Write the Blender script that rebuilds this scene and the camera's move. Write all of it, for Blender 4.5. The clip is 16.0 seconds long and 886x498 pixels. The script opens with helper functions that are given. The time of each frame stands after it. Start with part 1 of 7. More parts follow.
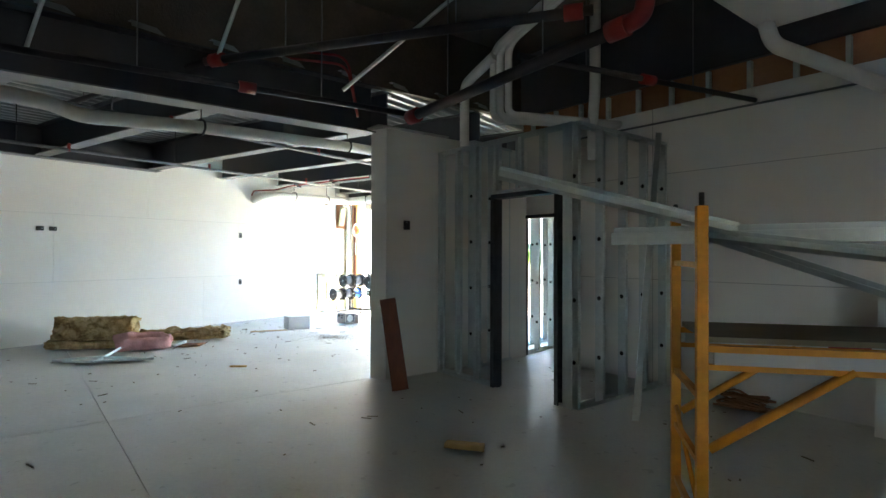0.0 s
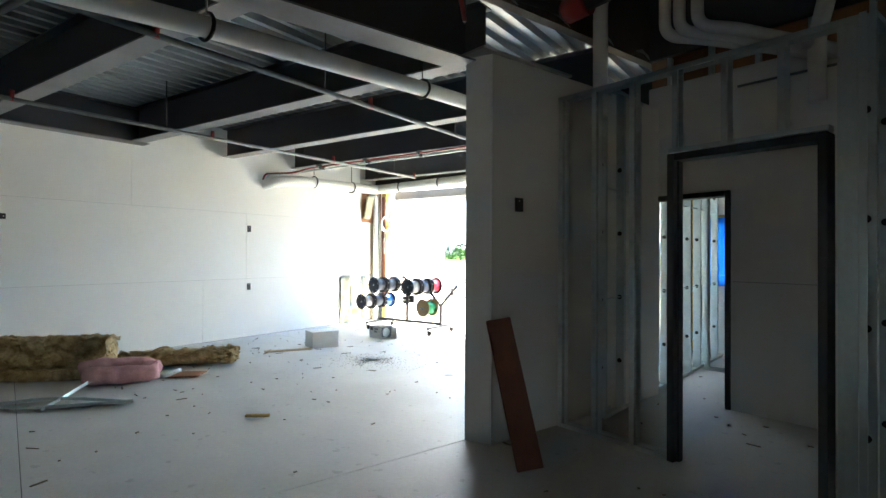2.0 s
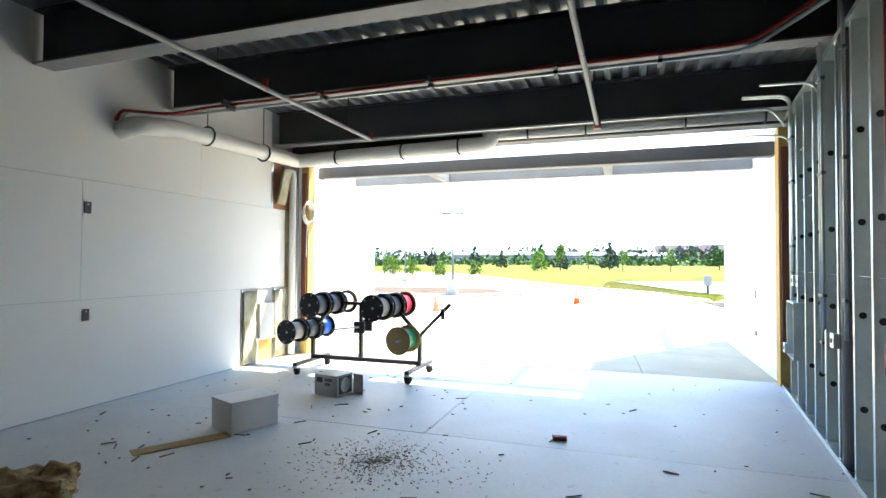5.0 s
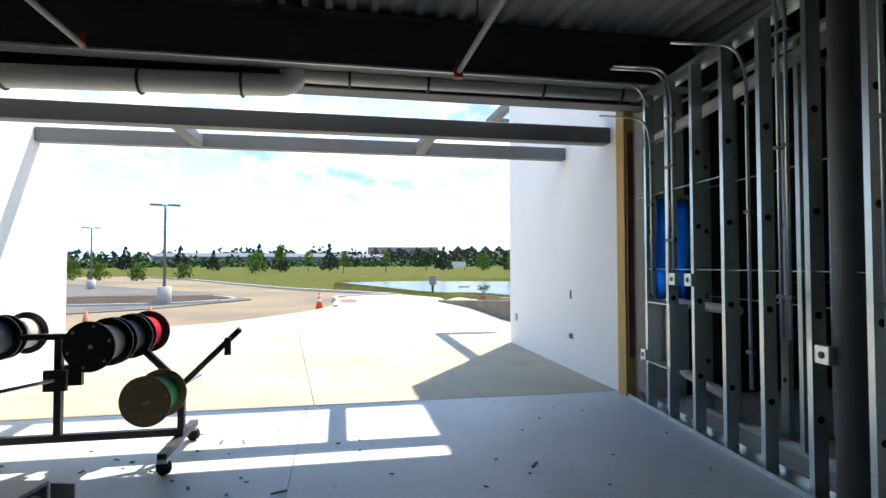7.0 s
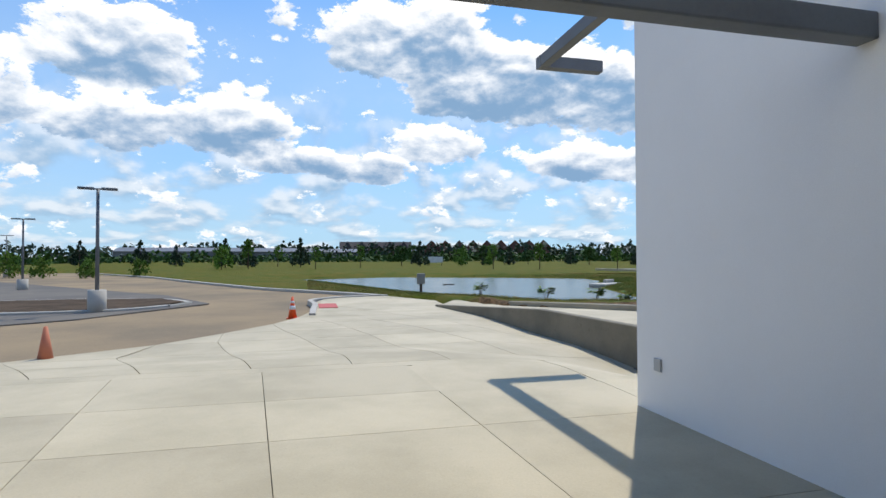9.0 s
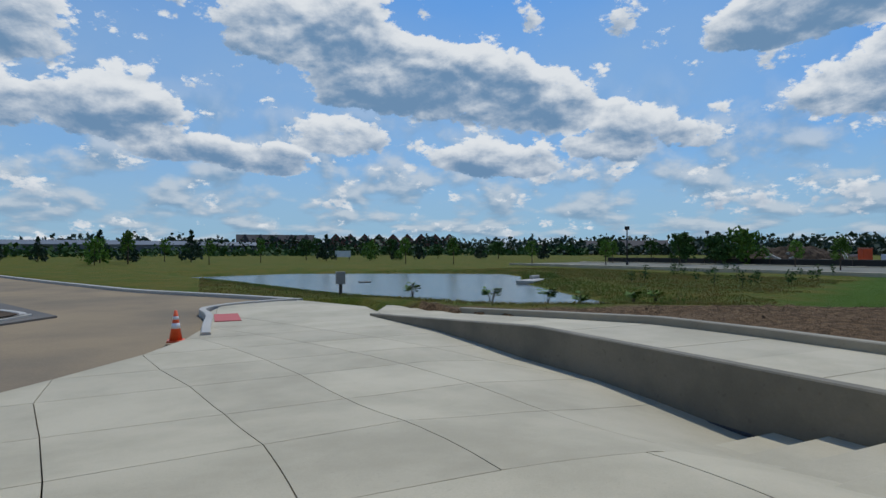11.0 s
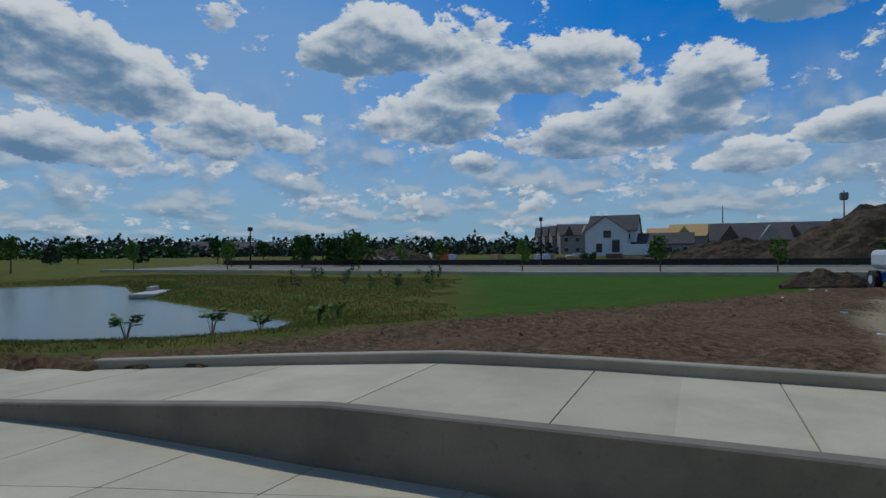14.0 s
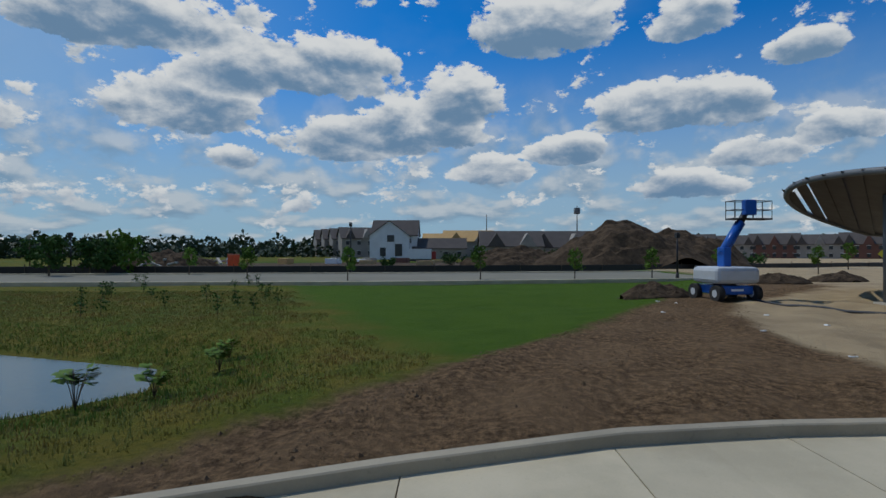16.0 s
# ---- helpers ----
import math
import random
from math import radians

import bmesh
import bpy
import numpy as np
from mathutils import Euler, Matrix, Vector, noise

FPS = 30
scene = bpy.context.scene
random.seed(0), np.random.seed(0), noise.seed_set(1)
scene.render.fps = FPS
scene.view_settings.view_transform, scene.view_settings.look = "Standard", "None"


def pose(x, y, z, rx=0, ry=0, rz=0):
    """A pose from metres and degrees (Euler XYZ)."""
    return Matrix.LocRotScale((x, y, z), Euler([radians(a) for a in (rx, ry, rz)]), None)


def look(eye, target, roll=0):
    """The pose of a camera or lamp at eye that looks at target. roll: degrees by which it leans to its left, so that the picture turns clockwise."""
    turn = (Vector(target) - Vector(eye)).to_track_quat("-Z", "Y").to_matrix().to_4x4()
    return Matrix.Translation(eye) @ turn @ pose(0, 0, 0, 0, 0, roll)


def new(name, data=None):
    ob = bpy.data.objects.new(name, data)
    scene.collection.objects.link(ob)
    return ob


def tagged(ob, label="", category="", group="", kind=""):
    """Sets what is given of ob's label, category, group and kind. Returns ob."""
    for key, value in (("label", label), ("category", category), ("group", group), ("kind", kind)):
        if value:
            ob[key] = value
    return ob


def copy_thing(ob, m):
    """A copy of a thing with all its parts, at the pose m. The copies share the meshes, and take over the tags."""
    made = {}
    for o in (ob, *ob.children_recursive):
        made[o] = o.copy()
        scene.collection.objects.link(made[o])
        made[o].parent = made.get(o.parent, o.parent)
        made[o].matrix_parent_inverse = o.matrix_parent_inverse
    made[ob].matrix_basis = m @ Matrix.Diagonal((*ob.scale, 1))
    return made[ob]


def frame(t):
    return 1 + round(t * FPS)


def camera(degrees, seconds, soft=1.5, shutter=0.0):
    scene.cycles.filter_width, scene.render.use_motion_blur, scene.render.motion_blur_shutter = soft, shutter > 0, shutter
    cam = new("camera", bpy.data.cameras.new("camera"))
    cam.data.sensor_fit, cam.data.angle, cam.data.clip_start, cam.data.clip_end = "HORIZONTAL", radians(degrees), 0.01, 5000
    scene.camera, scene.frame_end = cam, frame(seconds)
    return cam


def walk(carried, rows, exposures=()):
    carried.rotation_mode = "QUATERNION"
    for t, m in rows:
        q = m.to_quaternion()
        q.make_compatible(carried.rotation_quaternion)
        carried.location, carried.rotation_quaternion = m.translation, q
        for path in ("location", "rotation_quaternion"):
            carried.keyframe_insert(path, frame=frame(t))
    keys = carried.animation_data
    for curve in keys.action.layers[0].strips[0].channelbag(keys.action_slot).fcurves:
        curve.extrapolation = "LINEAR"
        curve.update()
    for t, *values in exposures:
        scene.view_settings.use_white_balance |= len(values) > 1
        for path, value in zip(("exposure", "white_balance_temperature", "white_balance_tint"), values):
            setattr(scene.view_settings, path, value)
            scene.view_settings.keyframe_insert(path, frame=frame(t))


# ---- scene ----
cam = camera(78.8, 16.0)
PATH = [
    (0, (10.286, -10.4, 1.5), (9.13, -8.768, 1.516), 0.2),
    (0.5, (9.714, -10.117, 1.489), (8.558, -8.485, 1.502), 0.1),
    (1, (9.131, -9.816, 1.473), (7.974, -8.185, 1.485), 0.1),
    (1.5, (8.623, -9.531, 1.456), (7.472, -7.895, 1.473), 0.2),
    (2, (8.1, -9.163, 1.444), (6.954, -7.524, 1.464), 0.3),
    (2.5, (7.577, -8.85, 1.433), (6.442, -7.203, 1.458), 0.5),
    (3, (7.026, -8.578, 1.423), (5.904, -6.923, 1.45), 0.5),
    (5.3, (4.538, -6.927, 1.355), (4.027, -4.993, 1.41), 0.3),
    (5.5, (4.407, -6.807, 1.331), (3.998, -4.85, 1.39), 0.3),
    (6, (4.046, -6.409, 1.311), (3.955, -4.412, 1.372), 0.3),
    (6.5, (3.742, -5.886, 1.319), (3.972, -3.9, 1.382), -0.0),
    (7, (3.531, -5.223, 1.347), (3.903, -3.259, 1.404), -0.1),
    (7.5, (3.361, -4.337, 1.378), (3.793, -2.385, 1.426), -0.4),
    (8, (3.268, -3.257, 1.39), (3.724, -1.311, 1.435), -0.3),
    (10.3, (3.28, 1.948, 1.576), (3.853, 3.864, 1.589), -0.1),
    (10.5, (3.284, 2.371, 1.583), (3.925, 4.266, 1.596), -0.1),
    (11, (3.271, 3.319, 1.568), (4.081, 5.147, 1.581), -0.1),
    (11.5, (3.345, 4.171, 1.51), (4.344, 5.904, 1.525), -0.2),
    (12, (3.454, 4.996, 1.478), (4.666, 6.587, 1.492), -0.2),
    (12.5, (3.649, 5.772, 1.488), (5.041, 7.208, 1.506), -0.1),
    (13, (3.88, 6.628, 1.535), (5.438, 7.882, 1.554), -0.3),
    (13.5, (4.068, 7.351, 1.707), (5.767, 8.406, 1.717), -0.2),
    (14, (4.391, 8.563, 1.795), (6.197, 9.421, 1.804), -0.5),
    (14.5, (4.728, 9.942, 2.044), (6.611, 10.616, 2.046), -0.5),
    (15, (4.98, 11.395, 2.225), (6.922, 11.872, 2.224), -0.4),
    (15.5, (5.211, 12.934, 2.363), (7.197, 13.178, 2.365), -0.2),
    (16, (5.433, 14.515, 2.47), (7.432, 14.541, 2.479), -0.0),
]
walk(cam, [(t, look(eye, target, roll)) for t, eye, target, roll in PATH],
     exposures=[(0, 5.0, 7150, 8), (1.5, 4.62, 7150, 9), (3, 4.05, 7200, 9), (5.5, 2.65, 6950, 9), (6.0, 2.15, 6900, 9), (6.5, 1.75, 6850, 10), (7.0, 1.27, 6850, 10), (7.5, 0.84, 6800, 10), (8.2, 0.4, 6650, 10), (10.3, -0.25, 6200, 9), (11.5, -0.78, 5980, 7), (13, -1.0, 5850, 6), (14.5, -0.92, 5950, 6), (16, -0.80, 6230, 7)])

# ---- sky and sun ----
SUN_EL, SUN_DIR = 58.0, Vector((0.57, 0.82, 0)).normalized()


def node_tools(tree):
    nodes, links = tree.nodes, tree.links

    def add(kind, **kw):
        n = nodes.new(kind)
        for k, v in kw.items():
            if k in n.inputs:
                n.inputs[k].default_value = v
        return n

    def math_op(op, a, b=None, c=None, clamp=False):
        n = nodes.new("ShaderNodeMath")
        n.operation, n.use_clamp = op, clamp
        for i, v in enumerate((a, b, c)):
            if v is None:
                continue
            if isinstance(v, (int, float)):
                n.inputs[i].default_value = v
            else:
                links.new(v, n.inputs[i])
        return n.outputs[0]

    def smooth(v, lo, hi):
        n = nodes.new("ShaderNodeMapRange")
        n.interpolation_type = "SMOOTHSTEP"
        links.new(v, n.inputs[0])
        n.inputs[1].default_value, n.inputs[2].default_value = lo, hi
        return n.outputs[0]

    def mix(fac, a, b):
        n = nodes.new("ShaderNodeMix")
        n.data_type = "RGBA"
        for sock, v in ((n.inputs[0], fac), (n.inputs[6], a), (n.inputs[7], b)):
            if isinstance(v, tuple):
                sock.default_value = (*v, 1)
            elif isinstance(v, (int, float)):
                sock.default_value = v
            else:
                links.new(v, sock)
        return n.outputs[2]

    return nodes, links, add, math_op, smooth, mix


def make_world():
    world = bpy.data.worlds.new("world")
    scene.world = world
    world.use_nodes = True
    nodes, links, add, math_op, smooth, mix = node_tools(world.node_tree)
    nodes.clear()
    sky = nodes.new("ShaderNodeTexSky")
    sky.sky_type, sky.sun_disc = "NISHITA", False
    sky.sun_elevation = radians(SUN_EL)
    sky.sun_rotation = math.atan2(SUN_DIR.x, SUN_DIR.y)
    sky.air_density, sky.dust_density, sky.ozone_density = 1.1, 0.6, 3.0
    coord = nodes.new("ShaderNodeTexCoord")
    sep = nodes.new("ShaderNodeSeparateXYZ")
    links.new(coord.outputs["Generated"], sep.inputs[0])
    x, y, z = sep.outputs
    az = math_op("MULTIPLY", math_op("ARCTAN2", x, y), 57.2958)      # degrees to the right of +y
    el = math_op("MULTIPLY", math_op("ARCSINE", z), 57.2958)
    comb = nodes.new("ShaderNodeCombineXYZ")
    links.new(math_op("MULTIPLY", az, 0.05), comb.inputs[0])
    links.new(math_op("MULTIPLY", el, 0.085), comb.inputs[1])
    billow = add("ShaderNodeTexNoise", Scale=3.4, Detail=12.0, Roughness=0.6, Distortion=0.15)
    links.new(comb.outputs[0], billow.inputs["Vector"])
    puff = add("ShaderNodeTexVoronoi", Scale=6.5, Detail=4.0, Roughness=0.65, Lacunarity=2.3)
    puff.normalize = True
    warp = nodes.new("ShaderNodeVectorMath")
    warp.operation = "MULTIPLY_ADD"
    links.new(billow.outputs["Color"], warp.inputs[0])
    warp.inputs[1].default_value = (0.12, 0.12, 0.0)
    links.new(comb.outputs[0], warp.inputs[2])
    links.new(warp.outputs[0], puff.inputs["Vector"])
    # cumulus heaps: azimuth, elevation, half width, half height (degrees)
    heaps = [(-17.4, 18.3, 9, 5), (-17.8, 12.3, 7, 4), (-7.3, 12.9, 6.5, 4.8), (-1.7, 9.9, 6, 2.2), (5.5, 9.1, 6, 2.2),
             (10, 22, 11, 6), (17.3, 17.6, 10, 5.5), (25.7, 17.0, 9, 6), (33.8, 14.8, 7, 5), (42.3, 11.6, 7, 4), (13.7, 11.7, 6, 3), (28.6, 9.4, 9, 3),
             (54.5, 20, 6, 3.5), (59.5, 20.8, 9, 4.5), (68.9, 17.6, 8, 4), (77.5, 18.2, 8, 4.5), (63.5, 13.7, 8, 4), (68, 9, 3.4, 1.8),
             (79, 11.2, 8, 3), (86, 12.4, 9, 3.6), (91.5, 15.8, 5, 4.2), (94, 8.4, 5.5, 2.4), (99.7, 22.2, 9, 5), (113.8, 21.4, 5, 3.2), (109.7, 13.6, 7, 3.4),
             (102, 10.2, 5, 2.2), (117.2, 13.3, 4.4, 3.2), (119.5, 8.8, 5.2, 1.9), (123.4, 17.2, 4, 2), (125.8, 10.3, 4, 2), (113.3, 6.3, 7, 1.9),
             (-32, 14, 10, 6), (-55, 20, 14, 7), (-28, 26, 9, 5), (-80, 12, 14, 5), (142, 16, 12, 6), (165, 22, 14, 7), (-150, 15, 14, 6), (-115, 22, 13, 6)]
    total, high = None, None
    for a, e, w, h in heaps:
        u = math_op("DIVIDE", math_op("SUBTRACT", az, a), w)
        v = math_op("DIVIDE", math_op("SUBTRACT", el, e), h)
        # the base of a heap is flatter than its head
        vb = math_op("MAXIMUM", v, math_op("MULTIPLY", v, -1.5))
        d = math_op("ADD", math_op("MULTIPLY", u, u), math_op("MULTIPLY", vb, vb))
        b = math_op("SUBTRACT", 1.0, d, clamp=True)
        bv = math_op("MULTIPLY", b, v)
        total = b if total is None else math_op("ADD", total, b)
        high = bv if high is None else math_op("ADD", high, bv)
    n0 = math_op("SUBTRACT", billow.outputs["Fac"], 0.5)
    up = nodes.new("ShaderNodeVectorMath")
    up.operation = "ADD"
    up.inputs[1].default_value = (0.015, 0.07, 0.0)
    links.new(comb.outputs[0], up.inputs[0])
    over = add("ShaderNodeTexNoise", Scale=3.4, Detail=6.0, Roughness=0.55, Distortion=0.15)
    links.new(up.outputs[0], over.inputs["Vector"])
    relief = math_op("SUBTRACT", billow.outputs["Fac"], over.outputs["Fac"])
    # rows of small far clouds low over the horizon
    low_c = nodes.new("ShaderNodeCombineXYZ")
    links.new(math_op("MULTIPLY", az, 0.11), low_c.inputs[0])
    links.new(math_op("MULTIPLY", math_op("LOGARITHM", math_op("ADD", math_op("MAXIMUM", el, 0.0), 3.0), 2.718), 1.9), low_c.inputs[1])
    low_n = add("ShaderNodeTexNoise", Scale=1.7, Detail=7.0, Roughness=0.5, Distortion=0.1)
    links.new(low_c.outputs[0], low_n.inputs["Vector"])
    low_up = nodes.new("ShaderNodeVectorMath")
    low_up.operation = "ADD"
    low_up.inputs[1].default_value = (0.03, 0.17, 0.0)
    links.new(low_c.outputs[0], low_up.inputs[0])
    low_n2 = add("ShaderNodeTexNoise", Scale=1.7, Detail=5.0, Roughness=0.5, Distortion=0.1)
    links.new(low_up.outputs[0], low_n2.inputs["Vector"])
    low_cover = math_op("MULTIPLY", smooth(low_n.outputs["Fac"], 0.42, 0.6), math_op("SUBTRACT", 1.0, smooth(el, 8.0, 19.0)))
    low_lit = smooth(math_op("SUBTRACT", low_n.outputs["Fac"], low_n2.outputs["Fac"]), -0.12, 0.14)
    lump = math_op("SUBTRACT", 0.42, puff.outputs["Distance"])
    dens = math_op("ADD", math_op("MULTIPLY", math_op("MINIMUM", total, 1.15), 0.95), math_op("ADD", math_op("MULTIPLY", n0, 2.3), math_op("MULTIPLY", lump, 1.7)))
    cover = smooth(dens, 0.36, 0.56)
    lift = math_op("DIVIDE", high, math_op("MAXIMUM", total, 0.15))
    lit = math_op("ADD", math_op("MULTIPLY", lift, 0.95), math_op("MULTIPLY", math_op("SUBTRACT", 0.85, dens), 0.75))
    lit = math_op("ADD", lit, math_op("MULTIPLY", lump, 0.5))
    lit = smooth(math_op("ADD", lit, math_op("MULTIPLY", relief, 3.4)), -0.55, 0.85)
    cloud = mix(lit, (2.3, 3.8, 5.8), (11.2, 11.1, 11.0))
    low_cloud = mix(low_lit, (3.0, 4.5, 6.2), (8.4, 8.7, 9.0))
    # thin veil and the white haze over the horizon
    veil_n = add("ShaderNodeTexNoise", Scale=0.8, Detail=5.0, Roughness=0.5)
    links.new(comb.outputs[0], veil_n.inputs["Vector"])
    veil = math_op("MULTIPLY", smooth(veil_n.outputs["Fac"], 0.46, 0.70), 0.16)
    hazy = math_op("SUBTRACT", 1.0, smooth(el, 3.0, 23.0))
    veil = math_op("MAXIMUM", veil, math_op("MULTIPLY", hazy, 0.84))
    sheet_w = math_op("MULTIPLY", math_op("SUBTRACT", 1.0, smooth(az, 45.0, 88.0)), math_op("SUBTRACT", 1.0, smooth(el, 16.0, 38.0)))
    veil = math_op("MAXIMUM", veil, math_op("MULTIPLY", sheet_w, math_op("ADD", 0.4, math_op("MULTIPLY", veil_n.outputs["Fac"], 0.5))))
    tint = nodes.new("ShaderNodeMix")
    tint.data_type, tint.blend_type = "RGBA", "MULTIPLY"
    tint.inputs[0].default_value = 1.0
    links.new(sky.outputs[0], tint.inputs[6])
    tint.inputs[7].default_value = (0.10, 0.86, 1.65, 1)
    base = mix(veil, tint.outputs[2], (5.1, 6.9, 8.5))
    base = mix(math_op("MULTIPLY", low_cover, 0.75), base, low_cloud)
    out = mix(cover, base, cloud)
    bg = add("ShaderNodeBackground", Strength=0.1)
    links.new(out, bg.inputs[0])
    res = nodes.new("ShaderNodeOutputWorld")
    links.new(bg.outputs[0], res.inputs[0])
    return world


make_world()
sun = new("sun", bpy.data.lights.new("sun", "SUN"))
sun.data.energy, sun.data.angle, sun.data.color = 3.6, radians(0.53), (1.0, 0.95, 0.86)
flat = SUN_DIR * math.cos(radians(SUN_EL))
sun.matrix_world = look((0, 0, 60), Vector((0, 0, 60)) - Vector((flat.x, flat.y, math.sin(radians(SUN_EL)))))


# ---- materials ----
def surface(name, color, other=None, rough=0.75, metal=0.0, big=1.2, fine=45.0, amount=0.5, bump=0.15, spots=0.0, spec=0.4, per_object=0.0, stretch=(1, 1, 1), tone=0.12):
    """A surface with cloudy variation towards a second colour, fine grain, relief and optional speckles."""
    m = bpy.data.materials.new(name)
    m.use_nodes = True
    nodes, links, add, math_op, smooth, mix = node_tools(m.node_tree)
    p = nodes["Principled BSDF"]
    coord = nodes.new("ShaderNodeTexCoord")
    mapping = nodes.new("ShaderNodeMapping")
    mapping.inputs["Scale"].default_value = stretch
    links.new(coord.outputs["Object"], mapping.inputs[0])
    vec = mapping.outputs[0]
    other = other or tuple(c * 0.72 for c in color)
    n1 = add("ShaderNodeTexNoise", Scale=big, Detail=6.0, Roughness=0.6)
    n2 = add("ShaderNodeTexNoise", Scale=fine, Detail=4.0, Roughness=0.65)
    links.new(vec, n1.inputs["Vector"])
    links.new(vec, n2.inputs["Vector"])
    col = mix(math_op("MULTIPLY", smooth(n1.outputs["Fac"], 0.35, 0.68), amount), color, other)
    shade = math_op("ADD", 1.0 - tone, math_op("MULTIPLY", n2.outputs["Fac"], 2 * tone))
    if per_object:
        info = nodes.new("ShaderNodeObjectInfo")
        shade = math_op("MULTIPLY", shade, math_op("ADD", 1.0 - per_object, math_op("MULTIPLY", info.outputs["Random"], 2 * per_object)))
    hsv = nodes.new("ShaderNodeHueSaturation")
    links.new(col, hsv.inputs["Color"])
    links.new(shade, hsv.inputs["Value"])
    col = hsv.outputs[0]
    if spots:
        n3 = add("ShaderNodeTexNoise", Scale=fine * 0.35, Detail=2.0)
        links.new(vec, n3.inputs["Vector"])
        col = mix(math_op("MULTIPLY", smooth(n3.outputs["Fac"], 0.66, 0.72), spots), col, tuple(c * 0.4 for c in color))
    links.new(col, p.inputs["Base Color"])
    links.new(math_op("ADD", rough - 0.08, math_op("MULTIPLY", n1.outputs["Fac"], 0.16), clamp=True), p.inputs["Roughness"])
    p.inputs["Metallic"].default_value = metal
    p.inputs["Specular IOR Level"].default_value = spec
    if bump:
        b = add("ShaderNodeBump", Strength=bump, Distance=0.01)
        links.new(n2.outputs["Fac"], b.inputs["Height"])
        links.new(b.outputs[0], p.inputs["Normal"])
    return m


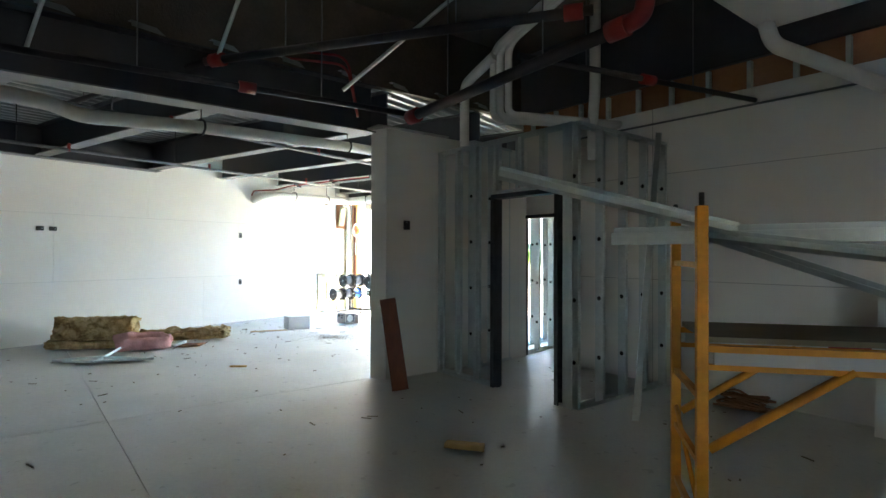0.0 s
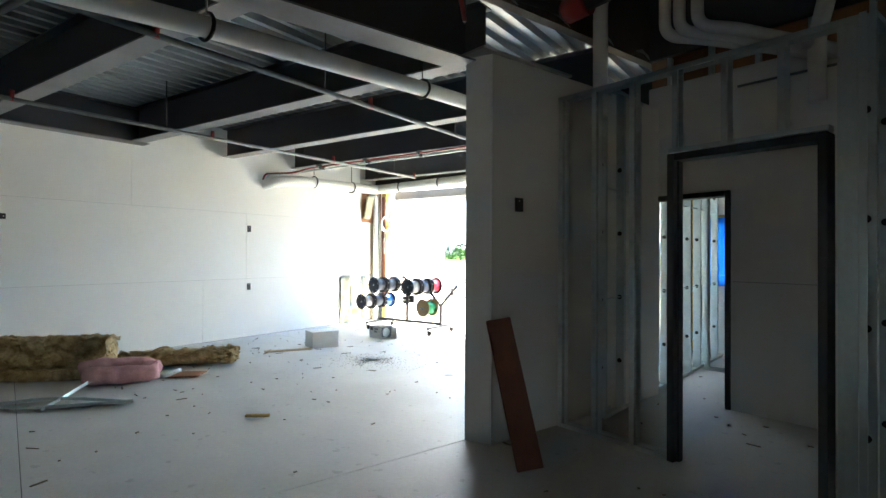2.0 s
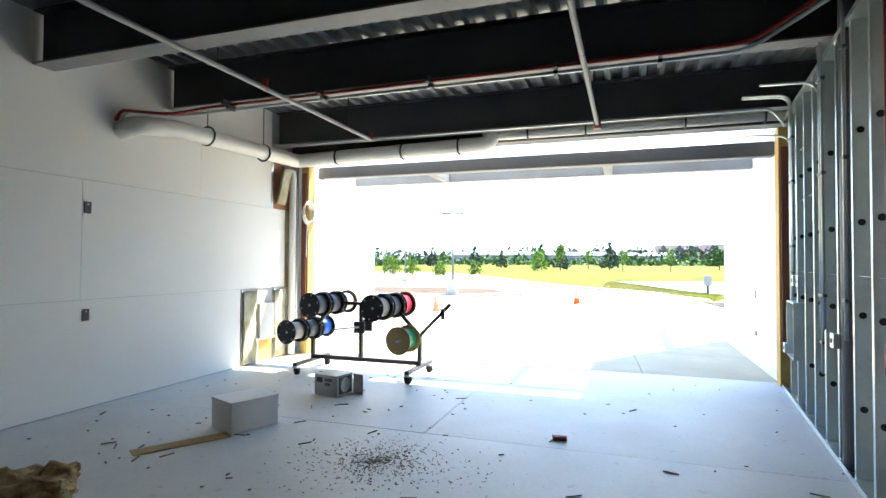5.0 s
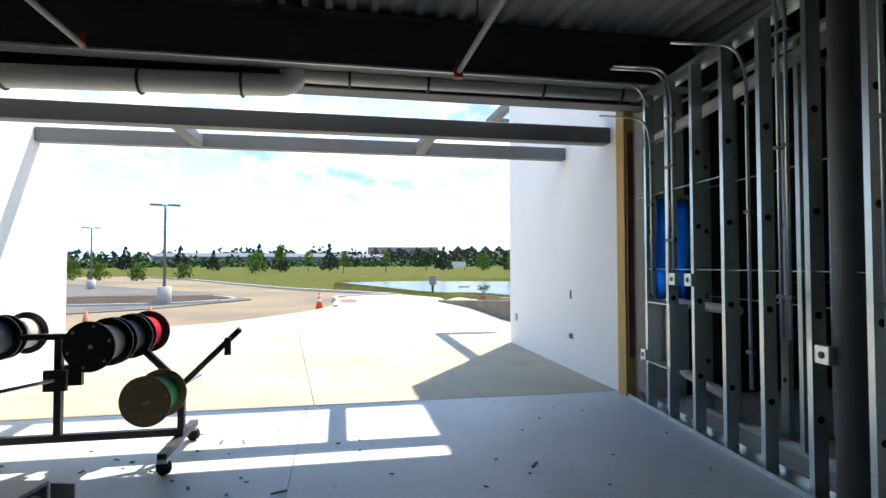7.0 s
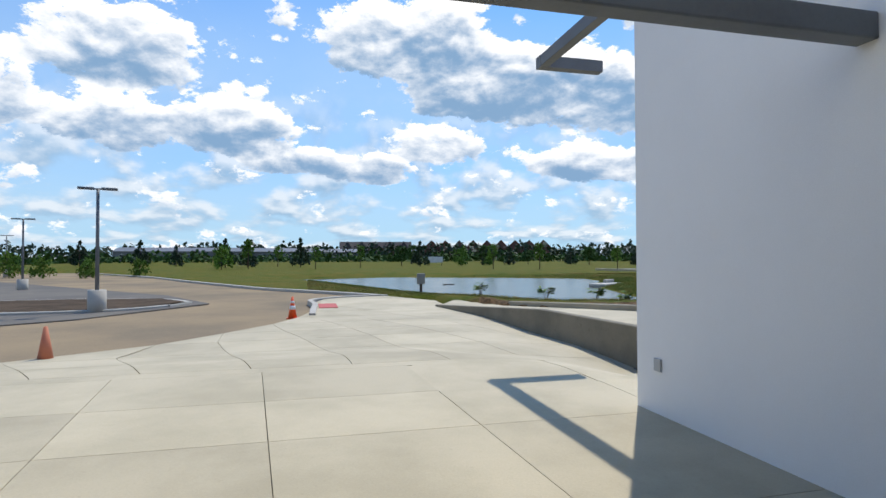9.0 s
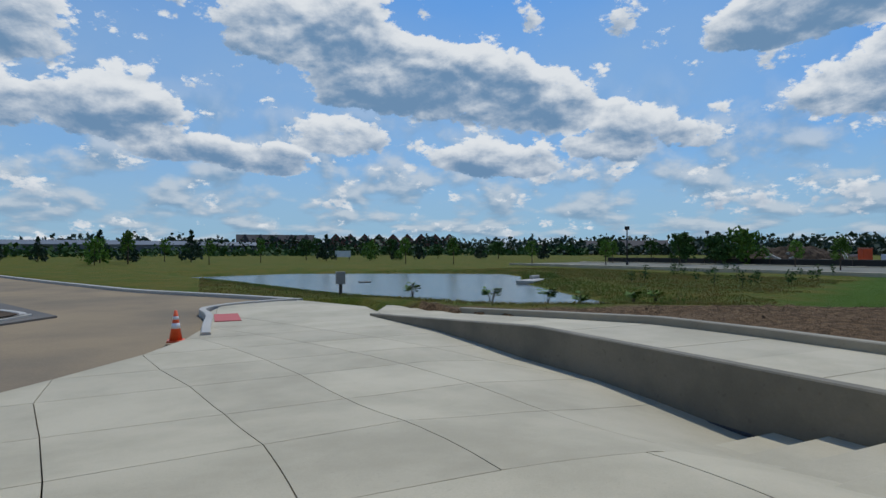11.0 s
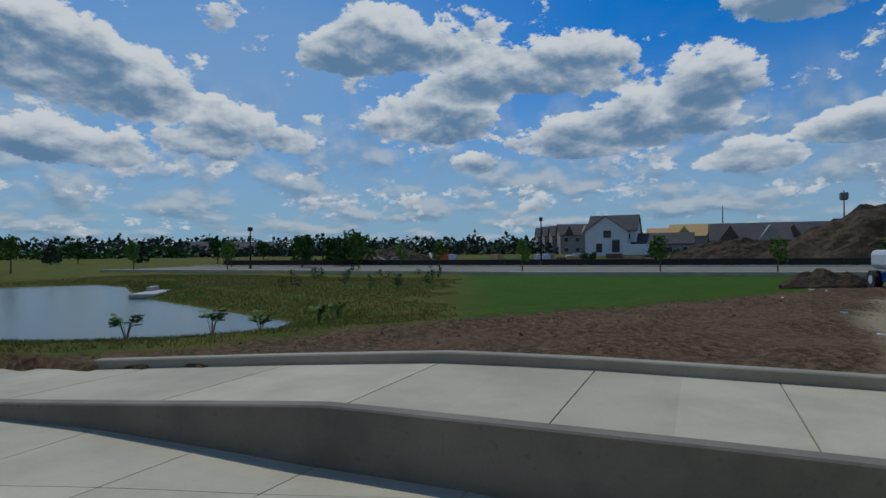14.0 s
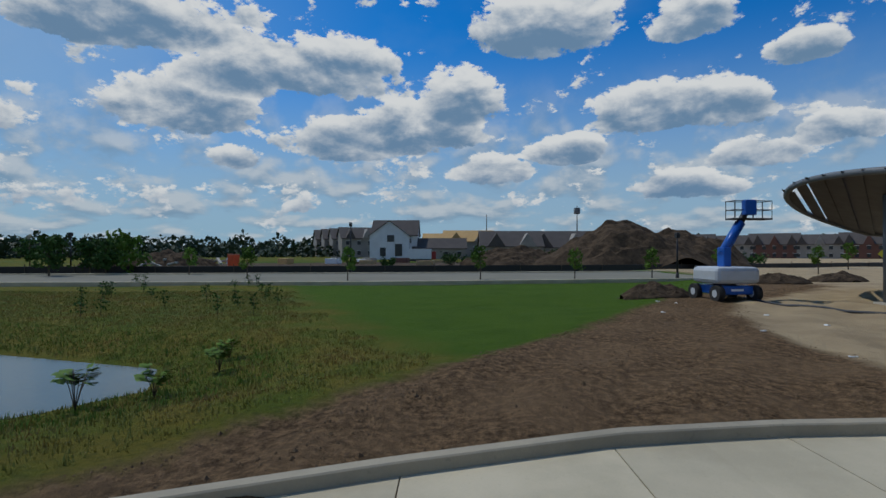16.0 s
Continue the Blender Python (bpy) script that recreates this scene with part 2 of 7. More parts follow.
M = {
    "slab": surface("interior_concrete", (0.62, 0.62, 0.59), (0.50, 0.505, 0.48), 0.5, spec=0.42, big=0.5, fine=30, amount=0.8, bump=0.08, spots=0.35, per_object=0.04),
    "concrete": surface("broom_concrete", (0.48, 0.415, 0.285), (0.375, 0.325, 0.22), 0.8, big=0.6, fine=60, amount=0.9, bump=0.2, per_object=0.08, spots=0.12),
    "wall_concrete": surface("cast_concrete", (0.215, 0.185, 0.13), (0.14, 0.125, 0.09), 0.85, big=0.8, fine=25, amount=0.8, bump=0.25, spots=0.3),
    "gypsum": surface("gypsum_board", (0.74, 0.735, 0.70), (0.69, 0.685, 0.655), 0.85, big=0.7, fine=80, amount=0.5, bump=0.03, per_object=0.02, tone=0.03),
    "gypsum_edge": surface("gypsum_seam", (0.40, 0.40, 0.39), rough=0.9, bump=0.05),
    "stucco": surface("white_stucco", (0.80, 0.80, 0.79), (0.74, 0.74, 0.73), 0.9, big=0.6, fine=140, amount=0.5, bump=0.3, tone=0.05),
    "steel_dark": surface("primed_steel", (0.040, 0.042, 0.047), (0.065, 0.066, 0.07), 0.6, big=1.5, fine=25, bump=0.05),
    "steel_grey": surface("grey_steel", (0.14, 0.15, 0.16), (0.11, 0.115, 0.12), 0.55, big=1.5, fine=30, bump=0.05),
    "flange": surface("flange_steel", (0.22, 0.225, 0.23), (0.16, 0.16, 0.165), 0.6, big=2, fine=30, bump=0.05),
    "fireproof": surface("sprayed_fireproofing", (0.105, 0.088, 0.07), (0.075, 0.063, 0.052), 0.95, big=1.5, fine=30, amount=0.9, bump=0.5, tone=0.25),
    "deck": surface("galvanised_deck", (0.34, 0.365, 0.375), (0.25, 0.265, 0.275), 0.45, metal=0.5, big=2, fine=30, bump=0.05),
    "galv": surface("galvanised_steel", (0.56, 0.62, 0.62), (0.40, 0.46, 0.47), 0.34, metal=0.88, big=3, fine=25, amount=0.4, bump=0.015),
    "frame_dark": surface("dark_primer", (0.045, 0.05, 0.055), rough=0.55, bump=0.03),
    "pvc": surface("white_pvc", (0.62, 0.62, 0.59), (0.54, 0.54, 0.51), 0.45, big=2, fine=20, bump=0.02, tone=0.05),
    "pipe_black": surface("black_pipe", (0.03, 0.028, 0.03), rough=0.5, metal=0.2, bump=0.05),
    "red": surface("red_paint", (0.27, 0.022, 0.018), (0.19, 0.016, 0.014), 0.5, bump=0.04),
    "wood": surface("yellow_lumber", (0.52, 0.34, 0.10), (0.40, 0.25, 0.08), 0.75, big=3, fine=30, stretch=(6, 6, 0.6), bump=0.1),
    "plank": surface("red_plank", (0.20, 0.075, 0.045), (0.13, 0.05, 0.035), 0.7, big=3, fine=30, stretch=(6, 6, 0.8), bump=0.1),
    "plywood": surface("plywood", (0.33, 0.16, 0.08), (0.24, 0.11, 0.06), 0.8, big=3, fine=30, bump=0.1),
    "insulation": surface("tan_insulation", (0.58, 0.44, 0.25), (0.30, 0.20, 0.09), 0.98, big=9, fine=60, amount=1.0, bump=1.0, spec=0.05, tone=0.35),
    "pink": surface("pink_insulation", (0.72, 0.40, 0.40), (0.58, 0.30, 0.30), 0.95, big=9, fine=60, amount=0.8, bump=0.8, spec=0.05),
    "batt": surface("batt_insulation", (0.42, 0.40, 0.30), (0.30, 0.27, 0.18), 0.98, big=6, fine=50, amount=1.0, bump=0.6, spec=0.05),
    "yellow": surface("scaffold_yellow", (0.72, 0.30, 0.02), (0.50, 0.20, 0.02), 0.5, big=6, fine=30, amount=0.8, bump=0.05),
    "black": surface("black_plastic", (0.012, 0.012, 0.014), rough=0.45, bump=0.03),
    "cart": surface("cart_steel", (0.035, 0.035, 0.04), (0.06, 0.05, 0.045), 0.5, metal=0.3, bump=0.05),
    "tan": surface("tan_board", (0.42, 0.30, 0.15), (0.34, 0.24, 0.12), 0.8, bump=0.05),
    "wire_red": surface("red_wire", (0.60, 0.02, 0.05), rough=0.4, fine=80, bump=0.4),
    "wire_blue": surface("blue_wire", (0.02, 0.14, 0.62), rough=0.4, fine=80, bump=0.4),
    "wire_green": surface("green_wire", (0.02, 0.32, 0.12), rough=0.4, fine=80, bump=0.4),
    "wire_white": surface("white_wire", (0.58, 0.55, 0.52), rough=0.4, fine=80, bump=0.4),
    "wire_grey": surface("grey_wire", (0.10, 0.11, 0.13), rough=0.4, fine=80, bump=0.4),
    "grey_box": surface("grey_enamel", (0.42, 0.43, 0.42), (0.38, 0.39, 0.38), 0.4, bump=0.02, tone=0.04),
    "white": surface("white_paint", (0.78, 0.78, 0.76), rough=0.5, bump=0.02, tone=0.04),
    "tarp": surface("blue_tarp", (0.012, 0.09, 0.34), (0.012, 0.13, 0.42), 0.6, bump=0.2),
    "asphalt": surface("dusty_asphalt", (0.30, 0.225, 0.135), (0.19, 0.152, 0.105), 0.95, spec=0.12, big=0.12, fine=20, amount=1.0, bump=0.3, tone=0.2),
    "asphalt_grey": surface("parking_asphalt", (0.13, 0.122, 0.11), (0.19, 0.17, 0.14), 0.95, spec=0.1, big=0.2, fine=20, amount=0.8, bump=0.3),
    "curb": surface("curb_concrete", (0.44, 0.41, 0.35), (0.34, 0.32, 0.28), 0.85, big=1, fine=40, bump=0.2),
    "road_pale": surface("pale_road", (0.22, 0.21, 0.165), (0.18, 0.17, 0.135), 0.95, spec=0.05, big=0.2, fine=10, bump=0.1),
    "red_pad": surface("red_tactile", (0.48, 0.10, 0.09), (0.38, 0.09, 0.08), 0.8, bump=0.2),
    "orange": surface("orange_plastic", (0.80, 0.10, 0.02), (0.62, 0.08, 0.02), 0.5, bump=0.02),
    "sign_yellow": surface("sign_yellow", (0.62, 0.52, 0.03), rough=0.5, bump=0.02),
    "rust_cone": surface("faded_orange", (0.50, 0.17, 0.09), (0.40, 0.13, 0.08), 0.7, bump=0.05),
    "soil": surface("dark_soil", (0.095, 0.066, 0.042), (0.05, 0.036, 0.024), 0.97, big=1.5, fine=18, amount=1.0, bump=1.0, spec=0.1, tone=0.4),
    "clod": surface("earth_clod", (0.16, 0.108, 0.062), (0.095, 0.064, 0.037), 0.97, big=3, fine=18, amount=1.0, bump=0.6, spec=0.1, tone=0.3),
    "curb_cast": surface("cast_curb", (0.34, 0.295, 0.21), (0.25, 0.22, 0.16), 0.85, big=0.9, fine=30, amount=0.8, bump=0.25, spots=0.2),
    "leaf": surface("tree_leaf", (0.055, 0.11, 0.025), (0.03, 0.07, 0.015), 0.75, spec=0.12, big=0.8, fine=8, amount=1.0, bump=0, tone=0.3, per_object=0.2),
    "leaf_light": surface("young_leaf", (0.12, 0.20, 0.03), (0.07, 0.14, 0.02), 0.75, spec=0.12, big=0.8, fine=8, amount=1.0, bump=0, tone=0.3, per_object=0.2),
    "leaf_dark": surface("conifer_leaf", (0.030, 0.055, 0.022), (0.016, 0.034, 0.015), 0.7, big=0.8, fine=8, amount=1.0, bump=0, tone=0.3, per_object=0.25),
    "bark": surface("bark", (0.10, 0.075, 0.055), rough=0.9, big=4, fine=30, bump=0.5),
    "lift_blue": surface("blue_enamel", (0.015, 0.10, 0.42), (0.012, 0.08, 0.32), 0.35, bump=0.02),
    "lift_white": surface("dirty_white_enamel", (0.50, 0.52, 0.54), (0.40, 0.41, 0.41), 0.45, bump=0.03),
    "rubber": surface("tyre_rubber", (0.02, 0.019, 0.018), (0.05, 0.042, 0.035), 0.9, big=4, bump=0.3),
    "brick_far": surface("far_brick", (0.16, 0.075, 0.055), (0.11, 0.055, 0.045), 0.9, big=0.2, fine=3, bump=0),
    "siding": surface("grey_siding", (0.30, 0.28, 0.25), (0.22, 0.20, 0.18), 0.9, big=0.3, fine=3, bump=0),
    "house_wrap": surface("white_house_wrap", (0.66, 0.68, 0.70), (0.52, 0.54, 0.57), 0.7, big=0.5, fine=4, bump=0),
    "roof": surface("brown_shingle", (0.075, 0.065, 0.06), (0.11, 0.095, 0.085), 0.95, big=0.5, fine=6, bump=0),
    "osb": surface("raw_sheathing", (0.50, 0.32, 0.13), (0.42, 0.26, 0.10), 0.9, big=0.6, fine=5, bump=0),
    "window_dark": surface("dark_window", (0.03, 0.035, 0.04), rough=0.15, bump=0),
    "grass_blade": surface("grass_blade", (0.20, 0.205, 0.035), (0.29, 0.185, 0.05), 0.8, big=0.6, fine=5, amount=1.0, bump=0, tone=0.3),
}


def translucent_sheet(m, share=0.55):
    """Lets light through a thin sheet."""
    tree = m.node_tree
    shader = tree.nodes["Principled BSDF"]
    thin = tree.nodes.new("ShaderNodeBsdfTranslucent")
    thin.inputs[0].default_value = (0.03, 0.38, 0.85, 1)
    both = tree.nodes.new("ShaderNodeMixShader")
    both.inputs[0].default_value = share
    tree.links.new(shader.outputs[0], both.inputs[1])
    tree.links.new(thin.outputs[0], both.inputs[2])
    tree.links.new(both.outputs[0], tree.nodes["Material Output"].inputs[0])


translucent_sheet(M["tarp"])


# ---- building helpers ----
def box(bm, x0, x1, y0, y1, z0, z1, m=None, bevel=0.0):
    mm = Matrix.Translation(((x0 + x1) / 2, (y0 + y1) / 2, (z0 + z1) / 2)) @ Matrix.Diagonal((abs(x1 - x0), abs(y1 - y0), abs(z1 - z0), 1))
    made = bmesh.ops.create_cube(bm, size=1.0, matrix=mm)["verts"]
    if bevel:
        edges = list({e for v in made for e in v.link_edges})
        res = bmesh.ops.bevel(bm, geom=edges, offset=bevel, segments=2, affect="EDGES", profile=0.5)
        made = res["verts"]
    if m is not None:
        bmesh.ops.transform(bm, matrix=m, verts=made)
    return bm


def tube(bm, pts, r, seg=12, r1=None, caps=True):
    """A round bar along a line of points, thinning to r1."""
    pts = [Vector(p) for p in pts]
    rings, n = [], len(pts)
    ref = None
    for i, p in enumerate(pts):
        d = (pts[min(i + 1, n - 1)] - pts[max(i - 1, 0)]).normalized()
        if ref is None:
            ref = d.orthogonal().normalized()
        ref = (ref - d * ref.dot(d)).normalized()
        side = d.cross(ref)
        rr = r if r1 is None else r + (r1 - r) * i / (n - 1)
        rings.append([bm.verts.new(p + (ref * math.cos(a) + side * math.sin(a)) * rr) for a in (2 * math.pi * k / seg for k in range(seg))])
    for a, b in zip(rings, rings[1:]):
        for k in range(seg):
            f = bm.faces.new((a[k], a[(k + 1) % seg], b[(k + 1) % seg], b[k]))
            f.smooth = True
    if caps:
        bm.faces.new(rings[0][::-1])
        bm.faces.new(rings[-1])
    return bm


def bent(pts, radius=0.1, steps=5):
    """Rounds the corners of a line of points."""
    pts = [Vector(p) for p in pts]
    out = [pts[0]]
    for a, b, c in zip(pts, pts[1:], pts[2:]):
        d0, d1 = (a - b).normalized(), (c - b).normalized()
        r = min(radius, (a - b).length * 0.45, (c - b).length * 0.45)
        p0, p1 = b + d0 * r, b + d1 * r
        for k in range(steps + 1):
            s = k / steps
            out.append(p0 * (1 - s) ** 2 + b * 2 * s * (1 - s) + p1 * s * s)
    out.append(pts[-1])
    return out


def disc(bm, c, axis, r, depth, seg=24):
    a = Vector(axis).normalized()
    return tube(bm, [Vector(c) - a * depth / 2, Vector(c) + a * depth / 2], r, seg)


def finish(name, bm, material):
    me = bpy.data.meshes.new(name)
    bmesh.ops.recalc_face_normals(bm, faces=bm.faces)
    bm.to_mesh(me)
    bm.free()
    if material:
        me.materials.append(M[material])
    return me


def part(name, bm, material, parent=None, label=""):
    ob = new(name, finish(name, bm, material))
    if parent is not None:
        ob.parent = parent
    return tagged(ob, label)


def thing(name, label, category, group="", at=None):
    ob = new(name)
    ob.empty_display_size = 0.1
    if at is not None:
        ob.matrix_world = at
    return tagged(ob, label, category, group)


def setting(name, bm, material, label="", category=""):
    return tagged(part(name, bm, material), label, category, "", "structure")


def B():
    return bmesh.new()


def boxed(*a, **k):
    return box(bmesh.new(), *a, **k)


def piped(pts, r, seg=12, bend=0.0, r1=None):
    return tube(bmesh.new(), bent(pts, bend) if bend else pts, r, seg, r1)


# the older rooms stand 16 degrees askew of the garage bay: u to the right along their walls, v ahead
OLD = pose(5.83, -5.61, 0, 0, 0, -16)


def uv(u, v, z=0.0):
    return OLD @ Vector((u, v, z))


# ---- structure: floor ----
def prism(bm, pts, z0, z1, gap=0.006):
    """An upright slab on an outline of (x, y) or (x, y, top) points, drawn in by a small gap for the joint."""
    c = sum((Vector(p[:2]) for p in pts), Vector((0, 0))) / len(pts)
    tops, lows = [], []
    for p in pts:
        v = Vector(p[:2])
        v = v + (c - v).normalized() * gap
        t = p[2] if len(p) > 2 else z1
        tops.append(bm.verts.new((v.x, v.y, t)))
        lows.append(bm.verts.new((v.x, v.y, z0)))
    n = len(pts)
    bm.faces.new(tops)
    bm.faces.new(lows[::-1])
    for i in range(n):
        bm.faces.new((lows[i], lows[(i + 1) % n], tops[(i + 1) % n], tops[i]))
    return bm


def p2(v):
    return (v.x, v.y)


floor = setting("floor", boxed(-0.3, 16, -15, 0.1, -0.3, -0.03), "steel_dark", "dark joint bed under the concrete floor slab", "floor")
cells = [
    [(-0.3, -3.02), (3.22, -3.02), (3.22, 0.1), (-0.3, 0.1)],
    [(3.22, -3.02), (6.16, -3.02), (6.5, 0.1), (3.22, 0.1)],
    [(-0.3, -3.02), (-0.3, -6.66), p2(uv(0, -2.7)), (5.83, -5.61), (6.16, -3.02)],
    [(-0.3, -6.66), (-0.3, -15), p2(uv(0, -9.9)), p2(uv(0, -2.7))],
    [p2(uv(0, -2.7)), p2(uv(0, -9.9)), (16, -15), (16, -11.2), p2(uv(5, -2.7))],
    [p2(uv(0, -2.7)), p2(uv(5, -2.7)), (16, -11.2), (16, 0.1), (6.5, 0.1), (5.83, -5.61)],
]
for c in cells:
    part("slab", prism(B(), c, -0.25, 0.0, 0.004), "slab", floor)


# ---- structure: outer walls ----
def wall(name, label, *a, mat="gypsum"):
    return setting(name, boxed(*a), mat, label, "wall")


wall_west = wall("wall_west", "white gypsum-board wall with visible seams and outlets", -0.32, -0.014, -15, 0.0, 0, 4.6, mat="gypsum_edge")
for z0, z1, cuts in ((0.012, 1.008, (-14.9, -11.6, -7.94, -4.28, -1.31)), (1.012, 2.128, (-14.9, -14.2, -10.55, -6.89, -3.49, -0.37)), (2.132, 3.5, (-14.9, -12.7, -9.05, -5.39, -2.03, -0.7))):
    for y0, y1 in zip(cuts, cuts[1:]):
        part("gypsum_board", boxed(-0.014, 0.0, y0 + 0.002, y1 - 0.002, z0, z1), "gypsum", wall_west)
wall("wall_back", "gypsum wall closing the dark room behind", -0.3, 16, -15.2, -15, 0, 4.6)
# unseen east wall; its opening is added to bring daylight into the dark room
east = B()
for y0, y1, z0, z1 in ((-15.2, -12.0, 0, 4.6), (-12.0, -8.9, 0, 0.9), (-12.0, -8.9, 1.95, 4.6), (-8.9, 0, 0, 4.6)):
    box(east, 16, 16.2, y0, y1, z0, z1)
setting("wall_east", east, "gypsum", "gypsum wall of the dark room with an added daylight opening", "wall")
# facade, with one covered window opening beside the bay
facade = B()
for a in ((6.66, 6.72, 0, 4.6), (6.72, 7.0, 0, 1.05), (6.72, 7.0, 1.95, 4.6), (7.0, 16.2, 0, 4.6)):
    box(facade, a[0], a[1], -0.2, 0.1, a[2], a[3])
setting("wall_facade", facade, "stucco", "white stucco facade beside the bay opening", "wall")
# near-black sheet over the white inner face, the room's shade put into its colour
setting("wall_sheathing", boxed(7.03, 15.9, -0.215, -0.203, 0.0, 4.3), "steel_dark", "dark sheet inside the facade standing in for the room's shade", "wall")
setting("wall_parapet", boxed(-0.35, 16.2, -0.16, 0.1, 4.6, 6.0), "stucco", "white stucco parapet over the bay opening", "wall")
setting("wall_header", boxed(-0.3, 6.8, -0.08, 0.1, 3.0, 4.6), "stucco", "white stucco wall over the bay opening", "wall")
wing_w = setting("wing_wall_west", boxed(-0.5, 0.2, 0.1, 2.2, -0.05, 6.0), "stucco", "white stucco wing wall beside the bay opening", "wall")
wing_e = setting("wing_wall_east", boxed(6.44, 6.7, 0.1, 3.83, -0.05, 6.0), "stucco", "white stucco wing wall beside the bay opening", "wall")
setting("roof", boxed(-0.4, 16.2, -15.2, -0.16, 4.6, 4.75), "steel_dark", "dark roof slab over the building", "roof")


# ---- structure: steel and deck ----
def corrugated(x0, x1, y_range, z, pitch=0.19, depth=0.06):
    bm = B()
    x = x0
    while x < x1:
        y0, y1 = y_range(x)
        if y1 - y0 > 0.05:
            prof = ((0, 0), (0.055, 0), (0.075, depth), (0.17, depth), (0.19, 0))
            rows = [[bm.verts.new((x + dx, yy, z + dz)) for dx, dz in prof] for yy in (y0, y1)]
            for i in range(4):
                bm.faces.new((rows[0][i], rows[0][i + 1], rows[1][i + 1], rows[1][i]))
        x += pitch
    return bm


setting("ceiling_deck", corrugated(-0.02, 7.4, lambda x: (max(-15, -5.61 + (x - 5.83) * 3.488), -0.1), 3.5), "deck", "corrugated galvanised metal roof deck", "ceiling")
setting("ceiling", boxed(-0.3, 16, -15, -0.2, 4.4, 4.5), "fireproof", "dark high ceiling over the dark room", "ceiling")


def i_beam(name, p0, p1, z0, z1, width=0.19, label="dark primed steel roof beam with a grey flange"):
    p0, p1 = Vector((*p0, 0)), Vector((*p1, 0))
    d = p1 - p0
    at = Matrix.Translation(p0) @ Matrix.Rotation(math.atan2(d.y, d.x), 4, "Z")
    ob = tagged(thing(name, label, "beam", "roof beams", at), kind="structure")
    L = d.length
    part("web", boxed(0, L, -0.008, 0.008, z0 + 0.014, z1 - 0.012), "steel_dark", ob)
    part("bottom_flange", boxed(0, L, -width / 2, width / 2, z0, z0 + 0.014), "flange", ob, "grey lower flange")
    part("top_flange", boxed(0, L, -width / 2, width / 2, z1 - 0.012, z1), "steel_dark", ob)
    return ob


for y, xe in ((-0.55, 6.9), (-2.47, 6.7), (-3.88, 6.3), (-5.35, 5.85), (-7.1, 5.35), (-8.8, 4.85), (-10.5, 4.35)):
    i_beam("roof_beam", (0.02, y), (xe, y), 3.03, 3.495)
i_beam("girder", p2(uv(-0.02, -9.5)), p2(uv(-0.02, 0.0)), 2.93, 3.49, 0.26, "dark primed steel girder over the room opening")
i_beam("edge_beam", (0.12, -14.9), (0.12, -5.25), 3.0, 3.49, 0.2, "dark primed steel beam along the gypsum wall")
header = i_beam("opening_header", (0.0, -0.2), (6.6, -0.2), 2.93, 3.49, 0.22, "dark steel header beam over the bay opening")
# bulkhead that closes the step between the two ceilings
bulk = B()
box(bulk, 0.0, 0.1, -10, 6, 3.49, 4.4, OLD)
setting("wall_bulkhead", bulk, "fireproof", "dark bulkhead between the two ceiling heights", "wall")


# ---- structure: old walls ----
END_CORNER = (6.052, -5.582)
wall_mid = prism(B(), [(5.83, -5.61), END_CORNER, p2(uv(0.213, 2.5)), p2(uv(0.0, 2.5))], 0.0, 2.98, 0.0)
wall_mid_ob = setting("wall_end", wall_mid, "gypsum", "grey gypsum wall end at the room opening", "wall")
part("corner_bead", boxed(END_CORNER[0] - 0.018, END_CORNER[0] + 0.003, END_CORNER[1] - 0.006, END_CORNER[1] + 0.02, 0, 2.96), "white", wall_mid_ob, "pale metal corner bead")
part("cap", box(B(), -0.03, 0.25, -0.05, 1.0, 2.982, 3.0, OLD), "gypsum_edge", wall_mid_ob)
# far gypsum wall of the dark room, with the inner doorway
far = B()
for u0, u1, z0, z1 in ((0.1, 0.93, 2.06, 3.2), (0.93, 9.6, 0, 3.2)):
    box(far, u0, u1, 2.5, 2.6, z0, z1, OLD)
wall_far = setting("wall_far", far, "gypsum", "dim gypsum-board wall of the dark room", "wall")
for z in (1.2, 2.42):
    part("seam", box(B(), 0.95, 9.5, 2.4975, 2.501, z, z + 0.006, OLD), "gypsum_edge", wall_far, "dark board seam")
for u in (2.2, 4.6, 7.0):
    part("seam", box(B(), u, u + 0.005, 2.4975, 2.501, 0, 3.2, OLD), "gypsum_edge", wall_far, "dark board seam")
part("rail", tube(B(), [uv(1.0, 2.48, 3.02), uv(9.5, 2.48, 3.02)], 0.012, 8), "steel_grey", wall_far, "thin conduit line")
gap = setting("wall_gap", box(B(), 0.1, 9.6, 2.56, 2.6, 3.2, 3.5, OLD), "plywood", "brown plywood strip above the gypsum wall", "wall")
for k in range(22):
    part("stud", box(B(), 0.3 + 0.42 * k, 0.34 + 0.42 * k, 2.5, 2.56, 3.2, 3.48, OLD), "galv", gap)
setting("wall_upper", box(B(), 0.1, 9.6, 2.5, 2.75, 3.5, 4.4, OLD), "steel_dark", "dark steel beam above the gypsum wall", "wall")


def channel(bm, u, v, z0, z1, m, web=0.09, flange=0.04, along="v"):
    """A thin C-shaped metal stud, its web across the wall."""
    s = 1 if flange > 0 else -1
    f = abs(flange)
    t = 0.003
    box(bm, u, u + s * t, v - web / 2, v + web / 2, z0, z1, m)
    for e in (-1, 1):
        box(bm, u + s * t, u + s * f, v + e * (web / 2 - t), v + e * web / 2, z0, z1, m)
    return bm


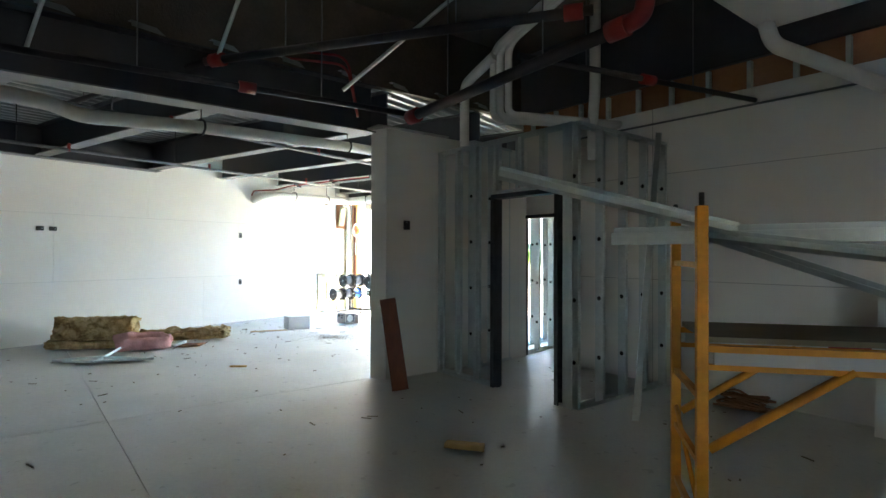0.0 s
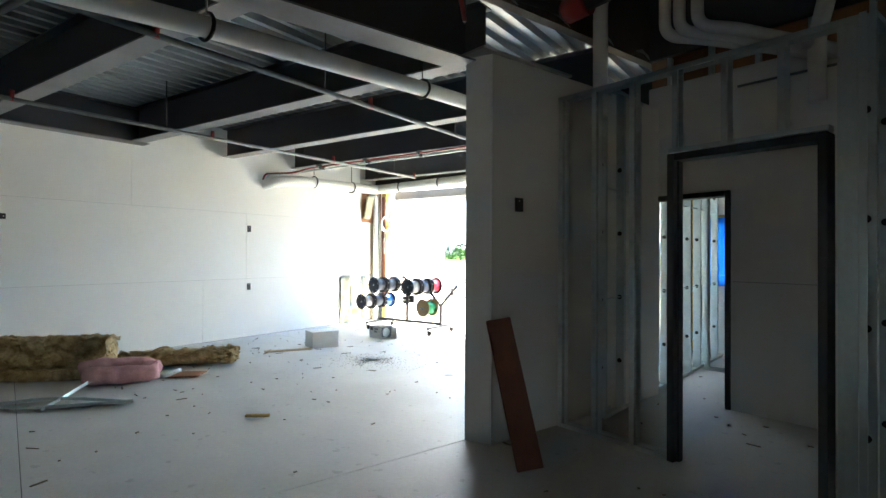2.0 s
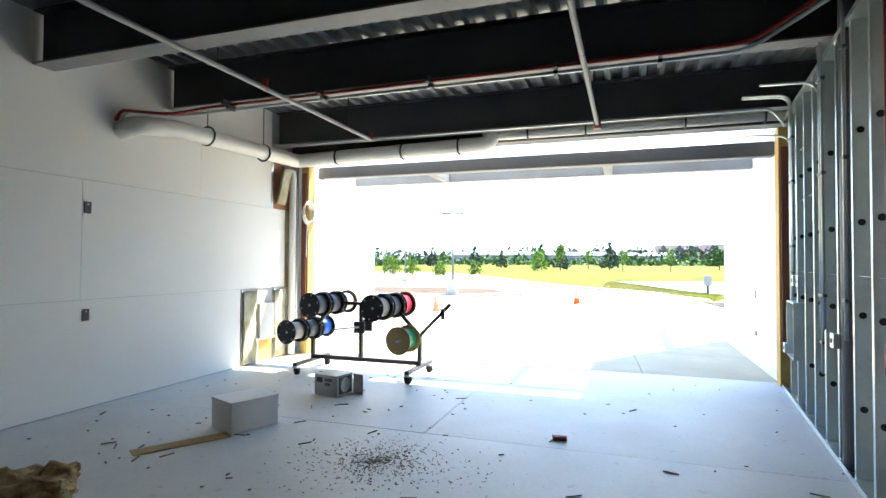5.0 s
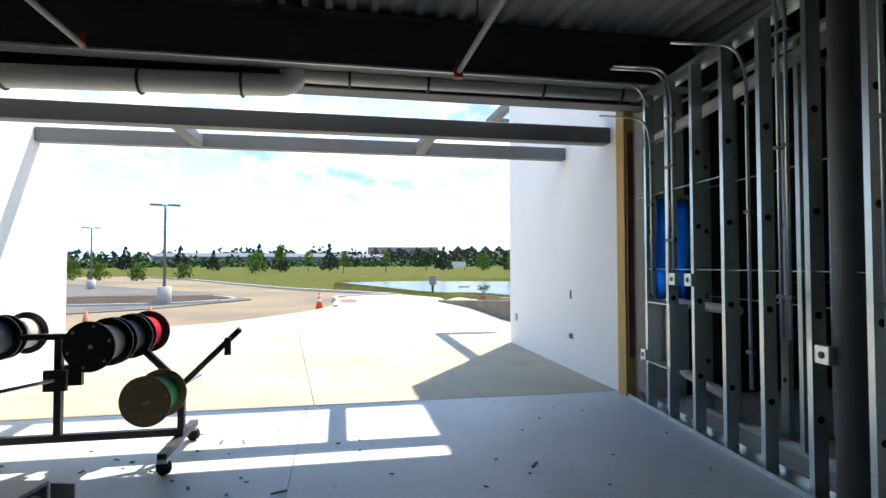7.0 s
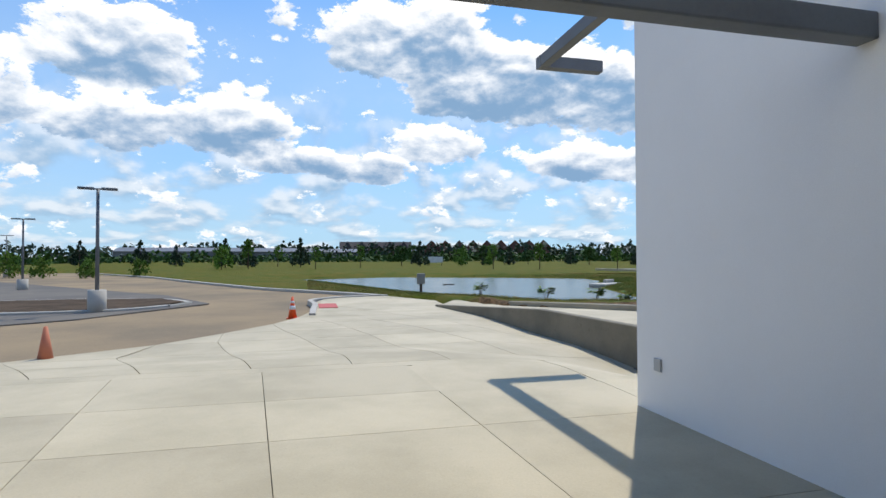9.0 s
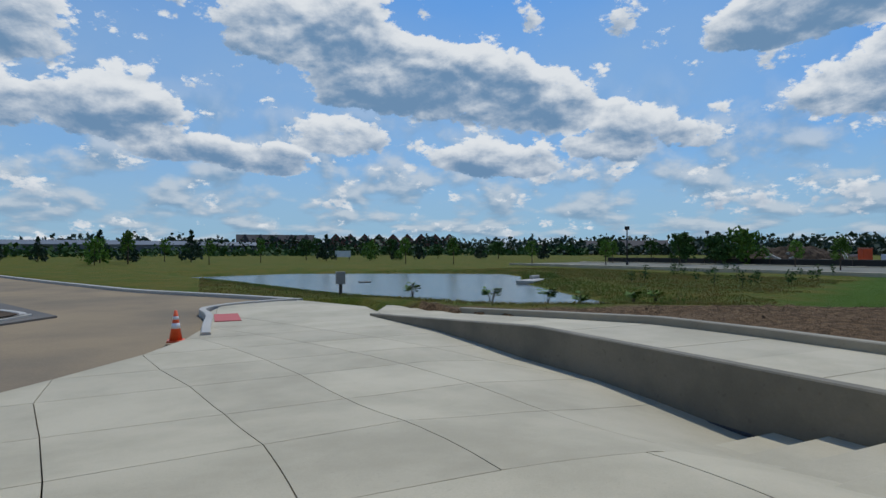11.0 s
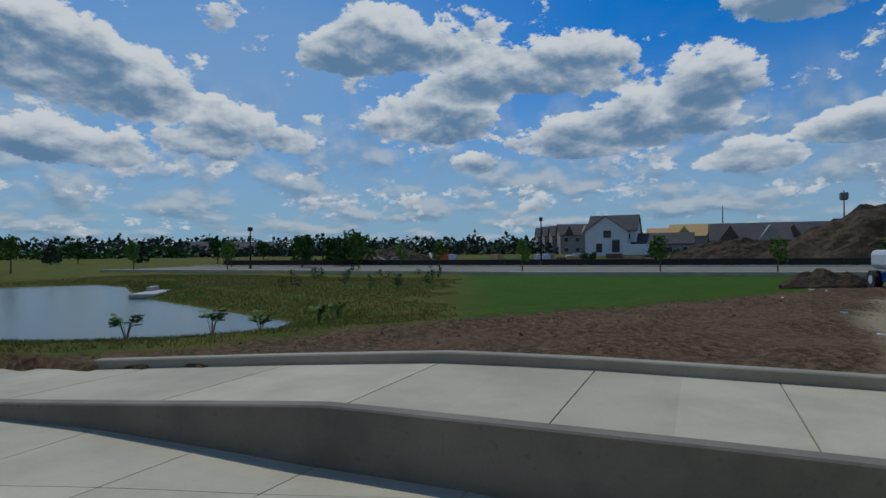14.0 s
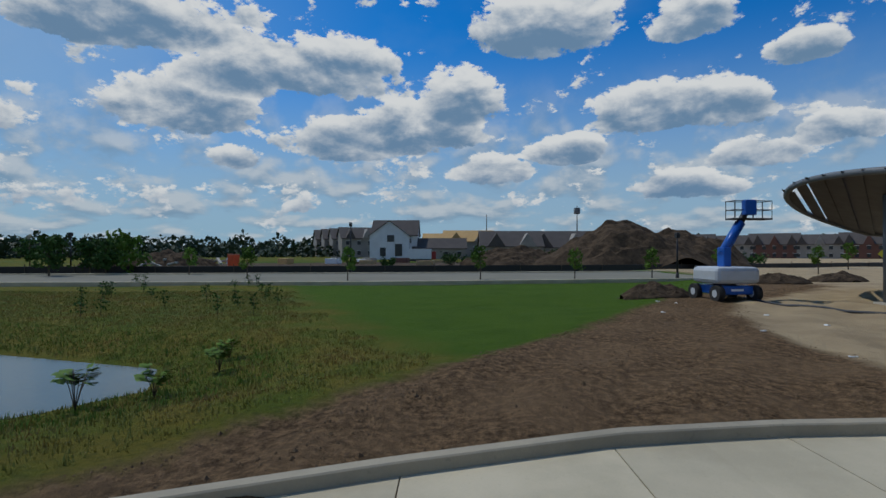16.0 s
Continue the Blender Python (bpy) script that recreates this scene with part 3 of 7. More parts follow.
def stud_wall(name, label, m, length, height, spacing=0.41, skip=(), web=0.09, bridging=()):
    """A bare metal stud wall along local x from 0 to length."""
    ob = tagged(thing(name, label, "wall", "", m), kind="structure")
    one = Matrix.Identity(4)
    for nm, z0, z1 in (("bottom_track", 0.0, 0.004), ("top_track", height - 0.004, height)):
        spans = [(0, length)]
        if nm == "bottom_track":
            for a, b, _ in skip:
                spans = [s for q in spans for s in ((q[0], min(q[1], a)), (max(q[0], b), q[1])) if s[1] - s[0] > 0.01]
        bm = B()
        for a, b in spans:
            box(bm, a, b, -web / 2 - 0.003, web / 2 + 0.003, z0, z1)
            zz = (0, 0.035) if z0 == 0 else (height - 0.035, height)
            for e in (-1, 1):
                box(bm, a, b, e * (web / 2 + 0.003), e * (web / 2 + 0.006), *zz)
        part(nm, bm, "galv", ob)
    shared = finish("stud", channel(B(), 0, 0, 0.004, height - 0.004, one), "galv")
    slot = B()
    for z in (0.45, 1.05, 1.65, 2.25):
        disc(slot, (-0.0015, 0, z), (1, 0, 0), 0.022, 0.002, 12)
    slots = finish("knockout", slot, "black")
    x = 0.0
    while x < length:
        low = 0.0
        for a, b, top in skip:
            if a - 0.02 < x < b + 0.02:
                low = top
        if low:
            part("short_stud", channel(B(), x, 0, low + 0.01, height - 0.004, one), "galv", ob)
        else:
            s = new("stud", shared)
            s.parent, s.location = ob, (x, 0, 0)
            k = new("knockout", slots)
            k.parent = s
        x += spacing
    for z, a, b in bridging:
        part("bridging", boxed(a, b, -0.02, 0.02, z, z + 0.003), "galv", ob, "flat galvanised brace")
    return ob


def door_frame(name, m, u0, u1, height, depth=0.14):
    ob = tagged(thing(name, "dark primed steel door frame without a door leaf", "door frame", "", m), kind="structure")
    part("jamb", boxed(u0, u0 + 0.05, -depth / 2, depth / 2, 0, height, bevel=0.006), "frame_dark", ob)
    part("jamb", boxed(u1 - 0.05, u1, -depth / 2, depth / 2, 0, height, bevel=0.006), "frame_dark", ob)
    part("head", boxed(u0 + 0.05, u1 - 0.05, -depth / 2, depth / 2, height - 0.05, height, bevel=0.006), "frame_dark", ob)
    part("stop", boxed(u0 + 0.05, u0 + 0.066, -0.02, 0.03, 0, height - 0.05), "frame_dark", ob)
    return ob


closet = OLD @ pose(0.22, 0.9, 0)
stud_wall("wall_closet_front", "bare galvanised metal stud wall round a doorway", closet, 2.11, 2.78, 0.335, skip=((0.99, 1.93, 2.16),))
part_head = part("door_header_track", box(B(), 1.2, 2.16, 0.855, 0.945, 2.17, 2.2, OLD), "galv", None)
tagged(part_head, "galvanised header track over the closet doorway", "track", "", "structure")
door_frame("door_1", OLD @ pose(0, 0.9, 0), 1.2, 2.16, 2.16)
stud_wall("wall_closet_side", "bare galvanised metal stud wall of a small closet", OLD @ pose(2.33, 0.87, 0, 0, 0, 90), 1.63, 2.78, 0.4)
corner_posts = tagged(thing("corner_studs", "cluster of galvanised studs at the closet corner", "studs"), kind="structure")
for u, v in ((2.20, 0.9), (2.26, 0.9), (2.31, 0.86)):
    part("stud", channel(B(), u, v, 0.004, 2.776, OLD, flange=0.035), "galv", corner_posts)
door_frame("door_2", OLD @ pose(0, 2.55, 0), 0.1, 0.93, 2.06)
# the bay's bare stud wall from the pillar to the opening
run = Vector((6.47, -0.12)) - Vector((6.01, -4.6))
stud_wall("wall_bay_east", "bare galvanised metal stud wall with conduits beside the bay", Matrix.Translation((6.03, -4.6, 0)) @ Matrix.Rotation(math.atan2(run.y, run.x), 4, "Z"),
          run.length, 2.98, 0.41, web=0.15, bridging=((1.3, 0.2, 4.4), (2.0, 2.9, 4.4), (2.5, 3.3, 4.4)))
stud_wall("wall_bay_inner", "second bare galvanised stud wall behind the pipes of the first", Matrix.Translation((6.5, -4.42, 0)) @ Matrix.Rotation(math.atan2(run.y, run.x), 4, "Z"),
          run.length - 0.5, 2.98, 0.41, bridging=((1.05, 0.1, 3.9), (2.05, 0.1, 3.9)))
stud_wall("wall_room_east", "bare galvanised metal stud wall beyond the bay", pose(8.2, -3.0, 0, 0, 0, 70), 2.9, 2.95, 0.4, bridging=((1.2, 0, 2.8),))
stud_wall("wall_room_back", "bare galvanised metal stud wall beyond the inner doorway", pose(6.9, -1.6, 0, 0, 0, -10), 4.0, 2.95, 0.4, bridging=((1.2, 0, 3.8),))
tarp = thing("tarpaulin", "blue plastic tarpaulin sheet hung over a window opening", "tarpaulin")
bm = B()
verts = [[bm.verts.new((6.67 + 0.043 * i, -0.25 + 0.03 * math.sin(i * 1.7 + j), 1.0 + 0.17 * j)) for i in range(10)] for j in range(7)]
for j in range(6):
    for i in range(9):
        bm.faces.new((verts[j][i], verts[j][i + 1], verts[j + 1][i + 1], verts[j + 1][i])).smooth = True
sheet = part("sheet", bm, "tarp", tarp)
sheet.modifiers.new("thick", "SOLIDIFY").thickness = 0.004
part("hem", boxed(6.65, 7.08, -0.29, -0.2, 2.01, 2.05), "wood", tarp, "yellow wood batten")

# jambs of the bay opening
for nm, x0, x1 in (("jamb_west", 0.13, 0.25), ("jamb_east", 6.39, 6.50)):
    ob = tagged(thing(nm, "yellow lumber jamb post at the bay opening", "jamb"), kind="structure")
    part("post", boxed(x0, x1, -0.14, 0.02, 0, 2.93, bevel=0.004), "wood", ob)
    part("shim", boxed(x0 + 0.02, x1 - 0.02, -0.17, -0.14, 0.4, 2.7), "plank", ob, "dark brown strip")

# trellis beams outside the opening
def hollow_bar(name, a, label, group="trellis beams"):
    ob = thing(name, label, "beam", group)
    part("bar", boxed(*a, bevel=0.012), "steel_grey", ob)
    return ob


t_a = hollow_bar("trellis_beam", (0.2, 6.44, 0.22, 0.38, 2.67, 2.85), "grey square steel trellis beam between the wing walls")
t_b = hollow_bar("trellis_beam", (0.2, 6.44, 1.42, 1.56, 2.72, 2.88), "grey square steel trellis beam between the wing walls")
for x in (1.9, 4.5):
    hollow_bar("trellis_rafter", (x - 0.06, x + 0.06, 0.38, 1.42, 2.72, 2.84), "grey steel rafter joining the trellis beams", "trellis rafters")
t_c = hollow_bar("canopy_rafter", (7.1, 7.26, 3.26, 7.61, 4.78, 4.98), "grey steel canopy rafter held off the wing wall", "canopy bars")
part("bracket", boxed(6.7, 7.1, 3.45, 3.6, 4.78, 4.98), "steel_grey", t_c)
part("cross_bar", boxed(7.1, 8.3, 7.61, 7.79, 4.78, 4.98), "steel_grey", t_c)


# ---- outside: pavement, steps, ramp ----
def plaza_z(x, y):
    s = ((y - 6.6) + max(0.0, x - 5.2) * 0.8) / 4.2
    s = min(1.0, max(0.0, s))
    return -0.012 - 0.355 * s * s * (3 - 2 * s) - 0.2 * min(1.0, max(0.0, (x - 6.9) / 2.4)) * (min(1.0, max(0.0, (15.5 - y) / 3.0)) + 0.9 * min(1.0, max(0.0, (10.2 - y) / 2.2)))


def crossing(col, row):
    """Where a long pavement joint meets a cross joint, kept between the drive and the ramp wall."""
    y = row[0]
    for _ in range(6):
        x = col[0] - col[1] * (y - 6.8) - col[2] * (y - 6.8) ** 2
        x = min(max(x, drive_edge(y)), wall_x(y) + 0.05)
        y = row[0] + row[1] * x
    return x, y


pavement = setting("pavement", prism(B(), [(-2.8, 0.1), (6.6, 0.1), (9.9, 6.3), (8.4, 16), (8.0, 19.2), (4.4, 26.0), (3.5, 18.0), (2.0, 14.6), (0.6, 12.7), (-2.8, 9.4)], -1.2, -0.85, 0), "steel_dark", "dark bed under the concrete pavement", "pavement")
cols_up = ((-2.6, -1.6), (0.15, -1.0), (1.75, 0.9), (3.29, 2.65), (4.95, 4.55), (6.64, 6.62), (8.4, 8.3), (10.0, 9.9))
rows_up = (0.12, 1.8, 3.6, 4.9, 6.4)


def warped_slab(outline, nx, ny, gap):
    """A slab on a four-cornered outline whose top follows the fall of the ground."""
    bm = B()
    c = sum((Vector(p) for p in outline), Vector((0, 0))) / 4
    q = [Vector(p) + (c - Vector(p)).normalized() * gap for p in outline]
    top = []
    for j in range(ny + 1):
        rt = []
        for i in range(nx + 1):
            s, t = i / nx, j / ny
            p = (q[0] * (1 - s) + q[1] * s) * (1 - t) + (q[3] * (1 - s) + q[2] * s) * t
            rt.append(bm.verts.new((p.x, p.y, plaza_z(p.x, p.y))))
        top.append(rt)
    for j in range(ny):
        for i in range(nx):
            bm.faces.new((top[j][i], top[j][i + 1], top[j + 1][i + 1], top[j + 1][i])).smooth = True
    rim = [top[0][i] for i in range(nx + 1)] + [top[j][nx] for j in range(1, ny + 1)] + [top[ny][i] for i in range(nx - 1, -1, -1)] + [top[j][0] for j in range(ny - 1, 0, -1)]
    hi = [bm.verts.new(v.co) for v in rim]
    lo = [bm.verts.new((v.co.x, v.co.y, -1.0)) for v in rim]
    for i in range(len(rim)):
        k = (i + 1) % len(rim)
        bm.faces.new((lo[i], lo[k], hi[k], hi[i]))
    return bm


def up_x(c, y):
    return c[0] + (c[1] - c[0]) * (y - 0.1) / 6.3


for c0, c1 in zip(cols_up, cols_up[1:]):
    for y0, y1 in zip(rows_up, rows_up[1:]):
        if y0 > 4.8 and c0[0] > 4.9:
            continue
        part("paving_slab", prism(B(), [(up_x(c0, y0), y0), (up_x(c1, y0), y0), (up_x(c1, y1), y1), (up_x(c0, y1), y1)], -0.4, -0.004, 0.005), "concrete", pavement)
# long joints: x at y = 6.8, drift and bend per metre; cross joints: y at x = 0 and drift
cols_low = ((-2.6, 0.98, 0.0), (-1.4, 0.765, 0.0), (-0.15, 0.567, 0.0), (1.1, 0.40, 0.0), (2.47, 0.2, 0.008), (3.83, 0.0, 0.028), (5.25, 0.0, 0.021), (7.25, 0.0, 0.028), (10.9, 0.48, 0.0), (16.0, 0.48, 0.0))
rows_low = ((6.74, 0.0), (7.85, 0.15), (10.0, 0.07), (11.75, 0.07), (13.25, 0.06), (14.9, 0.05), (16.6, 0.05), (18.3, 0.05), (20.0, 0.05), (21.8, 0.05), (23.6, 0.05), (25.4, 0.05))


def drive_edge(y):
    """The pavement's edge along the drive: the smallest x at y."""
    pts = ((6.0, -3.5), (9.4, -2.8), (11.0, -0.5), (12.73, 0.74), (14.63, 2.05), (16.9, 2.95), (18.0, 3.25), (22.0, 3.3), (27.0, 4.4))
    for (y0, x0), (y1, x1) in zip(pts, pts[1:]):
        if y <= y1:
            return x0 + (x1 - x0) * (y - y0) / (y1 - y0)
    return 4.4


def wall_x(y):
    """The ramp wall's outer face at y."""
    pts = ((6.2, 9.62), (8.5, 9.46), (12.4, 9.12), (15.5, 8.55), (19.4, 7.92))
    for (y0, x0), (y1, x1) in zip(pts, pts[1:]):
        if y <= y1:
            return x0 + (x1 - x0) * (y - y0) / (y1 - y0)
    return 7.92 + (y - 19.4) * 0.5


for c0, c1 in zip(cols_low, cols_low[1:]):
    for r0, r1 in zip(rows_low, rows_low[1:]):
        quad = []
        for c, r in ((c0, r0), (c1, r0), (c1, r1), (c0, r1)):
            x, y = crossing(c, r)
            quad.append((x, y, plaza_z(x, y)))
        area = sum(quad[j][0] * quad[(j + 1) % 4][1] - quad[(j + 1) % 4][0] * quad[j][1] for j in range(4)) / 2
        if area < 0.15:
            continue
        if quad[1][0] - quad[0][0] < 0.02 or quad[2][0] - quad[3][0] < 0.02:
            keep = []
            for q in quad:
                if not any((Vector(q[:2]) - Vector(r[:2])).length < 0.03 for r in keep):
                    keep.append(q)
            quad = keep
        part("paving_slab", warped_slab([q[:2] for q in quad], 4, 4, 0.009) if len(quad) == 4 else prism(B(), quad, -1.0, 0, 0.009), "concrete", pavement)
# the smooth strip between the two levels and the steps that rise out of it
for x0, x1 in ((-2.8, 0.9), (0.9, 2.6), (2.6, 4.62)):
    part("edge_strip", prism(B(), [(x0, 6.4, -0.004), (x1, 6.4, -0.004), (x1, 6.74, plaza_z(x1, 6.74)), (x0, 6.74, plaza_z(x0, 6.74))], -1.0, 0, 0.0), "concrete", pavement)
for x0, x1 in ((4.5, 6.62), (6.63, 9.66)):
    part("landing_slab", warped_slab([(x0, 4.9), (x1, 4.9), (x1, 6.74), (x0, 6.74)], 8, 6, 0.003), "concrete", pavement)
steps = tagged(thing("steps", "broad cast concrete steps down to the lower pavement", "steps"), kind="structure")
for k in range(5):
    part("step", boxed(7.0, 9.66, 4.95, 5.25 + 0.6 * k, -1.0, -0.05 - 0.1375 * k, bevel=0.012), "concrete", steps)


def sweep_wall(name, label, line, width, mat, category="wall", parent=None):
    """A low wall along (x, y, bottom, top) points, width to the right of the way."""
    bm = B()
    rings = []
    for i, p in enumerate(line):
        a, b = line[max(0, i - 1)], line[min(len(line) - 1, i + 1)]
        d = Vector((b[0] - a[0], b[1] - a[1])).normalized()
        s = Vector((d.y, -d.x)) * width
        c = 0.02
        prof = ((0, p[2]), (0, p[3] - c), (c / width, p[3]), (1 - c / width, p[3]), (1, p[3] - c), (1, p[2]))
        rings.append([bm.verts.new((p[0] + s.x * f, p[1] + s.y * f, z)) for f, z in prof])
    for r, q in zip(rings, rings[1:]):
        for k in range(5):
            bm.faces.new((r[k], r[k + 1], q[k + 1], q[k]))
    bm.faces.new(rings[0])
    bm.faces.new(rings[-1][::-1])
    if parent is None:
        return setting(name, bm, mat, label, category)
    return part(name, bm, mat, parent, label)


def ramp_z(y):
    s = min(1.0, max(0.0, (y - 12.2) / 7.2))
    return -0.02 - 0.37 * s


YS = [6.25 + 0.55 * k for k in range(25)]
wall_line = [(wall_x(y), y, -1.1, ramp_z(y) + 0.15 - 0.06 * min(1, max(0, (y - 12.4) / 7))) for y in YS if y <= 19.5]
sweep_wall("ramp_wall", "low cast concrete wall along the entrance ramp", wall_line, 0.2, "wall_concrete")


def curb_x(y):
    pts = ((4.0, 13.0), (6.8, 12.95), (10.0, 12.75), (12.5, 12.35), (15.2, 11.75), (19.3, 10.6), (23.0, 9.6))
    for (y0, x0), (y1, x1) in zip(pts, pts[1:]):
        if y <= y1:
            return x0 + (x1 - x0) * (y - y0) / (y1 - y0)
    return 9.6


curb_line = [(curb_x(y), y, -1.1, ramp_z(y) + 0.17) for y in [4.0 + 0.55 * k for k in range(29)] if y <= 19.4]
sweep_wall("ramp_curb", "raised cast concrete curb along the entrance ramp", curb_line, 0.22, "curb_cast")
ramp = setting("ramp", prism(B(), [(9.8, 4.0), (12.6, 4.0), (12.3, 12), (11.2, 18), (8.6, 18)], -1.2, -0.7, 0), "steel_dark", "dark bed under the concrete ramp", "ramp")
for y0, y1 in zip((4.0, 5.2, 7.6, 10.0, 12.43, 15.1, 17.7, 20.2, 22.5), (5.2, 7.6, 10.0, 12.43, 15.1, 17.7, 20.2, 22.5, 24.6)):
    ym = (y0 + y1) / 2
    for ya, yb in ((y0, ym), (ym, y1)):
        l0, l1 = wall_x(max(ya, 6.2)) + 0.2, wall_x(max(yb, 6.2)) + 0.2
        if y0 > 19:
            l0, l1 = wall_x(ya), wall_x(yb)
        g0, g1 = (0.009 if ya == y0 else 0), (0.009 if yb == y1 else 0)
        part("ramp_slab", prism(B(), [(l0, ya + g0, ramp_z(ya)), (curb_x(ya), ya + g0, ramp_z(ya)), (curb_x(yb), yb - g1, ramp_z(yb)), (l1, yb - g1, ramp_z(yb))], -1.0, 0, 0.0), "concrete", ramp)

# ---- outside: ground ----
POND = ((1.7, 63.5), (5.8, 51), (9.9, 36.5), (12.6, 30), (14.6, 25.5), (16.4, 23.0), (18.4, 21.7), (20.9, 22.8), (23.4, 30.5), (26.8, 40.5), (33, 50.5), (34.5, 57), (27, 62.5), (13, 68.5))


def pond_gap(x, y):
    """Distance to the pond's shore, negative in the water."""
    best, inside = 1e9, False
    n = len(POND)
    for i in range(n):
        (x0, y0), (x1, y1) = POND[i], POND[(i + 1) % n]
        dx, dy = x1 - x0, y1 - y0
        t = min(1.0, max(0.0, ((x - x0) * dx + (y - y0) * dy) / (dx * dx + dy * dy)))
        best = min(best, math.hypot(x - x0 - t * dx, y - y0 - t * dy))
        if (y0 > y) != (y1 > y) and x < x0 + (y - y0) * dx / dy:
            inside = not inside
    return -best if inside else best


def far_curb(y):
    """The drive's far kerb: its x at y."""
    y = max(y, 26.0)
    pts = ((26.0, 7.4), (28.0, 6.4), (36.0, 0.2), (48.0, -6.0), (63.5, -13.5), (90.0, -30.0), (140, -70))
    for (y0, x0), (y1, x1) in zip(pts, pts[1:]):
        if y <= y1:
            return x0 + (x1 - x0) * (y - y0) / (y1 - y0)
    return -70


def soil_edge(x):
    """The soil's border to the lawn: its y at x."""
    pts = ((10.6, 20.6), (12.4, 18.6), (14.0, 17.6), (16.2, 15.4), (20.9, 11.7), (29.7, 6.1), (35.5, 2.2), (40, -2), (60, -14))
    for (x0, y0), (x1, y1) in zip(pts, pts[1:]):
        if x <= x1:
            return y0 + (y1 - y0) * (x - x0) / (x1 - x0)
    return -14


def sand_edge(x):
    pts = ((12.0, 6.5), (16.5, 5.6), (20.8, 4.9), (26.1, 3.5), (31, 1.0), (36, -4), (45, -14))
    for (x0, y0), (x1, y1) in zip(pts, pts[1:]):
        if x <= x1:
            return y0 + (y1 - y0) * (x - x0) / (x1 - x0)
    return -14


def ground_z(x, y):
    r = math.hypot(x - 5, y - 10)
    z = -0.42 + 0.5 * min(1.0, max(0.0, (r - 60) / 120)) + 1.6 * min(1.0, max(0.0, (r - 110) / 260))
    if x > 10 and y < soil_edge(x) + 6:
        k = min(1.0, max(0.0, (soil_edge(x) + 6 - y) / 6))
        z = z * (1 - k) + k * (-0.02 - 0.2 * min(1.0, max(0.0, (15.5 - x) / 2.5)))
    if x < far_curb(y) + 0.5:
        z = min(z, -0.62)
    z += 0.10 * noise.noise((x * 0.11, y * 0.11, 3.0)) + 0.03 * noise.noise((x * 0.6, y * 0.6, 8.0)) * (1 if r < 60 else 0)
    if 10 < x < 45 and y < soil_edge(x):
        z += 0.05 * noise.noise((x * 1.4, y * 1.4, 5.0)) + 0.05 * abs(noise.noise((x * 3.1, y * 3.1, 2.0)))
        z += 0.06 * math.sin((y + 0.55 * x) * 2.2 + noise.noise((x * 0.3, y * 0.3, 4.0)) * 3)
    g = pond_gap(x, y) if -5 < x < 42 and 14 < y < 76 else 50
    if g < 4:
        s = max(-1.0, min(1.0, g / 4))
        z = z * max(0, s) + (1 - max(0, s)) * -0.86 if s > 0 else -0.86 + s * 1.2
    # the pit left for pavement, ramp and building
    if x < curb_x(min(max(y, 4.0), 23)) - 0.2 and y < 26.5 and x < 13.1:
        z = min(z, -0.95)
    if -1 < x < 17 and y < 0.5:
        z = min(z, -0.9)
    return z


def spaced(lo, hi, near0, near1, fine, coarse):
    vals, v = [], near0
    while v < near1:
        vals.append(v)
        v += fine
    step = fine
    while v < hi:
        vals.append(v)
        step = min(coarse, step * 1.16)
        v += step
    vals.append(hi)
    low, v, step = [], near0, fine
    while v > lo:
        step = min(coarse, step * 1.16)
        v -= step
        low.append(max(v, lo))
    return sorted(set(low)) + vals


xs = spaced(-1400, 1800, -2, 42, 0.34, 90)
ys = spaced(-900, 1900, -4, 72, 0.34, 90)
gverts, masks = [], []
for y in ys:
    for x in xs:
        gverts.append((x, y, ground_z(x, y)))
        w = noise.noise((x * 0.5, y * 0.5, 1.0)) * 0.5 + noise.noise((x * 1.7, y * 1.7, 1.0)) * 0.25
        soil = sand = 0.0
        if x > 9 and y < 24:
            soil = min(1.0, max(0.0, (soil_edge(x) - y + w) / 0.5 + 0.5))
            sand = min(1.0, max(0.0, (sand_edge(x) - y + w * 0.8) / 0.4 + 0.5)) if y < 8 else 0.0
        # mown lawn between the meadow bank and the road
        lawn = 0.0
        if x > 14:
            lawn = min(1.0, max(0.0, (17.0 + (x - 22) * 0.43 - y + 2.5 * w) / 2.0)) * (1 if y < 60 and x < 130 else 0)
        masks.append((soil, sand, lawn, 1.0))
nx = len(xs)
gfaces = [(j * nx + i, j * nx + i + 1, (j + 1) * nx + i + 1, (j + 1) * nx + i) for j in range(len(ys) - 1) for i in range(nx - 1)]
gme = bpy.data.meshes.new("ground")
gme.from_pydata(gverts, [], gfaces)
gme.polygons.foreach_set("use_smooth", [True] * len(gme.polygons))
attr = gme.color_attributes.new("cover", "FLOAT_COLOR", "POINT")
attr.data.foreach_set("color", [c for m4 in masks for c in m4])


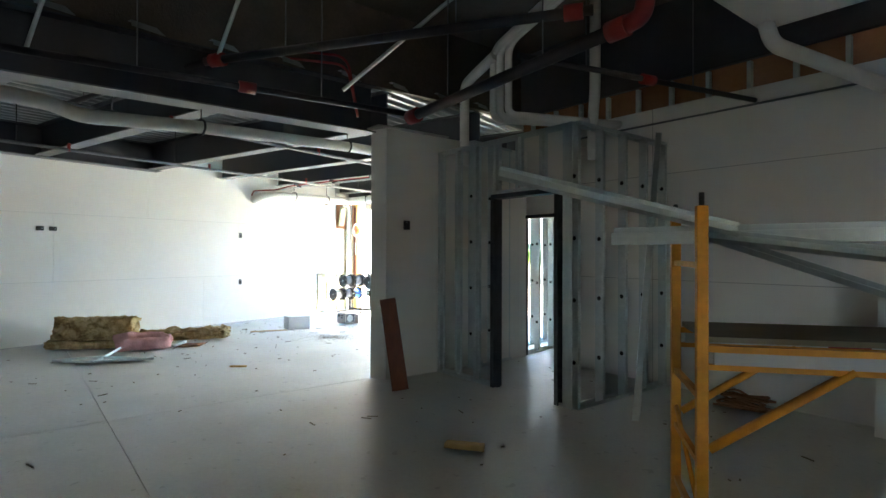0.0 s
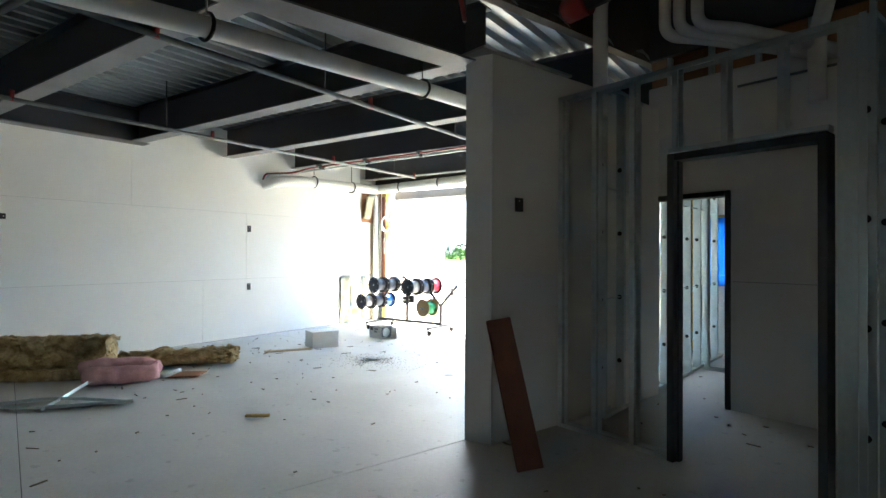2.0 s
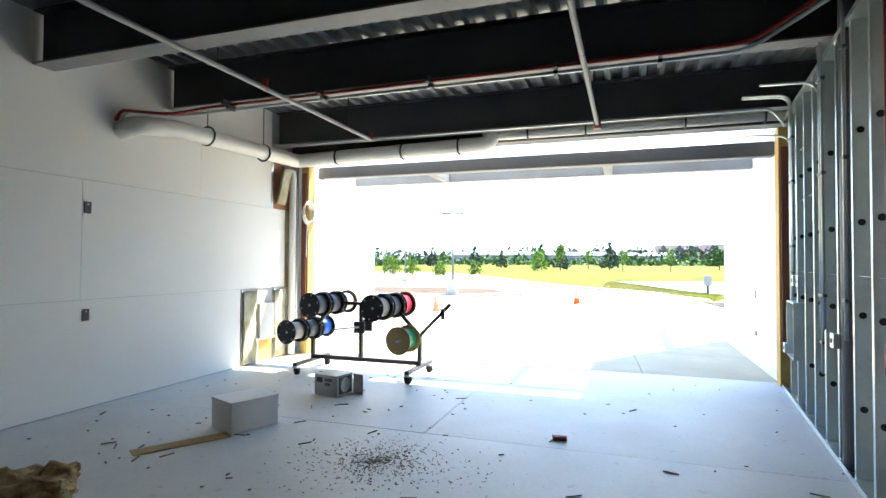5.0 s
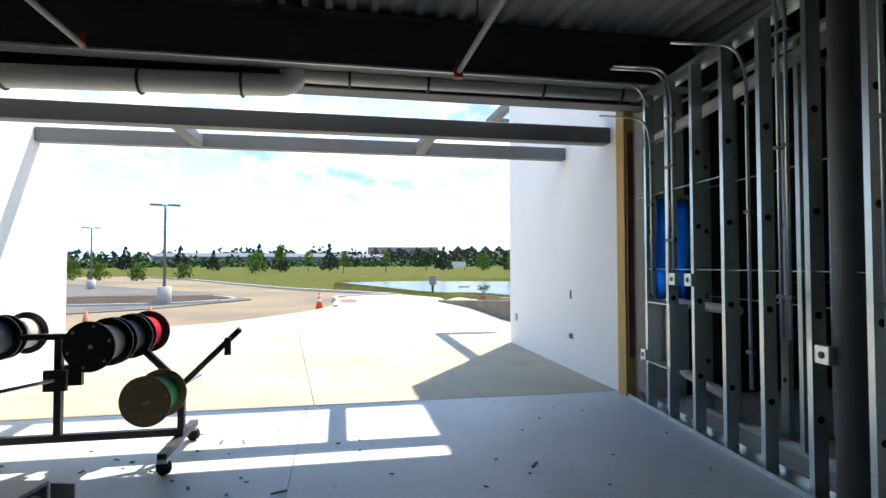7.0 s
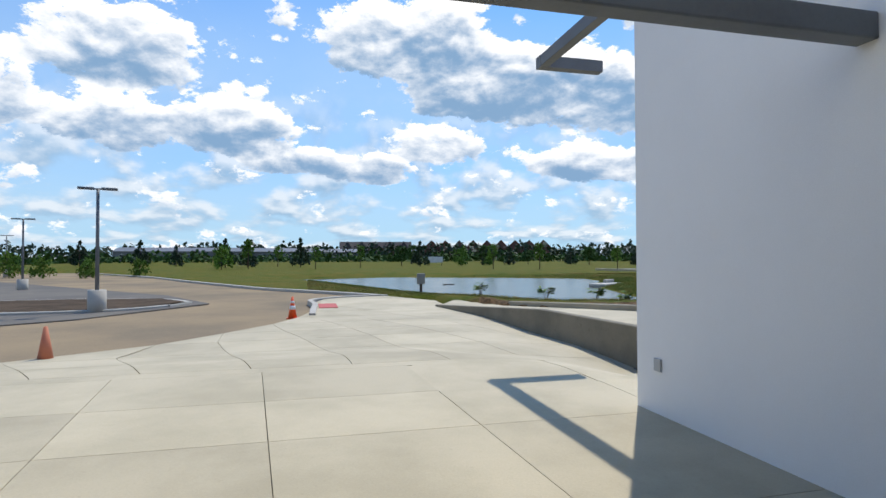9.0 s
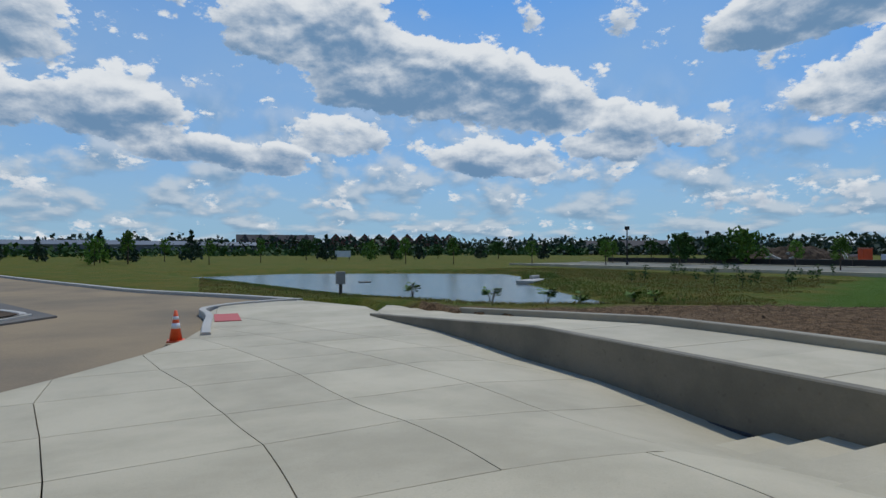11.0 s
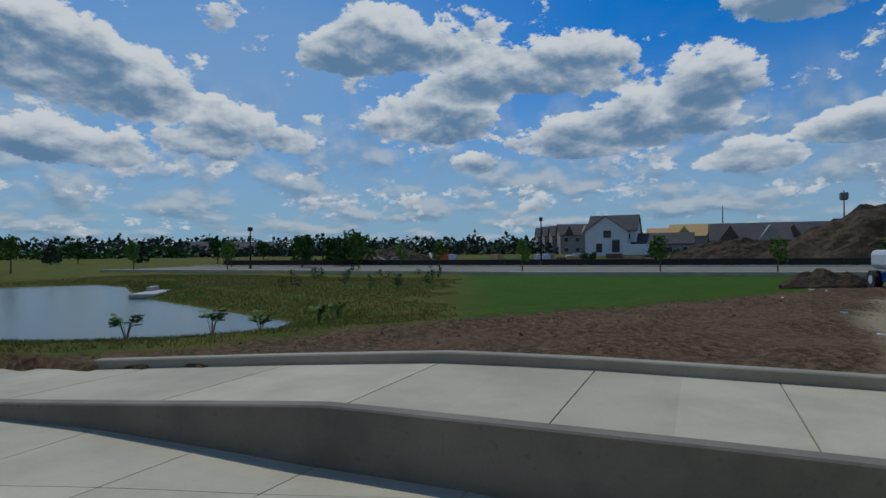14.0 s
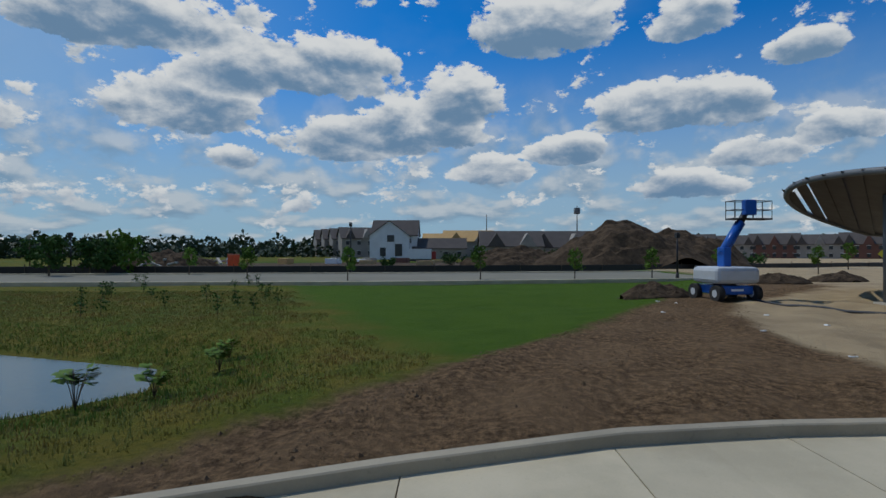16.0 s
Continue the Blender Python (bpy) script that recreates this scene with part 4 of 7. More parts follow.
def ground_material():
    m = bpy.data.materials.new("ground_cover")
    m.use_nodes = True
    nodes, links, add, math_op, smooth, mix = node_tools(m.node_tree)
    p = nodes["Principled BSDF"]
    coord = nodes.new("ShaderNodeTexCoord")
    vec = coord.outputs["Object"]
    cover = nodes.new("ShaderNodeVertexColor")
    cover.layer_name = "cover"
    sep = nodes.new("ShaderNodeSeparateColor")
    links.new(cover.outputs[0], sep.inputs[0])
    soil, sand, lawn = sep.outputs[0], sep.outputs[1], sep.outputs[2]

    def tex(scale, detail=6.0, rough=0.6):
        n = add("ShaderNodeTexNoise", Scale=scale, Detail=detail, Roughness=rough)
        links.new(vec, n.inputs["Vector"])
        return n.outputs["Fac"]
    n_big, n_mid, n_fine, n_clod = tex(0.06), tex(0.5), tex(7.0), tex(5.5, 9.0, 0.75)
    meadow = mix(smooth(n_mid, 0.35, 0.65), (0.085, 0.108, 0.012), (0.150, 0.122, 0.020))
    meadow = mix(math_op("MULTIPLY", smooth(n_big, 0.5, 0.7), 0.7), meadow, (0.085, 0.115, 0.022))
    meadow = mix(math_op("MULTIPLY", smooth(n_fine, 0.35, 0.75), 0.55), meadow, (0.030, 0.045, 0.010))
    green = mix(smooth(n_fine, 0.3, 0.7), (0.046, 0.092, 0.006), (0.070, 0.116, 0.010))
    green = mix(math_op("MULTIPLY", smooth(n_mid, 0.4, 0.7), 0.5), green, (0.034, 0.074, 0.006))
    earth = mix(smooth(n_clod, 0.38, 0.66), (0.062, 0.039, 0.020), (0.225, 0.142, 0.074))
    earth = mix(math_op("MULTIPLY", smooth(n_mid, 0.4, 0.66), 0.6), earth, (0.175, 0.114, 0.062))
    sandy = mix(smooth(n_mid, 0.35, 0.7), (0.42, 0.32, 0.19), (0.32, 0.24, 0.145))
    sandy = mix(math_op("MULTIPLY", smooth(n_clod, 0.55, 0.7), 0.5), sandy, (0.17, 0.12, 0.08))
    col = mix(lawn, meadow, green)
    col = mix(soil, col, earth)
    col = mix(sand, col, sandy)
    links.new(col, p.inputs["Base Color"])
    p.inputs["Roughness"].default_value = 0.95
    p.inputs["Specular IOR Level"].default_value = 0.08
    b = add("ShaderNodeBump", Strength=0.9, Distance=0.12)
    links.new(math_op("ADD", n_clod, math_op("MULTIPLY", n_fine, 0.5)), b.inputs["Height"])
    links.new(b.outputs[0], p.inputs["Normal"])
    return m


gme.materials.append(ground_material())
ground = tagged(new("ground", gme), "grassy meadow, mown lawn, dark tilled soil and sandy dirt", "ground", "", "structure")

water_mat = bpy.data.materials.new("pond_water")
water_mat.use_nodes = True
nodes, links, add, math_op, smooth, mix = node_tools(water_mat.node_tree)
wp = nodes["Principled BSDF"]
wp.inputs["Base Color"].default_value = (0.075, 0.10, 0.095, 1)
wp.inputs["Roughness"].default_value = 0.22
wave = add("ShaderNodeTexNoise", Scale=3.0, Detail=4.0)
wc = nodes.new("ShaderNodeTexCoord")
links.new(wc.outputs["Object"], wave.inputs["Vector"])
wb = add("ShaderNodeBump", Strength=0.22, Distance=0.03)
links.new(wave.outputs["Fac"], wb.inputs["Height"])
links.new(wb.outputs[0], wp.inputs["Normal"])
M["water"] = water_mat
bm = B()
bm.faces.new([bm.verts.new((x + (x - 18) * 0.1, y + (y - 44) * 0.08, -0.9)) for x, y in POND])
setting("pond", bm, "water", "grey rippled retention pond water", "water")

# drive and parking: dusty asphalt that meets the pavement
bm = B()
edge_r = [(drive_edge(y), y) for y in (6.0, 9.4, 11, 12.7, 14.6, 16.9, 18, 20, 22, 24.5)] + [(4.5, 26.0), (7.4, 26.5)]
edge_l = [(far_curb(y), y) for y in (27, 28, 36, 48, 63.5, 90)]
bm.faces.new([bm.verts.new((x, y, -0.52 if y > 18 or x < -20 else -0.52 + 0.1 * (18 - y) / 12)) for x, y in edge_r + edge_l + [(-75, 90), (-75, 2), (-4, 2)]])
bmesh.ops.triangulate(bm, faces=bm.faces)
setting("road_drive", bm, "asphalt", "dusty tan asphalt drive and parking ground", "road")


setting("road_parking", prism(B(), [(-70, 12), (-9, 14.5), (-4, 18.5), (-1.0, 24), (-4, 30), (-12, 40), (-30, 62), (-70, 80)], -0.6, -0.425, 0.0), "asphalt_grey", "grey asphalt parking ground with a dusty surface", "road")


def kerb(name, label, pts, width=0.3, z0=-0.7, z1=-0.36, closed=False):
    line = [Vector((*p, 0)) for p in pts]
    line = bent(line, 2.0, 6)
    return sweep_wall(name, label, [(p.x, p.y, z0, z1) for p in line], width, "curb", "kerb")


kerb("kerb_drive", "tan concrete kerb along the drive and meadow", [(far_curb(y), y) for y in (26.6, 30, 36, 48, 63.5, 90)][::-1], 0.35)
kerb("kerb_corner", "curved tan concrete kerb beside the pavement ramp", [(3.2, 17.2), (3.22, 19.0), (3.35, 21.4), (3.0, 23.6), (4.2, 25.2), (6.6, 26.2)], 0.22, -0.8, -0.3)
part_pad = part("tactile_pad", boxed(3.55, 4.25, 19.7, 21.6, -0.5, -0.345), "red_pad", None)
tagged(part_pad, "red tactile paving pad at the kerb ramp", "tactile pad", "", "structure")

# planted island with its kerb
isl = [(-2.4, 22.6), (-1.9, 24.2), (-3.4, 26.6), (-7.5, 27.2), (-14, 26.4), (-15, 23.6), (-13, 21.2), (-7, 20.6), (-3.6, 21.2)]
island = thing("traffic_island", "kerbed traffic island filled with dark soil", "traffic island")
part("soil_bed", prism(B(), [(x, y, -0.33) for x, y in isl], -0.7, 0, 0.12), "soil", island, "dark soil bed")
line = bent([Vector((*p, 0)) for p in isl + isl[:2]], 1.6, 5)
sweep_wall("kerb_ring", "tan concrete kerb", [(p.x, p.y, -0.7, -0.34) for p in line], 0.22, "curb", parent=island)


# ---- things in the bay ----
def rough_box(name, parent, mat, size, m, seed, jitter=0.03, cuts=6, label=""):
    """A soft block with an uneven skin."""
    bm = B()
    bmesh.ops.create_cube(bm, size=1.0)
    bmesh.ops.subdivide_edges(bm, edges=bm.edges[:], cuts=cuts, use_grid_fill=True)
    for v in bm.verts:
        p = Vector((v.co.x * size[0], v.co.y * size[1], (v.co.z + 0.5) * size[2]))
        n = Vector((noise.noise(p * 7 + Vector((seed, 0, 0))), noise.noise(p * 7 + Vector((0, seed, 9))), noise.noise(p * 7 + Vector((4, 0, seed)))))
        p += n * jitter + Vector((noise.noise(p * 25), noise.noise(p * 25 + Vector((3, 3, 3))), noise.noise(p * 25 + Vector((7, 1, 2))))) * jitter * 0.7
        p.z = max(p.z, 0.0)
        v.co = m @ p
    for f in bm.faces:
        f.smooth = True
    return part(name, bm, mat, parent, label)


batt = thing("insulation_bale", "tan mineral wool insulation batt stood against the wall", "insulation")
rough_box("bale", batt, "insulation", (1.15, 0.34, 0.44), pose(0.76, -6.55, 0, -8, 0, 44), 2.0, 0.06, 22)
rough_box("lower_bale", batt, "insulation", (1.15, 0.36, 0.12), pose(0.86, -6.66, 0, 0, 0, 44), 7.0, 0.04, 8, "brown flattened batt below")
roll = thing("insulation_strip", "long tan insulation batt lying along the wall", "insulation")
rough_box("strip", roll, "insulation", (1.45, 0.3, 0.17), pose(1.25, -5.35, 0, 0, -3, 38), 5.0, 0.06, 20)
pinkt = thing("pink_insulation", "folded pink fibreglass insulation roll on the floor", "insulation")
bm = B()
for pts, r in (([(1.44, -6.56, 0.13), (1.52, -6.44, 0.16), (1.62, -6.24, 0.15), (1.78, -6.03, 0.14), (1.9, -6.0, 0.11)], 0.11), ([(1.6, -6.6, 0.1), (1.68, -6.5, 0.1), (1.77, -6.34, 0.1), (1.92, -6.12, 0.1), (1.92, -6.0, 0.1)], 0.095)):
    line = bent(pts, 0.15, 6)
    tube(bm, line, r, 16)
for v in bm.verts:
    n = noise.noise(v.co * 9) * 0.03
    v.co += Vector((n, noise.noise(v.co * 9 + Vector((5, 5, 5))) * 0.03, n))
    v.co.z = max(0.002, v.co.z)
part("roll", bm, "pink", pinkt)
for nm, lab, sz, m, mt in (("cardboard_scrap", "brown cardboard scrap on the floor", (0.5, 0.22, 0.02), pose(1.98, -5.72, 0.012, 3, -4, 30), "plywood"), ("metal_scrap", "short galvanised track scrap on the floor", (0.09, 0.24, 0.04), pose(1.9, -5.82, 0.03, 8, 0, 10), "galv"),
                           ("wood_scrap", "splintered pale wood scrap on the floor", (0.2, 0.045, 0.02), pose(4.05, -6.2, 0.01, 0, 0, 40), "wood"), ("wood_offcut", "crumpled yellow wood offcut on the floor", (0.3, 0.08, 0.04), pose(8.05, -6.95, 0.02, 0, 0, 20), "wood")):
    t = thing(nm, lab, "scrap")
    rough_box("piece", t, mt, sz, m, 3.0, 0.006, 3)
strips = thing("stud_offcuts", "bent galvanised metal strips heaped on the floor", "metal scrap")
for a, b, c in (((1.7, -7.45, 0.01), (2.1, -7.0, 0.05), (2.6, -6.62, 0.01)), ((1.9, -7.4, 0.015), (2.3, -7.15, 0.02), (2.72, -6.6, 0.03)), ((2.0, -6.7, 0.12), (2.1, -6.95, 0.04), (2.3, -7.2, 0.01))):
    bm = B()
    line = bent([a, b, c], 0.4, 8)
    side = Vector((0.05, -0.045, 0.0))
    lo = [(bm.verts.new(p - side), bm.verts.new(p + side), bm.verts.new(p + side + Vector((0, 0, 0.03)))) for p in line]
    for r0, r1 in zip(lo, lo[1:]):
        bm.faces.new((r0[0], r0[1], r1[1], r1[0]))
        bm.faces.new((r0[1], r0[2], r1[2], r1[1]))
    ob = part("strip", bm, "galv", strips)
    ob.modifiers.new("thick", "SOLIDIFY").thickness = 0.002

# leaning plank by the wall end
plank = thing("leaning_plank", "dark red wooden plank leaning on the wall end", "plank")
foot, head = Vector((6.52, -5.87, 0.0)), Vector((6.16, -5.68, 0.97))
axis = (head - foot).normalized()
side = Vector((0.816, 0.577, 0)).cross(axis).normalized()
wide = axis.cross(side).normalized()
lean = Matrix((wide, side, axis)).transposed().to_4x4()
lean.translation = foot
part("board", boxed(-0.09, 0.09, -0.018, 0.018, 0.01, 1.05, lean, bevel=0.003), "plank", plank)

# outlets and switches
def outlet(name, label, m, gang=1):
    ob = thing(name, label, "outlet", "electrical boxes", m)
    part("box", boxed(-0.035 * gang, 0.035 * gang, -0.006, 0.004, -0.055, 0.055, bevel=0.003), "black", ob)
    part("screw", disc(B(), (0, -0.007, 0.03), (0, 1, 0), 0.006, 0.004, 8), "galv", ob)
    return ob


for y, z in ((-3.44, 1.87), (-3.44, 0.87)):
    outlet("outlet_box", "black electrical box set in the gypsum wall", pose(0.004, y, z, 0, 0, 90))
for y in (-7.08, -6.9):
    o = outlet("outlet_box", "grey electrical box set in the gypsum wall", pose(0.004, y, 1.88, 0, 90, 90))
outlet("switch_box", "black double switch box on the gypsum wall end", OLD @ pose(0.219, 0.37, 1.84, 0, 0, 90), 1.3)
outlet("wall_outlet", "small dark outlet hole in the stucco wing wall", pose(6.438, 1.3, 0.96, 0, 0, -90), 0.5)
outlet("wall_outlet", "small grey outlet box in the stucco wing wall", pose(6.438, 1.3, 0.426, 0, 90, -90), 0.9)
pl = thing("wall_plate", "small white plate on the stucco wing wall", "plate")
part("plate", boxed(6.42, 6.44, 3.44, 3.54, 0.4, 0.52, bevel=0.005), "grey_box", pl)

# unfinished stretch of the west wall beside the opening
cav = thing("wall_cavity", "open wall cavity with insulation batts and studs", "wall cavity")
for y in (-1.3, -0.98, -0.62, -0.33):
    part("stud", boxed(-0.012, 0.006, y, y + 0.03, 0.01, 1.0), "galv", cav)
for y, w in ((-1.15, 0.26), (-0.5, 0.24)):
    rough_box("batt", cav, "batt", (w, 0.05, 0.95), pose(0.005, y, 0.02, 0, 0, 90), y, 0.02, 8, "creased tan batt")
part("back_board", boxed(-0.013, -0.002, -0.96, -0.66, 0.02, 0.34), "wood", cav, "yellow plywood backing")
panel = thing("panel_box", "grey metal recessed panel box in the wall cavity", "panel box")
part("shell", boxed(-0.05, 0.045, -0.97, -0.66, 0.33, 0.80, bevel=0.004), "grey_box", panel)
part("flange", boxed(0.045, 0.05, -0.99, -0.64, 0.31, 0.33), "galv", panel)
rough_box("flap", cav, "batt", (0.22, 0.03, 0.5), pose(0.03, -0.52, 2.2, 12, 0, 96), 4.0, 0.01, 4, "torn paper flap")
part("stud", boxed(-0.012, 0.004, -0.70, -0.66, 2.13, 2.93), "galv", cav)
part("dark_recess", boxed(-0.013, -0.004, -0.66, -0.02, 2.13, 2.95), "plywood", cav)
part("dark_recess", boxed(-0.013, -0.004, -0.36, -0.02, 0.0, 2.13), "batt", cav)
down = thing("downpipe", "pale vertical pipe beside the bay opening", "pipe")
part("pipe", piped([(-0.0, -0.42, 2.72), (0.085, -0.3, 2.72), (0.085, -0.3, 0.02)], 0.05, 14, 0.1), "pvc", down)
cond = thing("conduit", "grey vertical conduit beside the bay opening", "conduit")
part("tube", piped([(0.085, -0.19, 0.02), (0.085, -0.19, 2.85)], 0.02, 10), "galv", cond)
coil = thing("cable_coil", "coil of white cable hanging at the jamb", "cable")
for k in range(4):
    part("loop", tube(B(), [(0.27 + 0.012 * k, -0.2 + 0.13 * math.cos(a), 2.08 + 0.15 * math.sin(a) + 0.012 * k) for a in [2 * math.pi * i / 20 for i in range(21)]], 0.007, 6), "white", coil)
part("tail", piped([(0.28, -0.2, 1.93), (0.27, -0.22, 1.7), (0.26, -0.2, 1.45)], 0.006, 6, 0.1), "white", coil)


# pipes under the deck
def hanger(bm, c, r, top=3.5):
    tube(bm, [(c[0], c[1] + (r + 0.012) * math.cos(a), c[2] + (r + 0.012) * math.sin(a)) for a in [2 * math.pi * i / 14 for i in range(15)]], 0.012, 6)
    tube(bm, [(c[0], c[1], c[2] + r), (c[0], c[1], top)], 0.006, 6)
    return bm


def hanger_x(bm, c, r, top=3.5):
    tube(bm, [(c[0] + (r + 0.012) * math.cos(a), c[1], c[2] + (r + 0.012) * math.sin(a)) for a in [2 * math.pi * i / 14 for i in range(15)]], 0.012, 6)
    tube(bm, [(c[0], c[1], c[2] + r), (c[0], c[1], top)], 0.006, 6)
    return bm


drain = thing("drain_pipe", "white plastic drain pipe hung under the roof deck", "pipe", "ceiling pipes")
part("pipe", piped([(4.9, -10.9, 2.74), (5.04, -8.85, 2.74), (5.07, -8.66, 2.73), (5.11, -8.46, 2.66), (5.2, -7.4, 2.75), (5.34, -5.5, 2.85), (5.42, -4.7, 2.87), (6.2, -4.45, 2.88)], 0.062, 16, 0.13), "pvc", drain)
for y, x, z in ((-7.41, 5.2, 2.75), (-5.52, 5.33, 2.85)):
    part("hanger", hanger_x(B(), (x, y, z), 0.066), "black", drain, "black clevis hanger")
main_pipe = thing("storm_pipe", "white plastic storm pipe along the wall and opening", "pipe", "ceiling pipes")
part("pipe", piped([(-0.1, -3.1, 2.66), (0.2, -3.1, 2.72), (0.24, -2.6, 2.78), (0.24, -0.42, 2.83), (0.5, -0.42, 2.84), (3.15, -0.42, 2.9), (3.15, -0.42, 3.25)], 0.095, 18, 0.18), "pvc", main_pipe)
part("branch", piped([(3.05, -0.42, 3.3), (3.05, -0.42, 3.0), (3.3, -0.42, 2.99), (6.4, -0.42, 3.0)], 0.06, 14, 0.1), "pvc", main_pipe, "thinner white branch pipe")
for y in (-2.2, -1.2):
    part("hanger", hanger_x(B(), (0.24, y, 2.8), 0.095), "black", main_pipe, "black clevis hanger")
for x, r, z in ((0.9, 0.095, 2.85), (1.9, 0.095, 2.87), (2.7, 0.095, 2.89), (3.6, 0.06, 2.99), (4.3, 0.06, 2.99), (5.4, 0.06, 3.0), (6.2, 0.06, 3.0)):
    part("hanger", hanger(B(), (x, -0.42, z), r), "black", main_pipe, "black clevis hanger")
for x, y0, y1, z in ((1.71, -11.5, -0.98, 2.92), (4.46, -11.5, -1.0, 2.9)):
    sp = thing("sprinkler_pipe", "thin grey sprinkler pipe under the roof beams", "pipe", "ceiling pipes")
    part("pipe", piped([(x, y0, z), (x, y1, z)], 0.022, 10), "steel_grey", sp)
    for k in range(5):
        y = y1 - 0.02 - 2.1 * k
        part("sprinkler_head", tube(B(), [(x, y, z - 0.02), (x, y, z + 0.09)], 0.022, 8), "red", sp, "red sprinkler fitting")
        part("hanger", tube(B(), [(x, y - 0.6, z), (x, y - 0.6, 3.5)], 0.006, 6), "steel_dark", sp)
    if x > 4:
        part("drop", tube(B(), [(x, y1, z - 0.05), (x, y1, z + 0.04)], 0.04, 10), "red", sp, "red end fitting")
for dy, z, nm in ((0.0, 2.98, "red_conduit"), (0.07, 2.95, "grey_conduit")):
    rc = thing(nm, "thin %s conduit strapped under the roof beams" % nm.split("_")[0], "conduit", "ceiling pipes")
    part("tube", piped([(0.02, -3.18 + dy, 2.75), (0.05, -3.15 + dy, 2.86), (0.3, -2.75 + dy, 2.9), (0.6, -2.62 + dy, z), (5.1, -2.72 + dy, z), (5.6, -2.8 + dy, z - 0.02), (6.25, -3.3 + dy, z + 0.25)], 0.016, 8, 0.12), "red" if dy == 0 else "galv", rc)
    for x in (0.9, 2.0, 3.1, 4.2, 5.0):
        part("clip", boxed(x, x + 0.03, -2.74 + dy, -2.62 + dy, z - 0.02, z + 0.03), "steel_dark", rc)
thin = thing("beam_conduit", "thin grey conduit along the roof beam flange", "conduit", "ceiling pipes")
part("tube", piped([(0.4, -0.72, 3.0), (6.2, -0.72, 3.0), (6.32, -0.72, 2.8)], 0.012, 8, 0.1), "galv", thin)

# conduits and boxes in the bare stud wall of the bay
def bay_wall(s, off=0.0, z=0.0):
    """A point s metres back from the opening along the bare stud wall."""
    k = s / 4.5
    return (6.47 - 0.46 * k - off, -0.12 - 4.48 * k, z)


for s, off, z1, zt in ((0.5, 0.02, 1.05, 2.75), (0.95, 0.09, 1.3, 3.05), (1.02, 0.09, 1.3, 3.05), (2.3, 0.1, 0.9, 3.2), (2.37, 0.1, 0.9, 3.2), (3.0, 0.1, 0.9, 3.2), (1.9, 0.02, 0.5, 2.9)):
    c = thing("wall_conduit", "bent galvanised conduit fixed to the stud wall", "conduit", "wall conduits")
    part("tube", piped([bay_wall(s, off, z1), bay_wall(s, off, zt - 0.25), bay_wall(s - 0.12, off, zt), bay_wall(s - 0.3, off + 0.4, zt + 0.06)], 0.012, 8, 0.15), "galv", c)
    for z in (z1 + 0.25, (z1 + zt) / 2, zt - 0.45):
        p = Vector(bay_wall(s, off, z))
        part("strap", boxed(p.x - 0.016, p.x + 0.016, p.y - 0.03, p.y + 0.03, z - 0.012, z + 0.012, bevel=0.003), "steel_grey", c, "grey pipe strap")
for s, z in ((1.0, 1.22), (1.25, 1.22), (2.6, 0.85), (0.45, 0.5)):
    j = thing("junction_box", "galvanised junction box between the studs", "junction box", "junction boxes", Matrix.Translation(bay_wall(s, 0.07, z)) @ Matrix.Rotation(radians(84), 4, "Z"))
    part("shell", boxed(-0.05, 0.05, -0.02, 0.03, -0.05, 0.05, bevel=0.004), "galv", j)
    part("knockout", disc(B(), (0, 0.033, 0), (0, 1, 0), 0.02, 0.004, 10), "steel_dark", j)
fire = thing("recessed_cabinet", "grey recessed metal cabinet shell between the studs", "cabinet", at=Matrix.Translation(bay_wall(0.72, 0.0, 0.72)) @ Matrix.Rotation(radians(84), 4, "Z"))
part("back", boxed(-0.2, 0.2, -0.09, -0.08, -0.27, 0.27), "grey_box", fire)
part("frame", boxed(-0.21, -0.2, -0.09, 0.08, -0.28, 0.28), "galv", fire)
part("frame", boxed(0.2, 0.21, -0.09, 0.08, -0.28, 0.28), "galv", fire)
part("shelf", boxed(-0.2, 0.2, -0.09, 0.08, -0.28, -0.27), "galv", fire)
part("shelf", boxed(-0.2, 0.2, -0.09, 0.08, 0.27, 0.28), "galv", fire)
wp_ = thing("waste_pipe", "white plastic waste pipe with elbows inside the stud wall", "pipe")
part("pipe", piped([bay_wall(0.55, -0.25, 1.0), bay_wall(0.55, -0.25, 0.35), bay_wall(1.3, -0.25, 0.28)], 0.045, 12, 0.1), "pvc", wp_)
part("top_pipe", piped([bay_wall(0.1, -0.2, 2.6), bay_wall(2.4, -0.2, 2.72)], 0.05, 12), "pvc", wp_)
part("cross_pipe", piped([bay_wall(0.3, -0.25, 0.98), bay_wall(1.4, -0.25, 0.98)], 0.04, 12), "pvc", wp_)
stack = thing("stack_pipe", "tall grey pipe standing in the stud wall", "pipe")
part("pipe", piped([bay_wall(2.67, -0.03, 0.01), bay_wall(2.67, -0.03, 3.3)], 0.085, 18), "steel_grey", stack)
alarm = thing("red_standpipe", "red painted fire standpipe with couplings", "pipe")
part("pipe", piped([bay_wall(3.6, 0.02, 0.01), bay_wall(3.6, 0.02, 3.3)], 0.03, 14), "red", alarm)
part("coupling", piped([bay_wall(3.6, 0.02, 0.8), bay_wall(3.6, 0.02, 0.95)], 0.045, 14), "red", alarm)


